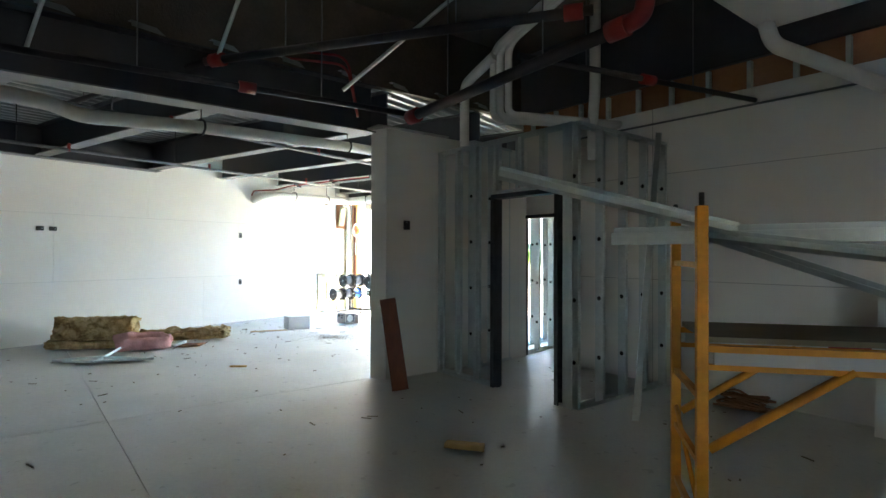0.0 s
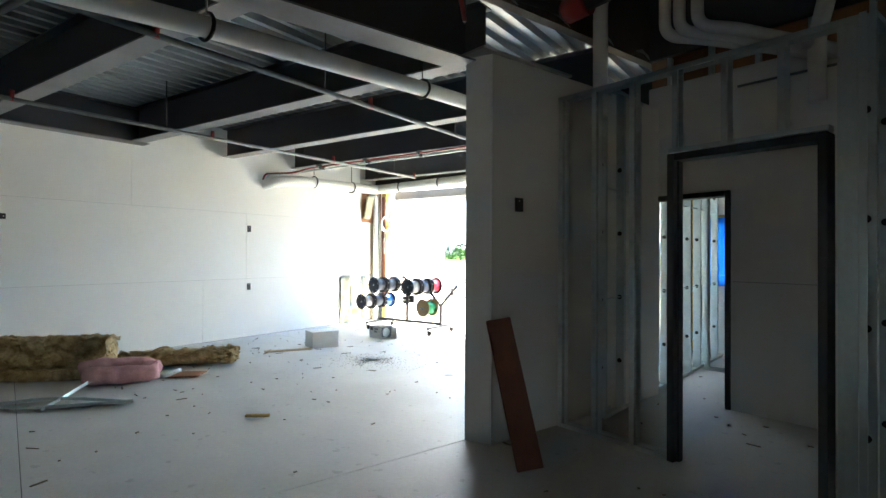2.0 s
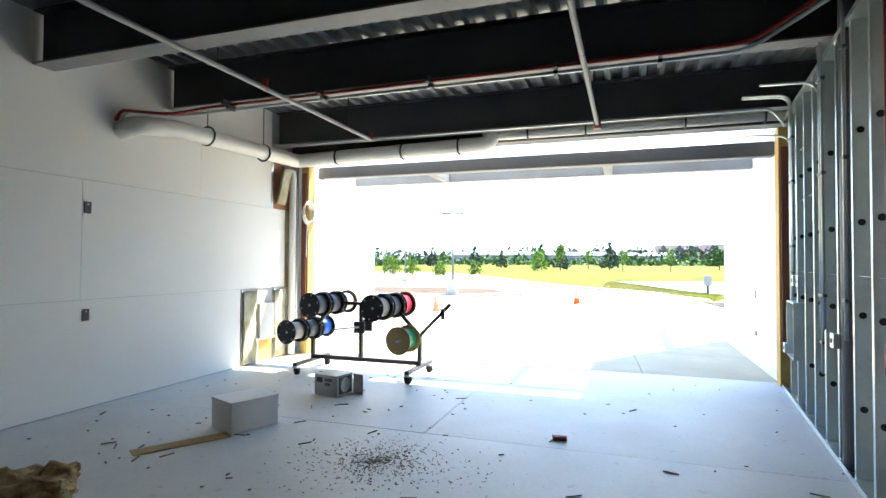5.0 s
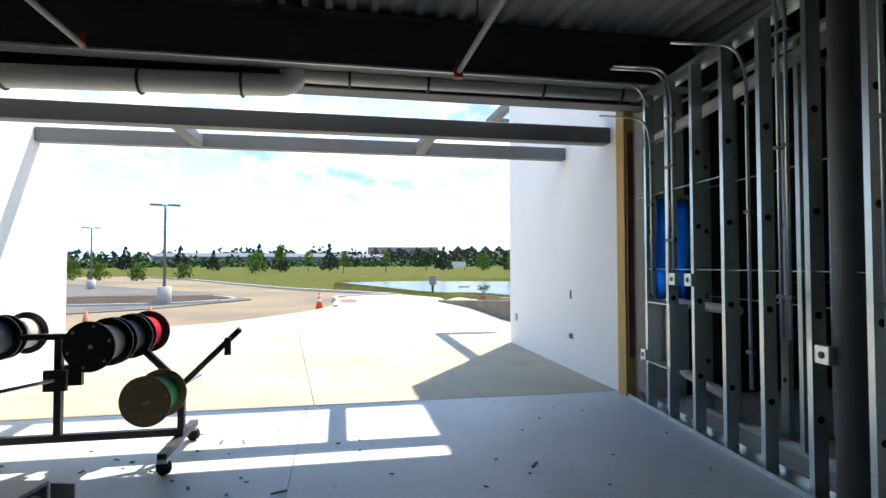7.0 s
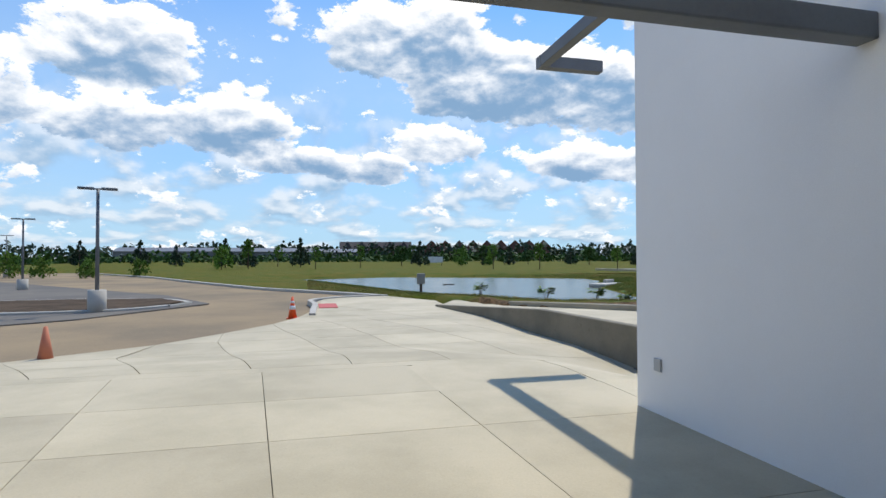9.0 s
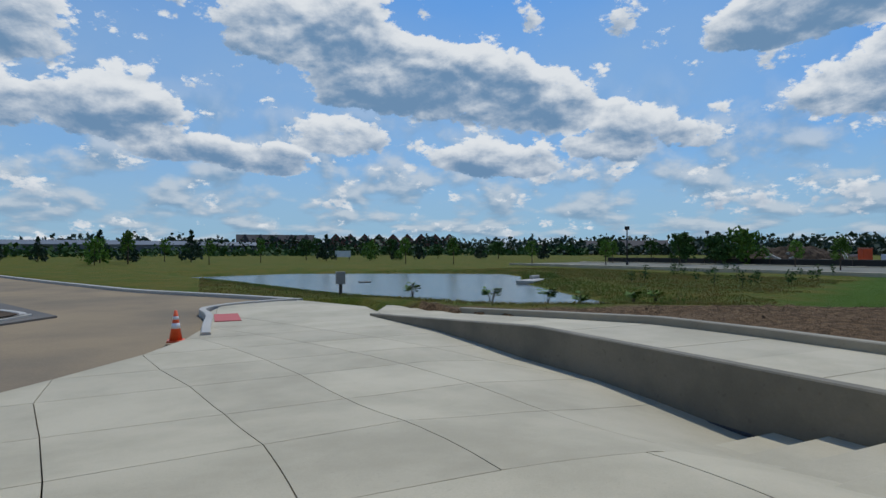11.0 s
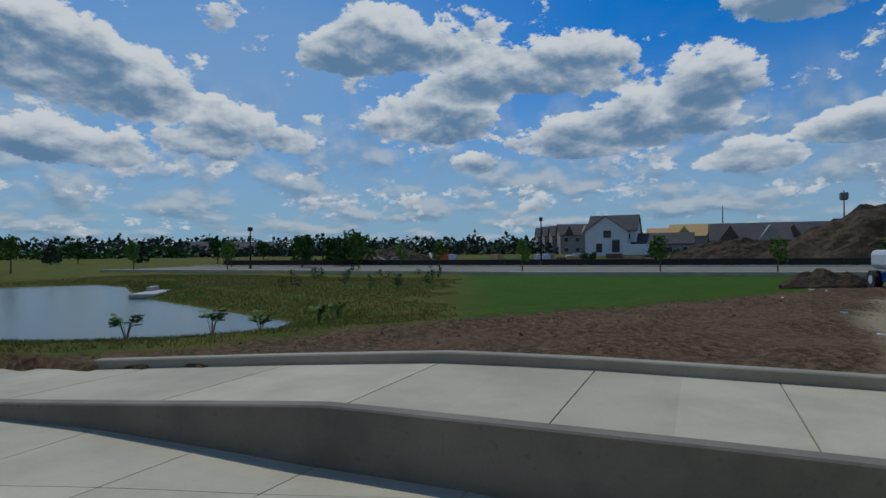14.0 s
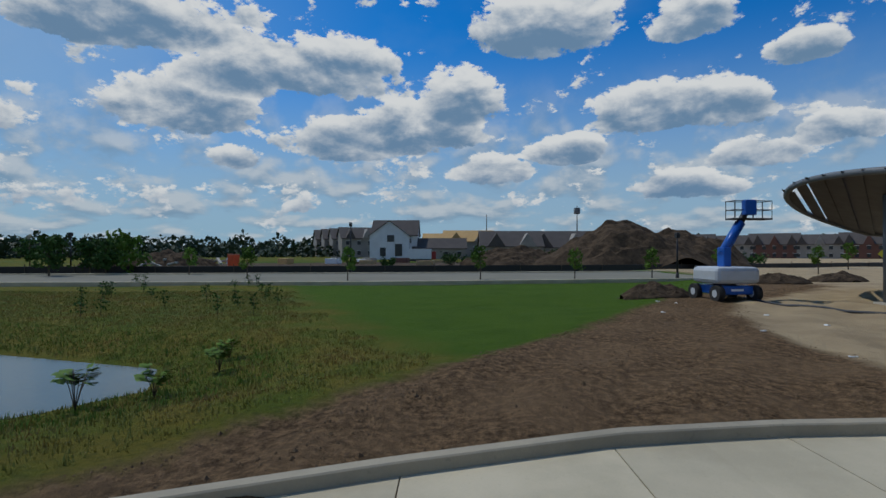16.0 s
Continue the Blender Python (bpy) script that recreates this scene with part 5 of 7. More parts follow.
# wire cart and spools
cart = thing("spool_cart", "dark steel wire-spool cart with V-shaped arms on castors", "cart")
part("base_bar", boxed(0.95, 2.45, -1.14, -1.09, 0.15, 0.2, bevel=0.004), "cart", cart)
for x in (0.95, 2.41):
    foot = part("foot_bar", boxed(x - 0.02, x + 0.04, -1.5, -0.72, 0.11, 0.15, bevel=0.004), "cart", cart)
    part("end_post", boxed(x, x + 0.045, -1.14, -1.09, 0.2, 0.52, bevel=0.004), "cart", cart)
    for y in (-1.46, -0.76):
        c = part("castor", boxed(x - 0.02, x + 0.04, y - 0.04, y + 0.04, 0.085, 0.112), "galv", cart, "zinc castor fork")
        part("wheel", disc(B(), (x + 0.01, y + 0.01, 0.05), (0.45, 0.9, 0), 0.05, 0.034, 18), "rubber", c, "dark castor wheel")
part("mid_post", boxed(1.63, 1.675, -1.14, -1.09, 0.2, 0.86, bevel=0.004), "cart", cart)
part("top_bar", boxed(1.28, 2.05, -1.14, -1.09, 0.84, 0.88, bevel=0.004), "cart", cart)
for a, b in (((0.97, -1.115, 0.5), (1.28, -1.115, 0.86)), ((2.43, -1.115, 0.5), (2.08, -1.115, 0.86)), ((2.43, -1.115, 0.5), (2.83, -1.18, 0.89))):
    part("arm", tube(B(), [a, b], 0.027, 4), "cart", cart)
part("clamp", boxed(1.58, 1.72, -1.17, -1.14, 0.5, 0.64), "cart", cart, "square clamp plate")
part("clamp", boxed(1.66, 1.78, -1.09, -1.05, 0.52, 0.66), "cart", cart, "square clamp plate")
part("rod", tube(B(), [(1.45, -1.5, 0.57), (1.68, -1.1, 0.575), (1.85, -0.8, 0.64)], 0.012, 8), "galv", cart, "thin steel rod")
part("latch", boxed(2.74, 2.78, -1.25, -1.22, 0.72, 0.84), "cart", cart, "hanging latch")
for x, z in ((0.93, 0.53), (1.24, 0.86), (2.06, 0.85), (2.36, 0.49)):
    part("axle", tube(B(), [(x - 0.02, -1.6, z), (x + 0.1, -0.72, z)], 0.014, 10), "galv", cart, "steel axle rod")


def spool(x, y, z, r, width, wire, flange, label, fill=0.72):
    ob = thing("wire_spool", label, "spool", "wire spools", Matrix.Translation((x, y, z)) @ Matrix.Rotation(radians(-7), 4, "Z"))
    bm = B()
    disc(bm, (0, width / 2, 0), (0, 1, 0), r * fill, width, 28)
    part("wire", bm, wire, ob, "wound " + wire.split("_")[1] + " wire")
    for yy in (-0.008, width + 0.008):
        f = part("flange", disc(B(), (0, yy, 0), (0, 1, 0), r, 0.012, 28), flange, ob)
        for k in range(6):
            a = k * math.pi / 3 + 0.3
            part("hole", disc(B(), (r * 0.82 * math.cos(a), yy + (-0.0065 if yy < 0 else 0.0065), r * 0.82 * math.sin(a)), (0, 1, 0), 0.011, 0.002, 10), "grey_box", f, "pale bolt hole")
    return ob


for row, x, z, r, items in (("upper", 1.22, 0.86, 0.15, (("wire_grey", "black"), ("wire_grey", "black"), ("wire_white", "black"))), ("lower", 0.9, 0.53, 0.145, (("wire_white", "black"), ("wire_grey", "black"), ("wire_blue", "black"))),
                            ("upper", 2.03, 0.85, 0.155, (("wire_white", "black"), ("wire_grey", "black"), ("wire_red", "black")))):
    y = -1.58
    for wire, fl in items:
        spool(x + (y + 1.58) * 0.12, y, z, r, 0.2, wire, fl, "black plastic spool of %s wire on the cart" % wire.split("_")[1])
        y += 0.27
spool(2.33, -1.52, 0.49, 0.16, 0.22, "wire_green", "tan", "tan fibreboard spool of green wire on the cart")

# boxes on the floor
crate = thing("white_box", "plain pale grey carton box on the concrete floor", "box", at=pose(1.8, -3.59, 0, 0, 0, 68))
part("carton", boxed(0, 0.42, 0, 0.33, 0, 0.25, bevel=0.004), "white", crate)
part("lid_edge", boxed(-0.004, 0.424, -0.004, 0.334, 0.235, 0.252, bevel=0.002), "white", crate)
enc = thing("vent_box", "grey metal enclosure with its cover swung open", "enclosure", at=pose(1.68, -2.2, 0, 0, 0, -10))
part("shell", boxed(0, 0.3, 0.0, 0.26, 0.0, 0.21, bevel=0.004), "grey_box", enc)
part("face", boxed(0.3, 0.308, 0.03, 0.23, 0.02, 0.19), "wire_grey", enc, "dark open face")
part("grille", disc(B(), (0.312, 0.12, 0.105), (1, 0, 0), 0.075, 0.008, 24), "galv", enc, "round metal grille")
part("cover", boxed(0.3, 0.43, 0.262, 0.272, 0.0, 0.2, pose(0, 0, 0, 0, 0, -4)), "grey_box", enc, "swung cover plate")
part("label_bar", boxed(0.03, 0.11, -0.003, 0.0, 0.13, 0.18), "frame_dark", enc, "dark printed label")
part("label_bar", boxed(0.14, 0.24, -0.003, 0.0, 0.145, 0.175), "wire_grey", enc, "grey printed label")
part("label_bar", boxed(0.14, 0.21, -0.003, 0.0, 0.10, 0.13), "wire_grey", enc, "grey printed label")
cardb = thing("cardboard_strip", "tan cardboard strip on the floor by the box", "cardboard")
part("strip", boxed(-0.34, 0.34, -0.07, 0.07, 0.0, 0.006, pose(1.6, -3.88, 0.002, 0, 0, 58)), "tan", cardb)
rd = thing("red_scrap", "small crumpled red plastic scrap on the floor", "scrap")
rough_box("scrap", rd, "red", (0.12, 0.05, 0.03), pose(4.27, -2.82, 0, 0, 0, 15), 1.0, 0.012, 3)
pile_bm = B()
rng = random.Random(5)
for k in range(1100):
    a, r = rng.uniform(0, 6.283), abs(rng.gauss(0, 0.28))
    x, y = 3.12 + 1.25 * r * math.cos(a), -3.7 + r * math.sin(a)
    s = rng.uniform(0.0015, 0.005)
    box(pile_bm, -s, s, -s * rng.uniform(0.3, 2), s, 0, s * 0.8, pose(x, y, 0.001, 0, 0, rng.uniform(0, 180)))
tagged(part("dust_pile", pile_bm, "wall_concrete"), "swept heap of dark dust and crumbs", "debris", "", "stuff")
deb = B()
for k in range(300):
    x, y = (rng.uniform(0.3, 10.5), rng.uniform(-9.5, -0.4)) if k < 190 else (rng.gauss(2.2, 1.2), rng.uniform(-6.5, -0.5))
    x = max(x, 0.3)
    L, w = rng.choice((0.008, 0.01, 0.012, 0.015, 0.02, 0.05)), rng.uniform(0.003, 0.008)
    box(deb, -L, L, -w, w, 0, 0.006, pose(x, y, 0.001, 0, 0, rng.uniform(0, 180)))
tagged(part("floor_debris", deb, "wall_concrete"), "scattered offcuts, screws and crumbs on the floor", "debris", "", "stuff")

# ---- things in the dark room ----
scaf = thing("baker_scaffold", "yellow steel baker scaffold with a grey deck", "scaffold", at=pose(9.83, -7.73, 0, 0, 0, 22))
for x in (0.0, 1.85):
    for y in (0.0, 0.62):
        leg = part("post", boxed(x - 0.025, x + 0.025, y - 0.025, y + 0.025, 0.06, 1.72, bevel=0.005), "yellow", scaf)
        part("castor", disc(B(), (x, y, 0.05), (1, 0, 0), 0.05, 0.04, 16), "rubber", leg, "dark castor")
        part("pin", tube(B(), [(x, y, 1.72), (x, y, 1.78)], 0.012, 8), "steel_dark", leg)
    for k, z in enumerate((0.25, 0.55, 0.85, 1.45)):
        part("rung", boxed(x - 0.014, x + 0.014, 0.025, 0.595, z - 0.014, z + 0.014), "yellow", scaf)
    part("cross_bar", tube(B(), [(x, 0.02, 0.3), (x, 0.6, 0.65)], 0.012, 8), "yellow", scaf)
for y in (0.0, 0.62):
    part("rail", boxed(0.02, 1.83, y - 0.014, y + 0.014, 1.06, 1.09), "yellow", scaf)
    part("rail", boxed(0.02, 1.83, y - 0.014, y + 0.014, 0.98, 1.005), "yellow", scaf)
    part("rail_sticker", boxed(0.75, 0.95, y - 0.017, y - 0.0145, 1.005, 1.06), "red", scaf, "red and white warning strip")
    part("rail_panel", boxed(0.05, 1.8, y - 0.012, y + 0.012, 1.004, 1.061), "grey_box", scaf, "pale worn strip")
    part("brace", tube(B(), [(0.03, y, 0.62), (0.6, y, 1.0)], 0.022, 4), "yellow", scaf)
part("deck", boxed(0.03, 1.82, 0.02, 0.6, 1.1, 1.125), "wall_concrete", scaf, "worn grey deck board")


def loose_stud(a, b, label, roll=0):
    ob = thing("loose_stud", label, "metal stud", "loose studs")
    a, b = Vector(a), Vector(b)
    L = (b - a).length
    m = Matrix.Translation(a) @ (b - a).to_track_quat("Z", "X").to_matrix().to_4x4() @ Matrix.Rotation(radians(roll), 4, "Z")
    part("channel", channel(B(), -0.02, 0, 0, L, m, web=0.065, flange=0.032), "galv", ob)
    return ob


loose_stud((8.98, -8.08, 1.9), (9.95, -7.45, 1.62), "long galvanised stud lying askew over the scaffold", 60)
for k in range(2):
    loose_stud((9.35, -7.52 + 0.045 * k, 1.58 + 0.03 * k), (12.3, -6.75 + 0.045 * k, 1.62 + 0.03 * k), "bundled galvanised stud laid across the scaffold", 90)
loose_stud((9.8, -7.4, 1.6), (11.0, -7.0, 1.15), "galvanised stud slanting from the scaffold", 30)
loose_stud((9.8, -7.5, 1.6), (11.9, -7.1, 1.32), "galvanised stud slanting from the scaffold", 50)
loose_stud(uv(2.2, 0.75, 0.0) + Vector((0.75, 0.05, 0.0)), uv(2.45, 2.2, 2.85), "dark metal stud leaning on the closet corner", 20)
board = thing("leaning_board", "pale gypsum board leaning on the far wall", "gypsum board")
part("sheet", box(B(), 4.35, 5.9, 2.2, 2.215, 0.0, 1.25, OLD @ pose(0, 0, 0, -6, 0, 0) @ pose(0, -0.02, 0.23)), "gypsum", board)
cords = thing("cord_tangle", "tangled brown extension cord by the wall", "cord")
rng = random.Random(9)
part("cord", tube(B(), bent([uv(3.3 + 0.3 * math.cos(k * 2.1) + 0.05 * rng.random(), 2.15 + 0.16 * math.sin(k * 1.7), 0.02 + 0.02 * (k % 8)) for k in range(26)], 0.1, 3), 0.012, 6), "plywood", cords)

# overhead pipes of the dark room
for du in (0.0, 0.11, 0.24):
    vp = thing("vent_pipe", "white plastic vent pipe dropping over the closet", "pipe", "closet pipes")
    part("pipe", piped([uv(1.75 + du * 0.6, 2.3, 3.05), uv(1.3 + du, 1.1, 3.02), uv(1.12 + du, 0.95, 3.05), uv(1.12 + du, 0.95, 3.78), uv(1.3 + du, 0.85, 3.82), uv(3.6 + du, 0.1, 3.95)], 0.042, 12, 0.1), "pvc", vp)
vp = thing("vent_pipe", "thick white plastic vent pipe at the closet corner", "pipe", "closet pipes")
part("pipe", piped([uv(0.5, 1.05, 2.6), uv(0.5, 1.05, 3.6), uv(0.7, 1.0, 3.65), uv(1.2, 0.9, 3.75)], 0.06, 14, 0.14), "pvc", vp)
vp = thing("vent_pipe", "white plastic pipe with offset elbows above the closet", "pipe", "closet pipes")
part("pipe", piped([uv(1.8, 1.9, 2.6), uv(1.8, 1.9, 3.1), uv(1.9, 1.8, 3.35), uv(1.9, 1.8, 4.4)], 0.06, 14, 0.1), "pvc", vp)
for a, b, r, nm in ((uv(1.17, -0.28, 2.85), uv(3.64, -0.24, 3.0), 0.05, "a"), (uv(0.24, -1.96, 3.3), uv(3.2, -0.04, 3.3), 0.04, "b"), (uv(2.5, -0.1, 3.15), uv(3.34, 2.45, 3.05), 0.025, "c"), (uv(0.68, -3.44, 2.95), uv(1.09, -0.13, 2.92), 0.028, "d"), (uv(-2.5, -3.0, 3.25), uv(0.24, -1.96, 3.3), 0.03, "e")):
    fp = thing("fire_pipe", "black steel sprinkler main with red couplings", "pipe", "fire pipes")
    part("pipe", piped([a, b], r, 12), "pipe_black", fp)
    for s in (0.04, 0.96) if nm in "ab" else (0.5,):
        c = a.lerp(b, s)
        d = (b - a).normalized() * 0.07
        part("coupling", tube(B(), [c - d, c + d], r + 0.022, 12), "red", fp, "red grooved coupling")
    for s in (0.25, 0.7):
        c = a.lerp(b, s)
        part("hanger", tube(B(), [c, Vector((c.x, c.y, 4.4))], 0.006, 6), "steel_grey", fp)
tee = thing("fire_valve", "red grooved elbow on the sprinkler main", "valve")
part("elbow", piped([uv(3.6, -0.24, 3.0), uv(3.72, -0.24, 3.02), uv(3.74, -0.22, 3.2), uv(3.74, -0.22, 4.4)], 0.06, 14, 0.1), "red", tee)
for dz in (0.0, 0.09):
    rl = thing("red_line", "thin red pipe under the dark ceiling", "pipe", "red lines")
    part("pipe", piped([uv(-3.0, -3.8, 3.85 + dz), uv(-0.2, -1.5, 3.62 + dz), uv(0.5, -0.6, 3.5 + dz), uv(0.55, -0.5, 2.95)], 0.014, 8, 0.15), "red", rl)
for a, b in ((uv(0.41, -1.9, 3.3), uv(0.5, -1.6, 4.3)), (uv(0.85, -0.84, 3.1), uv(2.06, 0.2, 4.3)), (uv(0.2, -3.3, 3.1), uv(0.3, -3.0, 4.3))):
    s = thing("brace_strut", "galvanised sway brace under the dark ceiling", "brace", "braces")
    part("bar", tube(B(), [a, b], 0.02, 4), "galv", s)
duct = thing("air_duct", "pale rectangular air duct under the dark ceiling", "duct")
part("shell", boxed(3.82, 6.0, -1.6, 1.35, 3.3, 3.95, OLD, bevel=0.01), "gypsum", duct)
dp = thing("drop_pipe", "white plastic pipe with an elbow below the duct", "pipe", "closet pipes")
part("pipe", piped([uv(3.9, 1.2, 3.32), uv(3.92, 1.28, 3.15), uv(4.42, 2.3, 2.9)], 0.06, 14, 0.12), "pvc", dp)


# ---- outside: small things near the pavement ----
def cone(x, y, z, label, body, bands):
    ob = thing("traffic_cone", label, "traffic cone", "traffic cones", pose(x, y, z))
    part("base", boxed(-0.18, 0.18, -0.18, 0.18, 0, 0.035, bevel=0.01), body, ob)
    part("cone", tube(B(), [(0, 0, 0.03), (0, 0, 0.7)], 0.14, 20, 0.03), body, ob)
    for z0, z1 in bands:
        r = lambda q: 0.14 - 0.11 * (q - 0.03) / 0.67 + 0.004
        part("band", tube(B(), [(0, 0, z0), (0, 0, z1)], r(z0), 20, r(z1)), "white", ob, "white reflective band")
    return ob


cone(2.69, 16.9, -0.43, "orange traffic cone with white bands at the pavement edge", "orange", ((0.3, 0.42), (0.5, 0.57)))
cone(-2.47, 9.1, -0.45, "faded orange traffic cone on the dusty drive", "rust_cone", ())
cone(-1.44, 10.34, -0.45, "faded orange traffic cone on the dusty drive", "rust_cone", ())

ub = thing("utility_post", "brown utility box on a short post by the pond", "utility box", at=pose(9.5, 30.0, -0.5))
part("post", boxed(-0.07, 0.07, -0.07, 0.07, 0, 0.7), "bark", ub)
part("box", boxed(-0.22, 0.22, -0.14, 0.14, 0.5, 1.12, bevel=0.02), "siding", ub)
sg = thing("sign_board", "plain white sign board on two posts in the meadow", "sign", at=pose(31.5, 122, 0.1, 0, 0, -12))
part("board", boxed(-1.7, 1.7, -0.05, 0.05, 0.5, 1.9), "white", sg)
for x in (-1.4, 1.4):
    part("post", boxed(x - 0.06, x + 0.06, -0.05, 0.05, -0.6, 0.6), "bark", sg)
of = thing("outfall_slab", "pale concrete outfall slab on the pond bank", "outfall", at=pose(27.6, 40.2, -0.9, 0, 0, 35))
part("apron", boxed(-2.0, 2.0, -0.7, 0.7, 0.0, 0.28, bevel=0.08), "curb", of)
part("head_wall", boxed(0.6, 2.2, 0.3, 0.6, 0.1, 0.55, bevel=0.05), "curb", of)
df = thing("floating_box", "small dark floating aerator on the pond", "float", at=pose(15.5, 47, -0.92))
part("hull", boxed(-0.5, 0.5, -0.25, 0.25, 0, 0.1, bevel=0.03), "black", df)


def lamp(x, y, z, height, arms=2):
    ob = thing("parking_lamp", "grey twin-head parking lamp on a concrete base", "street lamp", "parking lamps", pose(x, y, z, 0, 0, 12))
    part("base", tube(B(), [(0, 0, -0.2), (0, 0, 0.75)], 0.3, 20), "curb", ob, "round concrete base")
    part("pole", tube(B(), [(0, 0, 0.75), (0, 0, height)], 0.07, 10, 0.05), "steel_grey", ob)
    for s in (-1, 1):
        part("head", boxed(s * 0.12, s * 0.62, -0.14, 0.14, height - 0.05, height + 0.03, bevel=0.015), "steel_grey", ob, "flat lamp head")
        part("arm", tube(B(), [(0, 0, height - 0.02), (s * 0.14, 0, height - 0.02)], 0.03, 8), "steel_grey", ob)
    return ob


lamp(-4.3, 21.1, -0.38, 4.45)
lamp(-14.6, 38.8, -0.5, 4.6)
lamp(-30.7, 71, -0.5, 4.8)
for x, y, h in ((72, 26.8, 6.4), (55.2, 59.5, 5.4), (57, -7.1, 4.6), (78, 66, 5.4)):
    ob = thing("street_lamp", "black street lamp post beside the road", "street lamp", "street lamps", pose(x, y, -0.35))
    part("pole", tube(B(), [(0, 0, 0), (0, 0, h)], 0.12, 8, 0.07), "black", ob)
    part("head", boxed(-0.3, 0.3, -0.16, 0.16, h - 0.5, h, bevel=0.05), "black", ob)
    part("foot", tube(B(), [(0, 0, 0), (0, 0, 0.8)], 0.2, 10, 0.14), "black", ob)

# ---- plants ----
def leaf_quad(bm, c, s, rng):
    d = Vector((rng.gauss(0, 1), rng.gauss(0, 1), rng.gauss(0, 0.7))).normalized()
    e = d.orthogonal().normalized()
    e.rotate(Matrix.Rotation(rng.uniform(0, 6.28), 3, d))
    f = d.cross(e)
    a, b = e * s, f * s * 0.55
    bm.faces.new([bm.verts.new(c + v) for v in (a, b, -a, -b)])


def make_tree(kind, seed, height, spread, leaves, size, mat, label, bare=0.22):
    rng = random.Random(seed)
    ob = thing(kind, label, "tree", kind + "s")
    bm = B()
    tube(bm, [(0, 0, -0.3), (0.03 * height * rng.uniform(-1, 1) * 0.3, 0, height * 0.45), (0, 0, height * 0.85)], 0.022 * height, 7, 0.006 * height)
    tips = []
    for k in range(9):
        z = height * rng.uniform(bare + 0.05, 0.75)
        a = rng.uniform(0, 6.28)
        r = spread * rng.uniform(0.45, 0.95) * (1 - 0.5 * z / height)
        tip = Vector((math.cos(a) * r, math.sin(a) * r, z + height * rng.uniform(0.05, 0.2)))
        tube(bm, [(0, 0, z), tip * 0.55 + Vector((0, 0, z * 0.45)), tip], 0.008 * height, 5, 0.003 * height)
        tips.append(tip)
    part("trunk", bm, "bark", ob)
    bm = B()
    conifer = kind == "conifer"
    clumps = []
    if conifer:
        for k in range(46):
            z = rng.uniform(0.1, 1.0)
            r = spread * (1 - z) * rng.uniform(0.5, 1.0) + 0.05
            a = rng.uniform(0, 6.28)
            clumps.append((Vector((math.cos(a) * r, math.sin(a) * r, z * height)), 0.10 * height * (1.15 - z)))
    else:
        for t in tips:
            clumps.append((t, spread * rng.uniform(0.3, 0.5)))
        for k in range(14):
            a, r, z = rng.uniform(0, 6.28), spread * math.sqrt(rng.random()) * 0.8, rng.uniform(bare + 0.12, 0.95)
            r *= math.sin(min(1.0, (z - bare) / (1 - bare)) * 2.7 + 0.35)
            clumps.append((Vector((math.cos(a) * r, math.sin(a) * r, z * height)), spread * rng.uniform(0.2, 0.42)))
    for k in range(leaves):
        c, r = clumps[k % len(clumps)]
        d = Vector((rng.gauss(0, 1), rng.gauss(0, 1), rng.gauss(0, 0.8)))
        d = d.normalized() * r * rng.uniform(0.4, 1.0)
        leaf_quad(bm, c + d, size * rng.uniform(0.7, 1.3), rng)
    part("crown", bm, mat, ob)
    return ob


FAR = pose(0, -400, -60)
trees = {
    "young": [make_tree("young_tree", s, 3.4, 0.95, 420, 0.14, "leaf_light", "slender young green tree planted beside the road", 0.3) for s in (1, 2)],
    "broad": [make_tree("broadleaf_tree", s, 6.0, 2.3, 700, 0.3, "leaf", "leafy green broadleaf tree in the meadow", 0.15) for s in (3, 4)],
    "light": [make_tree("shrub_tree", s, 3.2, 1.9, 520, 0.22, "leaf_light", "bushy light green tree in the meadow", 0.05) for s in (5,)],
    "conifer": [make_tree("conifer", s, 6.0, 2.5, 800, 0.34, "leaf_dark", "dark green conifer standing in the meadow") for s in (6, 7)],
}
spots = {
    "young": [(53.7, 23.7, 1.0), (55.7, 11.7, 1.05), (56.7, 2.7, 0.9), (58.9, -5.4, 0.9), (65, -25.8, 1.0), (57, 34, 1.0), (52, 60, 1.2), (47, 70, 1.1), (66, 44, 1.1), (40, 82, 1.2), (34, 88, 1.3), (62, 70, 1.1), (75, -20, 1.0), (80, -40, 1.1), (13, 110, 1.3), (-8, 104, 1.4), (-4, 125, 1.4), (4, 95, 1.1)],
    "broad": [(62, 57, 0.85), (66, 53.5, 0.8), (70, 58, 1.0), (78, 60, 1.0), (24, 125, 1.0), (33, 160, 1.2), (70, 120, 1.0), (58, 130, 0.9), (82, 95, 1.0), (95, 85, 1.1), (60, 175, 1.3), (120, 90, 1.2), (110, 110, 1.1)],
    "light": [(36, 116, 1.2), (-25, 66, 0.55), (-29, 68, 0.65), (-22, 70, 0.5), (-34, 66, 0.75), (-20, 64, 0.45), (-40, 72, 0.85), (-16, 68, 0.5), (72, 55, 1.3), (-12, 100, 0.9), (44, 120, 0.6)],
    "conifer": [(-14, 118, 0.95), (-10, 121, 0.9), (1, 118, 0.95), (-26, 130, 0.8), (27, 118, 0.95), (45, 125, 0.7), (-45, 130, 1.0), (52, 128, 0.8), (64, 118, 0.8), (-36, 140, 1.1), (-60, 120, 1.0), (78, 112, 0.8)],
}
rng = random.Random(21)
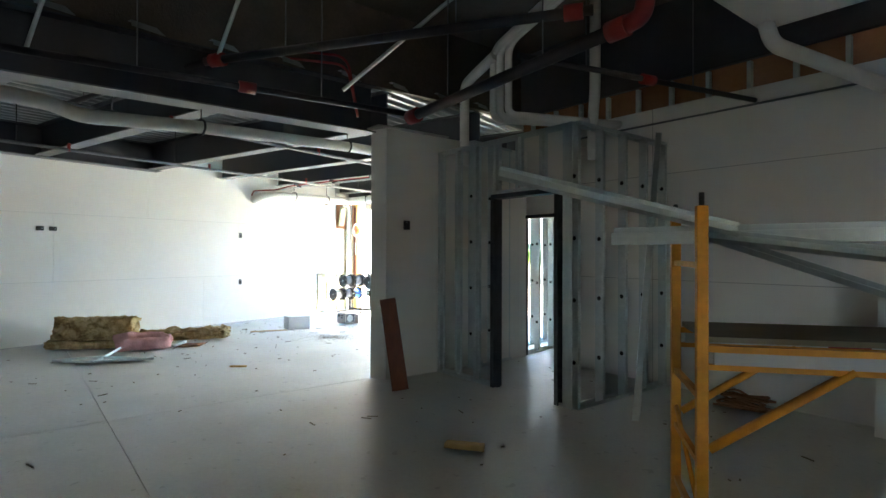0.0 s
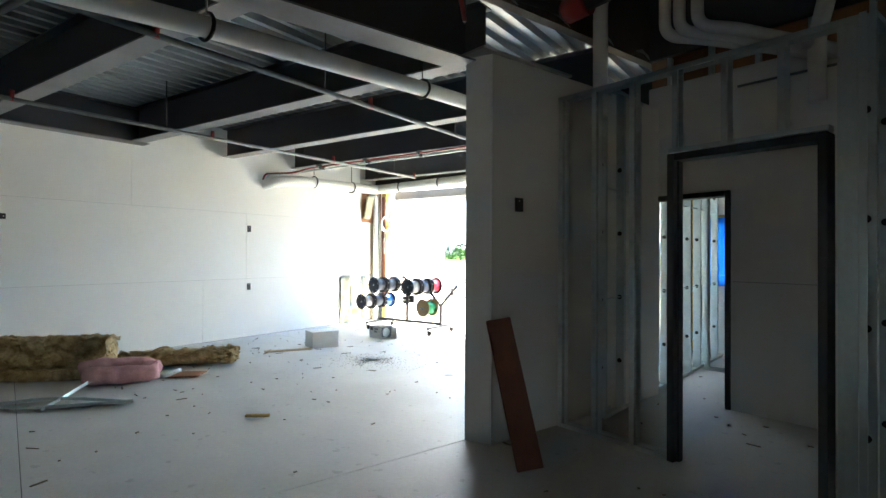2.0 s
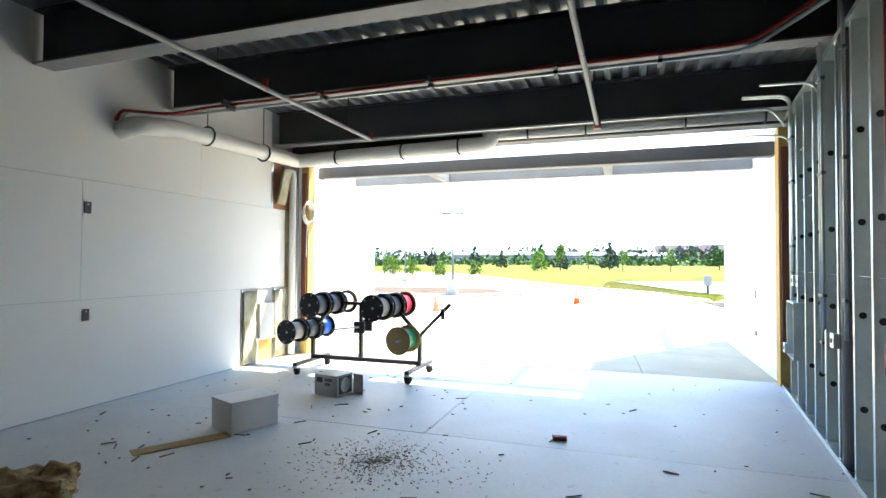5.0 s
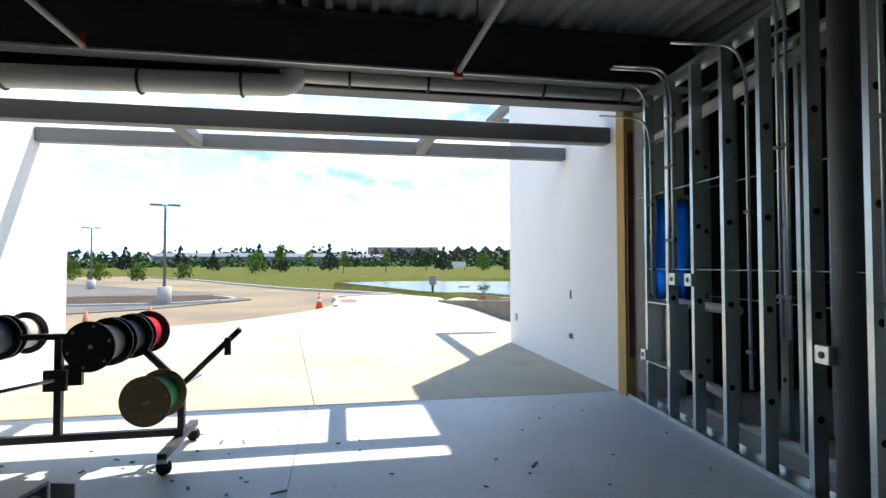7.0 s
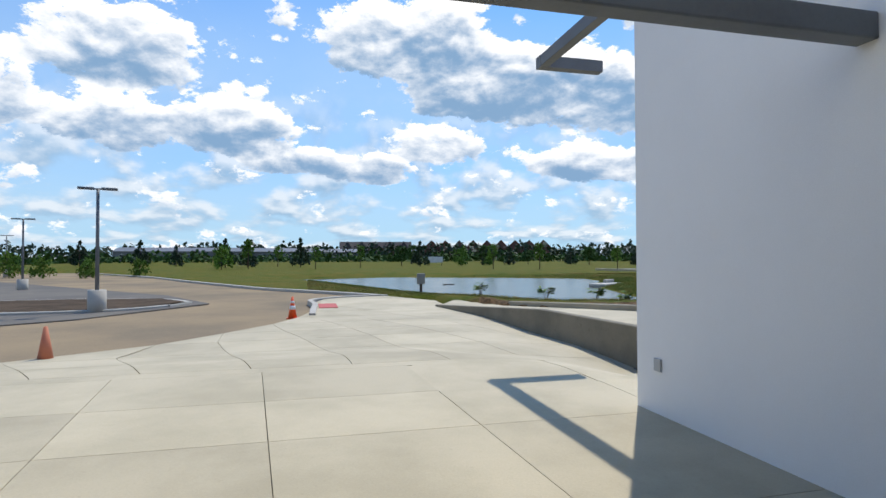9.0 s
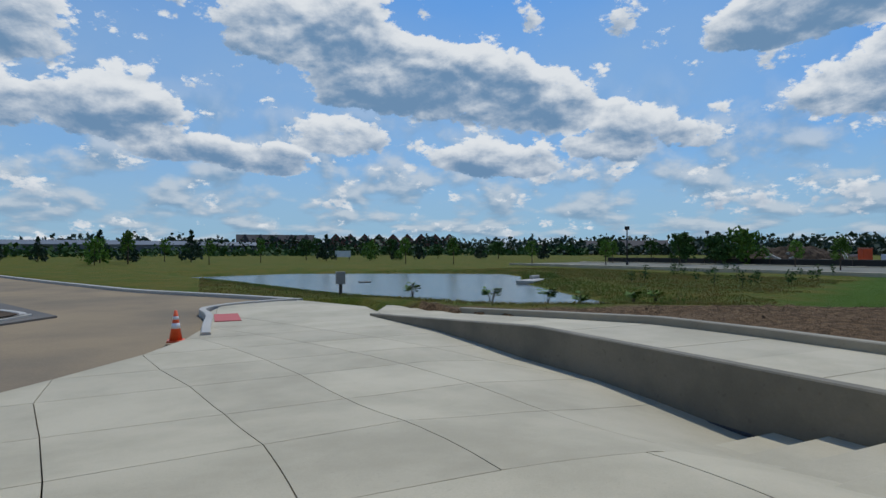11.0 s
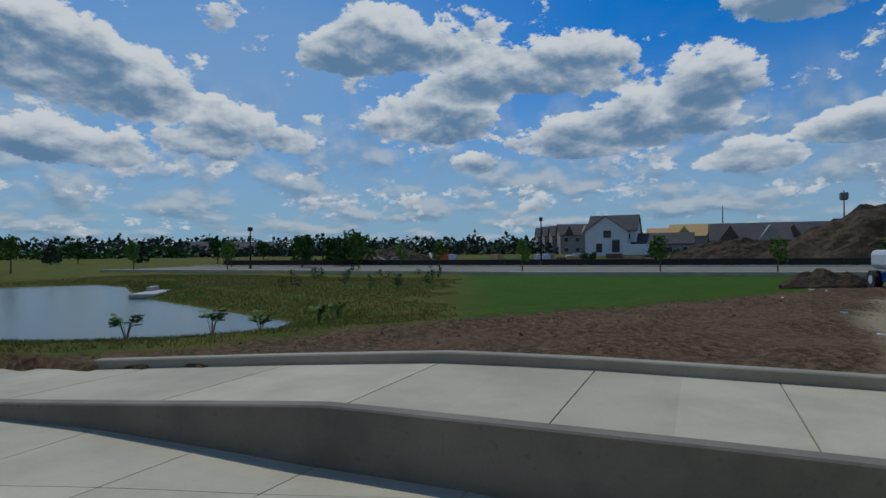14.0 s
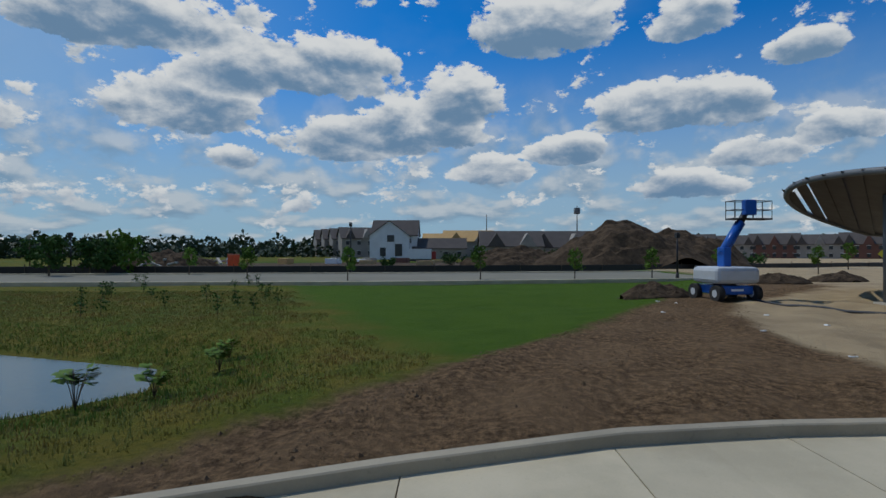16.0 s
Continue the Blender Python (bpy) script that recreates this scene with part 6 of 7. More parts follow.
for key, places in spots.items():
    for i, (x, y, s) in enumerate(places):
        src = trees[key][i % len(trees[key])]
        m = pose(x, y, ground_z(x, y) - 0.05, 0, 0, rng.uniform(0, 360)) @ Matrix.Diagonal((s, s, s * rng.uniform(0.9, 1.1), 1))
        if i < len(trees[key]):
            src.matrix_world = m
        else:
            copy_thing(src, m)


def wood_belt(name, label, dist, az0, az1, count, h0, h1, size, mat, seed):
    """A far belt of woodland made of many small clumps with an uneven top."""
    rng = random.Random(seed)
    verts, faces = [], []
    for k in range(count):
        az = radians(rng.uniform(az0, az1))
        d = dist * rng.uniform(0.92, 1.12)
        top = h0 + (h1 - h0) * max(0.05, 0.5 + 0.75 * noise.noise((math.degrees(az) * 0.55, seed, 0)) + 0.35 * noise.noise((math.degrees(az) * 2.3, seed, 4)))
        z = top * (1 - rng.random() ** 2) ** 0.5 * rng.uniform(0.02, 1.0)
        c = Vector((5 + math.sin(az) * d, 10 + math.cos(az) * d, ground_z(5 + math.sin(az) * d, 10 + math.cos(az) * d) + z))
        s = size * rng.uniform(0.5, 1.2)
        a = Vector((rng.gauss(0, 1), rng.gauss(0, 1), rng.gauss(0, 1))).normalized() * s
        b = a.orthogonal().normalized() * s * 0.7
        b.rotate(Matrix.Rotation(rng.uniform(0, 6.28), 3, a.normalized()))
        i = len(verts)
        verts += [c + a, c + b, c - a, c - b]
        faces.append((i, i + 1, i + 2, i + 3))
    me = bpy.data.meshes.new(name)
    me.from_pydata(verts, [], faces)
    me.materials.append(M[mat])
    return tagged(new(name, me), label, "woods", "", "stuff")


wood_belt("far_woods", "dark far belt of mixed woodland on the horizon", 330, -75, 130, 24000, 5.5, 12.5, 1.5, "leaf_dark", 3)
wood_belt("near_woods", "dark green thicket beyond the meadow", 200, 35, 92, 6000, 1.5, 6.5, 1.0, "leaf_dark", 8)
wood_belt("hill_woods", "low green hedge line beyond the meadow", 190, -70, 40, 6000, 1.0, 5.2, 0.9, "leaf", 11)


def meadow_tufts(name, label, count, seed, height, test, mat, x0, x1, y0, y1):
    rng = random.Random(seed)
    verts, faces = [], []
    n = 0
    while n < count:
        x, y = rng.uniform(x0, x1), rng.uniform(y0, y1)
        n += 1
        if not test(x, y):
            continue
        z = ground_z(x, y) - 0.02
        for b in range(4):
            h = height * rng.uniform(0.4, 1.3)
            a = rng.uniform(0, 6.28)
            lean = Vector((math.cos(a), math.sin(a), 0)) * h * rng.uniform(0.1, 0.6)
            w = Vector((-math.sin(a), math.cos(a), 0)) * 0.009 * rng.uniform(0.7, 2.0)
            p = Vector((x + rng.gauss(0, 0.05), y + rng.gauss(0, 0.05), z))
            i = len(verts)
            verts += [p - w, p + w, p + lean + Vector((0, 0, h))]
            faces.append((i, i + 1, i + 2))
    me = bpy.data.meshes.new(name)
    me.from_pydata(verts, [], faces)
    me.materials.append(M[mat])
    return tagged(new(name, me), label, "grass", "", "stuff")


def is_bank(x, y):
    g = pond_gap(x, y)
    if g < 0.05 or y < soil_edge(x) + 0.6 or x < far_curb(y) + 0.6:
        return False
    if y < 26 and x < curb_x(min(y, 23)) + 0.4:
        return False
    return y > 17.0 + (x - 22) * 0.43 + 3.5 * noise.noise((x * 0.25, y * 0.25, 6.0)) + 1.5 * noise.noise((x * 0.9, y * 0.9, 2.0))


def is_lawn(x, y):
    return y > soil_edge(x) + 0.2 and y < 17.6 + (x - 22) * 0.43 and pond_gap(x, y) > 0.3


meadow_tufts("meadow_grass", "tall dry meadow grass on the pond bank", 75000, 4, 0.115, is_bank, "grass_blade", 3, 44, 15, 62)
meadow_tufts("shore_grass", "fresh green grass along the pond shore", 26000, 6, 0.15, lambda x, y: is_bank(x, y) and pond_gap(x, y) < 3.2, "leaf_light", 3, 36, 18, 66)

# leafy young sumac plants on the shore
def sumac(x, y, h, seed):
    rng = random.Random(seed)
    ob = thing("sumac_plant", "leafy green sumac plant on the pond bank", "plant", "shore plants", pose(x, y, ground_z(x, y)))
    st, lf = B(), B()
    for k in range(9):
        a = rng.uniform(0, 6.28)
        tip = Vector((math.cos(a) * 0.3 * h, math.sin(a) * 0.3 * h, h * rng.uniform(0.65, 1.0)))
        tube(st, [(0, 0, 0), tip * 0.5 + Vector((0, 0, 0.1 * h)), tip], 0.012, 5, 0.006)
        for q in range(7):
            b = a + rng.uniform(-1.6, 1.6)
            d = Vector((math.cos(b), math.sin(b), rng.uniform(-0.2, 0.35)))
            base = tip * rng.uniform(0.75, 1.0)
            for s in range(5):
                c = base + d * 0.055 * h * (s + 1)
                side = Vector((-d.y, d.x, -0.3)) * 0.09 * h
                w = d * 0.024 * h
                for e in (-1, 1):
                    lf.faces.new([lf.verts.new(v) for v in (c - w, c + side * e * 0.5 - w * 1.2, c + side * e, c + side * e * 0.5 + w * 1.2, c + w)])
    part("stem", st, "bark", ob)
    part("foliage", lf, "leaf_light", ob)


for i, (x, y, h) in enumerate(((16.4, 22.2, 0.85), (14.3, 23.2, 0.8), (17.2, 21.0, 0.7), (12.2, 27.0, 0.8), (19.6, 20.6, 0.7), (21.2, 21.0, 0.6))):
    sumac(x, y, h, 40 + i)
# saplings dotted over the bank
for i in range(26):
    x, y = rng.uniform(28, 52), 0
    y = 17 + (x - 22) * 0.43 + rng.uniform(1, 12)
    if pond_gap(x, y) < 2:
        continue
    s = thing("sapling", "small leafy sapling on the meadow bank", "plant", "saplings", pose(x, y, ground_z(x, y)))
    h = rng.uniform(0.6, 1.1)
    part("stem", tube(B(), [(0, 0, 0), (0.03, 0, h)], 0.015, 5, 0.006), "bark", s)
    lf = B()
    for k in range(40):
        leaf_quad(lf, Vector((rng.gauss(0, 0.14), rng.gauss(0, 0.14), h * rng.uniform(0.25, 1.0))), 0.08, rng)
    part("foliage", lf, "leaf", s)

# clods on the soil
rng = random.Random(33)
cverts, cfaces = [], []
for k in range(9000):
    x = rng.uniform(11, 40)
    ed = soil_edge(x)
    y = ed - abs(rng.gauss(0, 4.0)) if rng.random() < 0.7 else rng.uniform(2, ed)
    if x < curb_x(min(max(y, 4), 23)) + 0.3 or y < sand_edge(x) - 0.4 or y < 1:
        continue
    s = rng.uniform(0.01, 0.034) * (1.0 if rng.random() < 0.95 else 1.9)
    z = ground_z(x, y)
    i = len(cverts)
    q = rng.uniform(0, 6.28)
    for a, r, h in ((q, 1, 0), (q + 1.6, 1.1, 0), (q + 3.1, 0.9, 0), (q + 4.7, 1, 0), (q, 0.2, 0.9)):
        cverts.append((x + math.cos(a) * s * r, y + math.sin(a) * s * r, z - 0.01 + s * h))
    cfaces += [(i, i + 1, i + 4), (i + 1, i + 2, i + 4), (i + 2, i + 3, i + 4), (i + 3, i, i + 4)]
cme = bpy.data.meshes.new("soil_clods")
cme.from_pydata(cverts, [], cfaces)
cme.materials.append(M["clod"])
tagged(new("soil_clods", cme), "loose dark clods of tilled soil", "soil clods", "", "stuff")

# ---- road beyond the lawn ----
bm = B()
near_e = [(46.5, 75), (49.4, 51.6), (51.3, 19.2), (56.8, -7.1), (66, -35), (78, -70)]
far_e = [(62, 78), (64.2, 64), (68.9, 21), (73, -5), (82.1, -33.6), (94, -70)]
for i in range(len(near_e) - 1):
    bm.faces.new([bm.verts.new((*p, -0.14)) for p in (near_e[i], far_e[i], far_e[i + 1], near_e[i + 1])])
setting("road_far", bm, "road_pale", "pale concrete road beyond the lawn", "road")
sweep_wall("kerb_road", "pale concrete kerb along the road", [(x - 0.3, y, -0.5, -0.06) for x, y in near_e][::-1], 0.5, "concrete", "kerb")
sweep_wall("kerb_road_far", "pale concrete kerb along the road", [(x, y, -0.5, 0.0) for x, y in far_e][::-1], 0.5, "concrete", "kerb")
fence = thing("silt_fence", "low black silt fence along the building site", "fence")
line = [(x + 6, y) for x, y in far_e][::-1]
sweep_wall("fabric", "black fabric strip", [(x, y, -0.3, 0.65) for x, y in line], 0.05, "black", parent=fence)
for k in range(24):
    s = k / 23 * (len(line) - 1)
    i = min(int(s), len(line) - 2)
    x, y = (line[i][0] + (line[i + 1][0] - line[i][0]) * (s - i), line[i][1] + (line[i + 1][1] - line[i][1]) * (s - i))
    part("stake", boxed(x - 0.12, x - 0.06, y - 0.03, y + 0.03, -0.3, 0.9), "bark", fence)


def heap(name, label, x, y, rx, ry, h, seed, mat="soil", rot=0):
    bm = B()
    n = 44
    grid = [[None] * n for _ in range(n)]
    for j in range(n):
        for i in range(n):
            u, v = 2 * i / (n - 1) - 1, 2 * j / (n - 1) - 1
            d = math.sqrt(u * u + v * v)
            p = Vector((u * 2.1 + seed, v * 2.1, seed))
            f = max(0.0, 1 - d ** 1.7 + 0.35 * noise.noise(p))
            z = h * f ** 0.8 * (1 + 0.25 * noise.noise(p * 2)) + (0.10 * h * noise.noise(p * 5) + 0.06 * h * noise.noise(p * 11)) * min(1, f * 3)
            grid[j][i] = bm.verts.new((u * rx * 1.1, v * ry * 1.1, z - (0.15 if f <= 0 else 0)))
    for j in range(n - 1):
        for i in range(n - 1):
            bm.faces.new((grid[j][i], grid[j][i + 1], grid[j + 1][i + 1], grid[j + 1][i]))
    ob = part(name, bm, mat)
    ob.matrix_world = pose(x, y, ground_z(x, y), 0, 0, rot)
    return tagged(ob, label, "soil heap", "soil heaps")


heap("soil_mound", "tall dark mound of excavated soil", 92, -16, 9, 16, 6.4, 2.0)
heap("soil_mound", "low dark mound of excavated soil", 96, 3, 5, 9, 3.2, 5.0)
heap("soil_mound", "low mound of dark soil with rubble", 84, 56, 5, 7, 2.6, 3.0)
heap("soil_mound", "low mound of dark soil with rubble", 92, 66, 5, 8, 2.2, 6.0)
heap("soil_mound", "small heap of dark soil by the sand", 48, -11.3, 1.2, 2.1, 0.75, 4.0)
heap("soil_mound", "small heap of dark soil by the sand", 50, -17.3, 1.2, 2.1, 0.7, 7.0)
heap("soil_mound", "small heap of dark soil behind the lift", 35.5, 3.0, 1.0, 1.8, 0.75, 8.0)
for i in range(12):
    x, y = 80 + rng.uniform(-2, 6), 47 + rng.uniform(-1, 14)
    d = thing("rubble_piece", "pale broken concrete pipe on the soil mound", "rubble", "rubble")
    part("piece", boxed(-1.0, 1.0, -0.2, 0.2, 0, 0.3, pose(x, y, 0.25 + rng.uniform(0, 0.9), rng.uniform(-15, 15), rng.uniform(-25, 25), rng.uniform(0, 180)), bevel=0.05), "curb", d)
pp = thing("portable_toilet", "orange-red portable toilet beside the road", "portable toilet", at=pose(83, 45.8, -0.2, 0, 0, 60))
part("cabin", boxed(-0.58, 0.58, -0.58, 0.58, 0.05, 2.15, bevel=0.05), "orange", pp)
part("roof", boxed(-0.6, 0.6, -0.6, 0.6, 2.15, 2.3, bevel=0.06), "rust_cone", pp)
part("door", boxed(-0.4, 0.4, -0.6, -0.575, 0.15, 2.0), "rust_cone", pp)


# ---- far houses ----
def house(name, label, x, y, rot, w, d, eaves, ridge, wall_mat, roof_mat, win=(3, 2), gables=0, group="far houses"):
    """A gabled house with its long side along local x."""
    ob = thing(name, label, "house", group, pose(x, y, ground_z(x, y) - 0.3, 0, 0, rot))
    bm = B()
    box(bm, -w / 2, w / 2, -d / 2, d / 2, 0, eaves)
    for s in (-1, 1):
        f = [bm.verts.new((s * w / 2, -d / 2, eaves)), bm.verts.new((s * w / 2, d / 2, eaves)), bm.verts.new((s * w / 2, 0, ridge))]
        bm.faces.new(f)
    part("wall", bm, wall_mat, ob)
    bm = B()
    o = 0.4
    for s in (-1, 1):
        t = 0.2
        k = (ridge - eaves) / (d / 2)
        a = [(-w / 2 - o, s * (d / 2 + o), eaves - k * o), (w / 2 + o, s * (d / 2 + o), eaves - k * o), (w / 2 + o, 0, ridge), (-w / 2 - o, 0, ridge)]
        lo = [bm.verts.new(p) for p in a]
        hi = [bm.verts.new((p[0], p[1], p[2] + t)) for p in a]
        bm.faces.new(hi)
        bm.faces.new(lo[::-1])
        for i in range(4):
            bm.faces.new((lo[i], lo[(i + 1) % 4], hi[(i + 1) % 4], hi[i]))
    part("roof", bm, roof_mat, ob)
    for g in range(gables):
        gx = -w / 2 + w * (g + 0.5) / gables
        gw, top = w / gables * 0.6, eaves + (ridge - eaves) * (1.15 if "brick" in name else 0.85)
        bm = B()
        pts = [(gx - gw / 2, eaves - 0.2), (gx + gw / 2, eaves - 0.2), (gx, top)]
        fr = [bm.verts.new((px, -d / 2 - 0.6, pz)) for px, pz in pts]
        bk = [bm.verts.new((px, 0, pz)) for px, pz in pts]
        bm.faces.new(fr)
        bm.faces.new((fr[0], fr[2], bk[2], bk[0]))
        bm.faces.new((fr[2], fr[1], bk[1], bk[2]))
        part("gable", bm, wall_mat if g % 2 else roof_mat, ob)
    nx_, nz_ = win
    for i in range(nx_):
        for j in range(nz_):
            cx = -w / 2 + w * (i + 0.5) / nx_
            cz = eaves * (j + 0.55) / nz_
            p = part("window", boxed(cx - 0.55, cx + 0.55, -d / 2 - 0.05, -d / 2 + 0.02, cz - 0.7, cz + 0.6), "window_dark", ob)
            part("frame", boxed(cx - 0.65, cx + 0.65, -d / 2 - 0.06, -d / 2 - 0.04, cz + 0.6, cz + 0.72), "white", p)
    return ob


# the house wrapped in white and its neighbours
hx, hy = 166, 30.5
house("wrapped_house", "white house-wrapped building under construction with brown roof", hx, hy, -90, 13, 12, 7.2, 11.6, "house_wrap", "roof", (3, 2))
ob = house("wrapped_gable", "white house-wrapped gable wing under construction", hx - 7, hy + 1.0, 0, 6, 11, 7.0, 11.0, "house_wrap", "roof", (0, 0))
for yy, zz, w_, h_ in ((-2.6, 1.2, 2.0, 3.4), (1.8, 1.2, 1.6, 2.4), (-0.4, 5.2, 2.0, 1.9)):
    part("window", boxed(-3.06, -2.98, yy - w_ / 2, yy + w_ / 2, zz, zz + h_), "window_dark", ob)
house("garage_wing", "low sided wing with brown roof under construction", hx - 2, hy - 13, -90, 15, 9, 3.4, 6.2, "siding", "roof", (4, 1))
house("framed_house", "house with raw sheathing roof under construction", hx + 18, hy - 22, -90, 16, 12, 5.5, 9.0, "siding", "osb", (4, 1), 2)
house("framed_house", "house with raw sheathing roof under construction", hx + 25, hy - 12, -90, 10, 12, 5.0, 8.2, "siding", "osb", (2, 1))
for i, (dy, w_, r_) in enumerate(((-33, 17, 8.2), (-47, 18, 8.6), (-60, 16, 7.6))):
    house("brown_house", "brown shingled house with low gables", hx - 6 + 5 * i, hy + dy, -90, w_, 13, 4.0, r_, "siding", "roof", (4, 1), 2)
for i in range(4):
    house("row_house", "brown gabled row house under construction", hx + 22 + i * 9, hy + 16 + 5.0 * i, -70, 11, 12, 6.6, 10.2, "siding", "roof", (3, 2), 2)
for i in range(7):
    a = radians(113 + 3.4 * i)
    d = 235
    house("estate_house", "grey and brick gabled estate house with brown roof", 5 + math.sin(a) * d, 10 + math.cos(a) * d, -(113 + 3.4 * i) + 0, 16, 12, 5.4, 9.4 - 0.6 * (i % 2), "siding" if i % 2 else "brick_far", "roof", (5, 2), 3)
for i in range(15):
    az = 3.5 + 1.52 * i
    a, d = radians(az), 345
    if i == 5:
        continue
    house("brick_row_house", "dark brick row house with gabled brown roof", 5 + math.sin(a) * d, 10 + math.cos(a) * d, -az + (90 if i > 5 else 0), 9.3, 9.3, 7.6, 11.4 + (0.9 if i > 5 else 0), "brick_far", "roof", (3, 2), 1 if i < 5 else 0)
house("long_barn", "long low grey barn beyond the meadow", 175, 190, -40, 34, 12, 3.6, 6.0, "siding", "roof", (6, 1))
for i, (x, y, w_) in enumerate(((-60, 300, 60), (-25, 310, 40), (10, 330, 40))):
    house("pale_hall", "long pale grey hall on the horizon", x, y, 0, w_, 20, 4.5, 6.5, "steel_grey", "steel_grey", (8, 1))
for nm, x, y, h in (("mast", 190, 2, 15), ("mast", 178, -26, 17)):
    ob = thing("radio_mast", "thin dark antenna mast behind the houses", "mast", "masts", pose(x, y, 0))
    part("pole", tube(B(), [(0, 0, 0), (0, 0, h)], 0.25, 8, 0.12), "steel_dark", ob)
    if y < 0:
        part("antenna", boxed(-0.9, 0.9, -0.9, 0.9, h - 2.6, h - 0.6, bevel=0.3), "steel_grey", ob)
for i in range(16):
    x, y = 118 + rng.uniform(-12, 18), rng.uniform(2, 62)
    st = thing("site_stack", "stack of building material on the site", "material stack", "site stacks", pose(x, y, ground_z(x, y), 0, 0, rng.uniform(0, 90)))
    part("bundle", boxed(-1.6, 1.6, -0.8, 0.8, 0, rng.uniform(0.5, 1.3), bevel=0.05), rng.choice(("osb", "brick_far", "siding", "tan", "house_wrap")), st)
    part("pallet", boxed(-1.7, 1.7, -0.9, 0.9, -0.2, 0.02), "bark", st)
trailer = thing("site_trailer", "white site trailer with a red end panel", "trailer", at=pose(139, 22, ground_z(139, 22), 0, 0, -88))
part("body", boxed(-2.9, 2.9, -1.1, 1.1, 0.5, 3.0, bevel=0.06), "house_wrap", trailer)
part("end_panel", boxed(2.9, 4.0, -1.0, 1.0, 0.4, 2.4, bevel=0.06), "red", trailer, "red end panel")
part("skirt", boxed(-2.8, 2.8, -1.0, 1.0, 0.0, 0.5), "steel_dark", trailer, "dark skirt")
warn = thing("warning_sign", "yellow diamond warning sign on a post by the road", "road sign", at=pose(62, -30.6, ground_z(62, -30.6), 0, 0, 62))
part("post", boxed(-0.04, 0.04, -0.03, 0.03, 0, 1.9), "steel_grey", warn)
part("plate", boxed(-0.42, 0.42, -0.05, -0.03, -0.42, 0.42, pose(0, 0, 2.2, 0, 45, 0)), "sign_yellow", warn, "yellow diamond plate")
bush_rng = random.Random(71)
for x, y, h in ((96, 14.5, 2.6), (99, 11.0, 2.2), (94, -1.0, 3.0), (97, -4.5, 3.2), (92, 24.5, 1.8), (88, -8.0, 2.4), (86, -12.0, 2.2), (92, -31.0, 2.4), (95, -36.0, 2.2)):
    bush = thing("bush", "dense dark green bush beside the building site", "bush", "site bushes", pose(x, y, ground_z(x, y)))
    st, lf = B(), B()
    for k in range(7):
        a = bush_rng.uniform(0, 6.28)
        tip = Vector((math.cos(a) * h * 0.55, math.sin(a) * h * 0.55, h * bush_rng.uniform(0.5, 0.9)))
        tube(st, [(0, 0, -0.1), tip * 0.5 + Vector((0, 0, 0.1)), tip], 0.04, 5, 0.015)
        for q in range(60):
            d = Vector((bush_rng.gauss(0, 1), bush_rng.gauss(0, 1), bush_rng.gauss(0, 0.8))).normalized() * h * 0.33 * bush_rng.uniform(0.3, 1.0)
            c = tip * bush_rng.uniform(0.55, 1.0) + d
            leaf_quad(lf, Vector((c.x, c.y, max(0.1, c.z))), 0.2 * bush_rng.uniform(0.7, 1.3), bush_rng)
    part("stem", st, "bark", bush)
    part("foliage", lf, "leaf", bush)
site_bm = B()
site_bm.faces.new([site_bm.verts.new((x, y, -0.05)) for x, y in ((80, 70), (150, 95), (160, 5), (150, -60), (95, -60), (80, -5))])
setting("site_ground", site_bm, "soil", "bare dark soil of the building site", "ground")

# ---- boom lift ----
lift = thing("boom_lift", "blue and white telescopic boom lift with a man basket", "boom lift", at=pose(33.2, 0.5, -0.02, 0, 0, 8) @ Matrix.Diagonal((0.93, 0.93, 0.93, 1)))
part("chassis", boxed(-1.1, 1.1, -0.95, 0.95, 0.38, 0.85, bevel=0.06), "lift_blue", lift)
for x in (-1.15, 1.15):
    for y in (-0.95, 0.95):
        w_ = part("wheel", disc(B(), (x * 0.85, y * 1.12, 0.44), (0, 1, 0), 0.44, 0.34, 24), "rubber", lift)
        part("rim", disc(B(), (x * 0.85, y * 1.12, 0.44), (0, 1, 0), 0.2, 0.36, 16), "lift_white", w_)
part("turntable", boxed(-1.25, 1.05, -1.25, 1.25, 0.95, 1.85, bevel=0.22), "lift_white", lift, "dirty white engine cover")
part("slew_ring", tube(B(), [(0, 0, 0.8), (0, 0, 1.0)], 0.6, 20), "black", lift)
part("riser", boxed(-0.3, 0.3, -0.22, 0.22, 1.8, 2.9, pose(0, 0.0, 0, 0, 0, 0), bevel=0.04), "lift_blue", lift)
part("boom", tube(B(), [(0, 0.15, 2.5), (0.3, -1.2, 4.3)], 0.26, 4), "lift_blue", lift)
part("inner_boom", tube(B(), [(0.25, -1.0, 4.0), (0.42, -1.6, 4.9)], 0.18, 4), "black", lift)
part("cylinder", tube(B(), [(0.3, -0.2, 2.4), (0.5, -1.1, 3.8)], 0.07, 10), "black", lift)
basket = part("basket_floor", boxed(0.1, 0.9, -3.0, -0.7, 4.45, 4.52), "black", lift)
for z in (4.52, 5.0, 5.5):
    for a in ((0.1, 0.13, -3.0, -0.7), (0.87, 0.9, -3.0, -0.7), (0.1, 0.9, -3.0, -2.97), (0.1, 0.9, -0.73, -0.7)):
        part("rail", boxed(a[0], a[1], a[2], a[3], z - 0.02, z + 0.02), "black", basket)
for y in (-2.98, -2.4, -1.85, -1.3, -0.72):
    for x in (0.115, 0.885):
        part("post", boxed(x - 0.015, x + 0.015, y - 0.015, y + 0.015, 4.5, 5.5), "black", basket)
part("control_box", boxed(-0.05, 0.3, -1.95, -1.25, 4.7, 5.55, bevel=0.05), "lift_blue", basket, "blue control console")
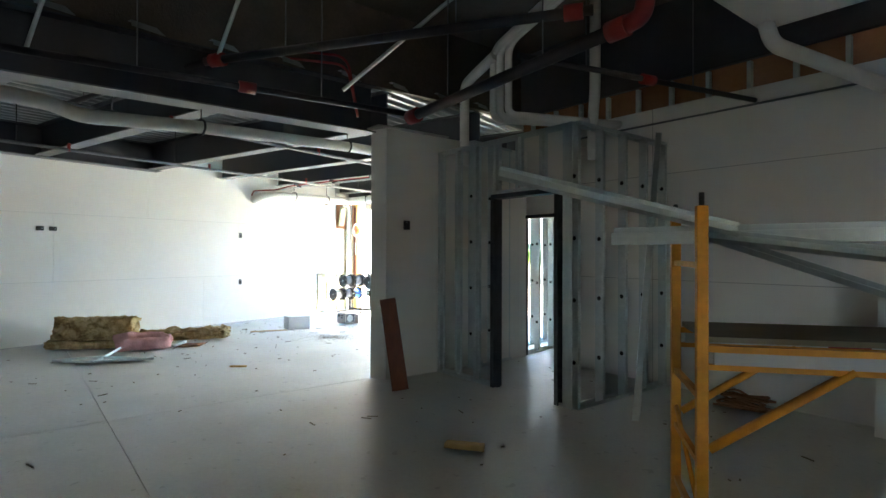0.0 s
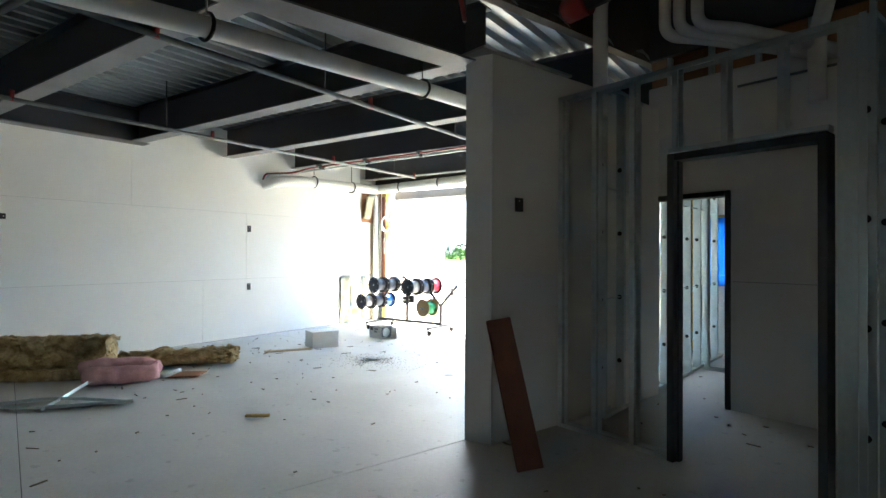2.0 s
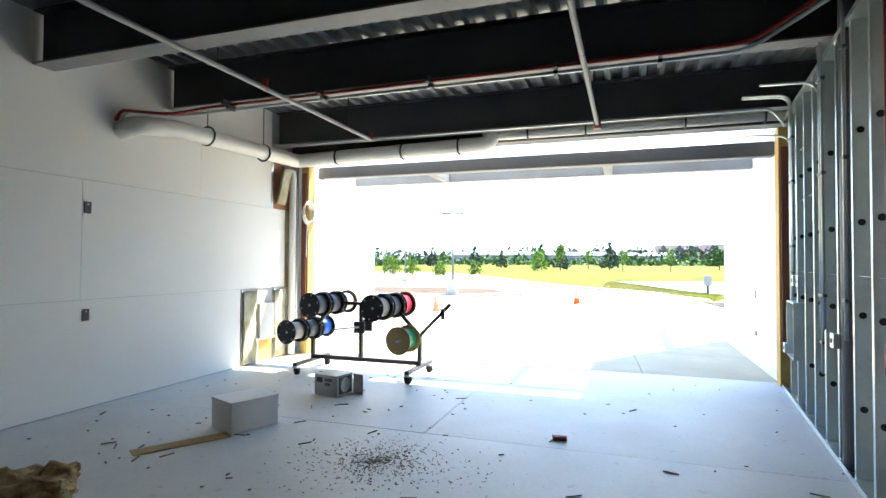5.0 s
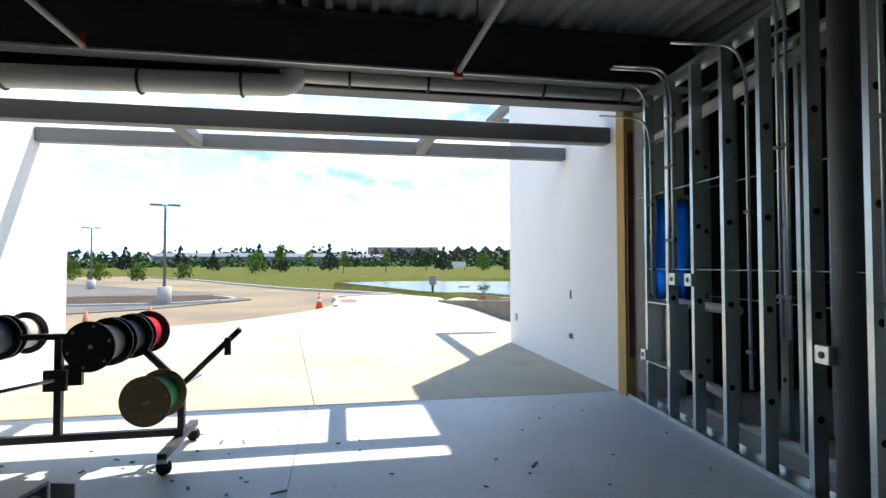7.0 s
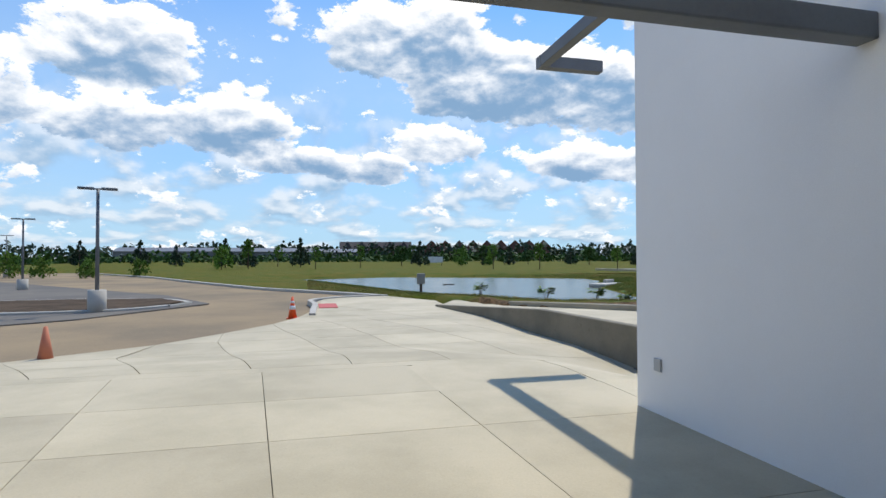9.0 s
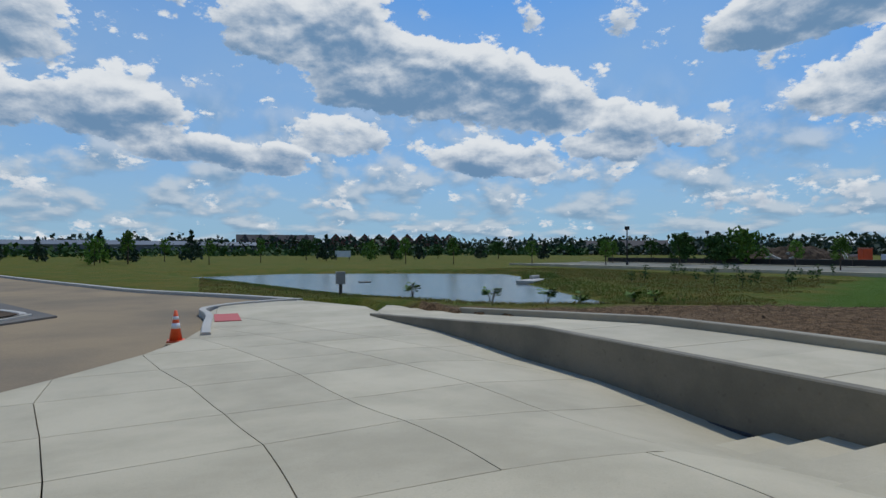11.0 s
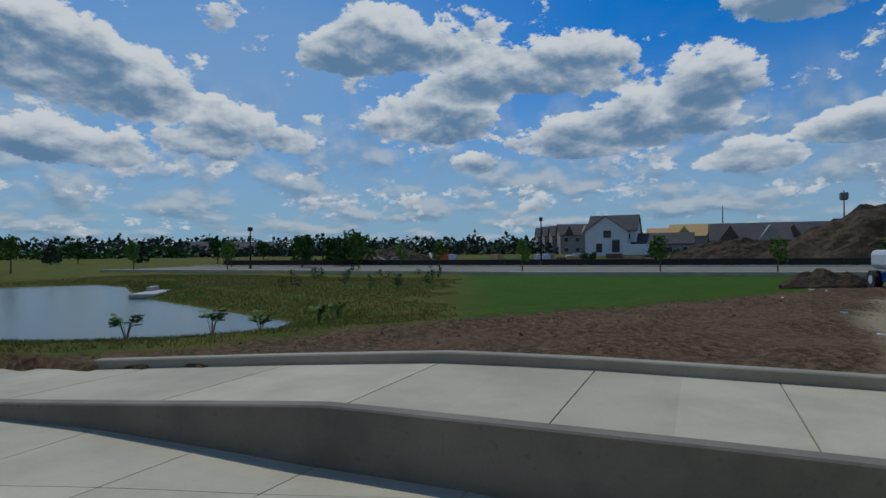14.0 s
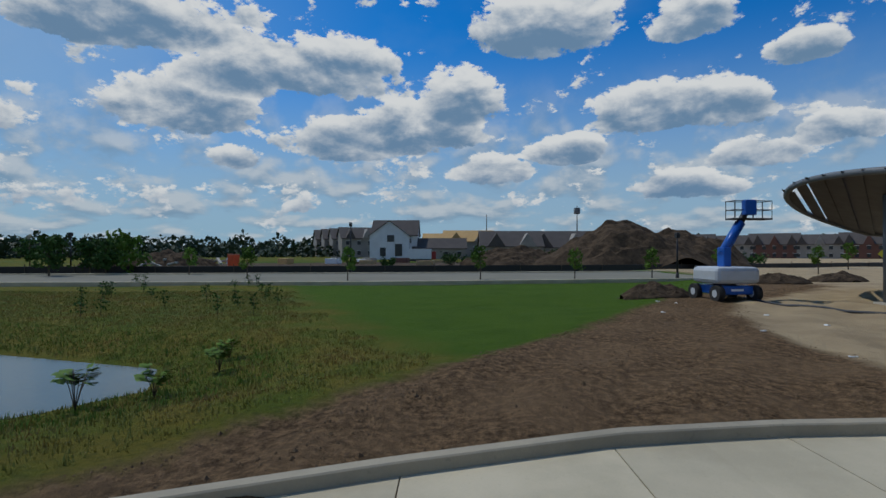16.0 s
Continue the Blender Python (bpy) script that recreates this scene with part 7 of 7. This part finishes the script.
part("decal", boxed(-1.115, -1.1, -0.35, 0.35, 0.56, 0.68), "white", lift, "pale lettering bar")

# ---- round canopy ----
def canopy_z(x, y):
    return max(3.6, 5.92 + 0.0255 * x + 0.248 * y)


can = thing("round_canopy", "large round dark steel canopy with louvres on a column", "canopy")
C0, CR = Vector((30.5, -14.4)), 11.4
bm = B()
ring = [C0 + Vector((math.cos(a), math.sin(a))) * CR for a in [2 * math.pi * k / 72 for k in range(72)]]
tube(bm, [(p.x, p.y, canopy_z(p.x, p.y)) for p in ring + ring[:1]], 0.16, 10)
part("rim", bm, "steel_grey", can, "grey tubular rim")
n_l = 30
for k in range(n_l):
    t = -CR + 2 * CR * (k + 0.5) / n_l
    half = math.sqrt(CR * CR - t * t) - 0.05
    a = C0 + Vector((0.635, 0.773)) * t
    d = Vector((0.773, -0.635)) * half
    bm = B()
    p, q = a - d, a + d
    w = Vector((0.635, 0.773)) * (0.3 if t > 9.6 else 0.39)
    lo = [bm.verts.new((v.x, v.y, canopy_z(v.x, v.y) + dz)) for v, dz in ((p - w, -0.03), (p + w, 0.03), (a + w, 0.03), (q + w, 0.03), (q - w, -0.03), (a - w, -0.03))]
    bm.faces.new(lo)
    ob = part("louvre", bm, "pipe_black", can)
    ob.modifiers.new("thick", "SOLIDIFY").thickness = 0.03
part("column", tube(B(), [(31.2, -6.2, -0.2), (31.2, -6.2, 5.15)], 0.2, 20), "steel_grey", can)
part("base_plate", boxed(30.8, 31.6, -6.6, -5.8, -0.1, 0.05), "curb", can)
part("column", tube(B(), [(30, -20, -0.2), (30, -20, 3.4)], 0.22, 20), "steel_grey", can)
# thin dark arc that follows the sand surface
ed = thing("edging_ring", "thin dark curved strip along the sand", "edging")
part("strip", tube(B(), [(33.5 + 9.5 * math.cos(a), -7.5 + 7.0 * math.sin(a), ground_z(33.5 + 9.5 * math.cos(a), -7.5 + 7.0 * math.sin(a)) + 0.03) for a in [1.6 + 0.1 * k for k in range(24)]], 0.06, 6), "steel_dark", ed)
for i in range(14):
    x = rng.uniform(14, 42)
    y = rng.uniform(2, soil_edge(x))
    t = thing("litter_scrap", "small pale scrap lying on the soil", "litter", "litter")
    rough_box("scrap", t, "white", (0.16, 0.1, 0.03), pose(x, y, ground_z(x, y) + 0.01, 0, 0, rng.uniform(0, 180)), float(i), 0.02, 2)
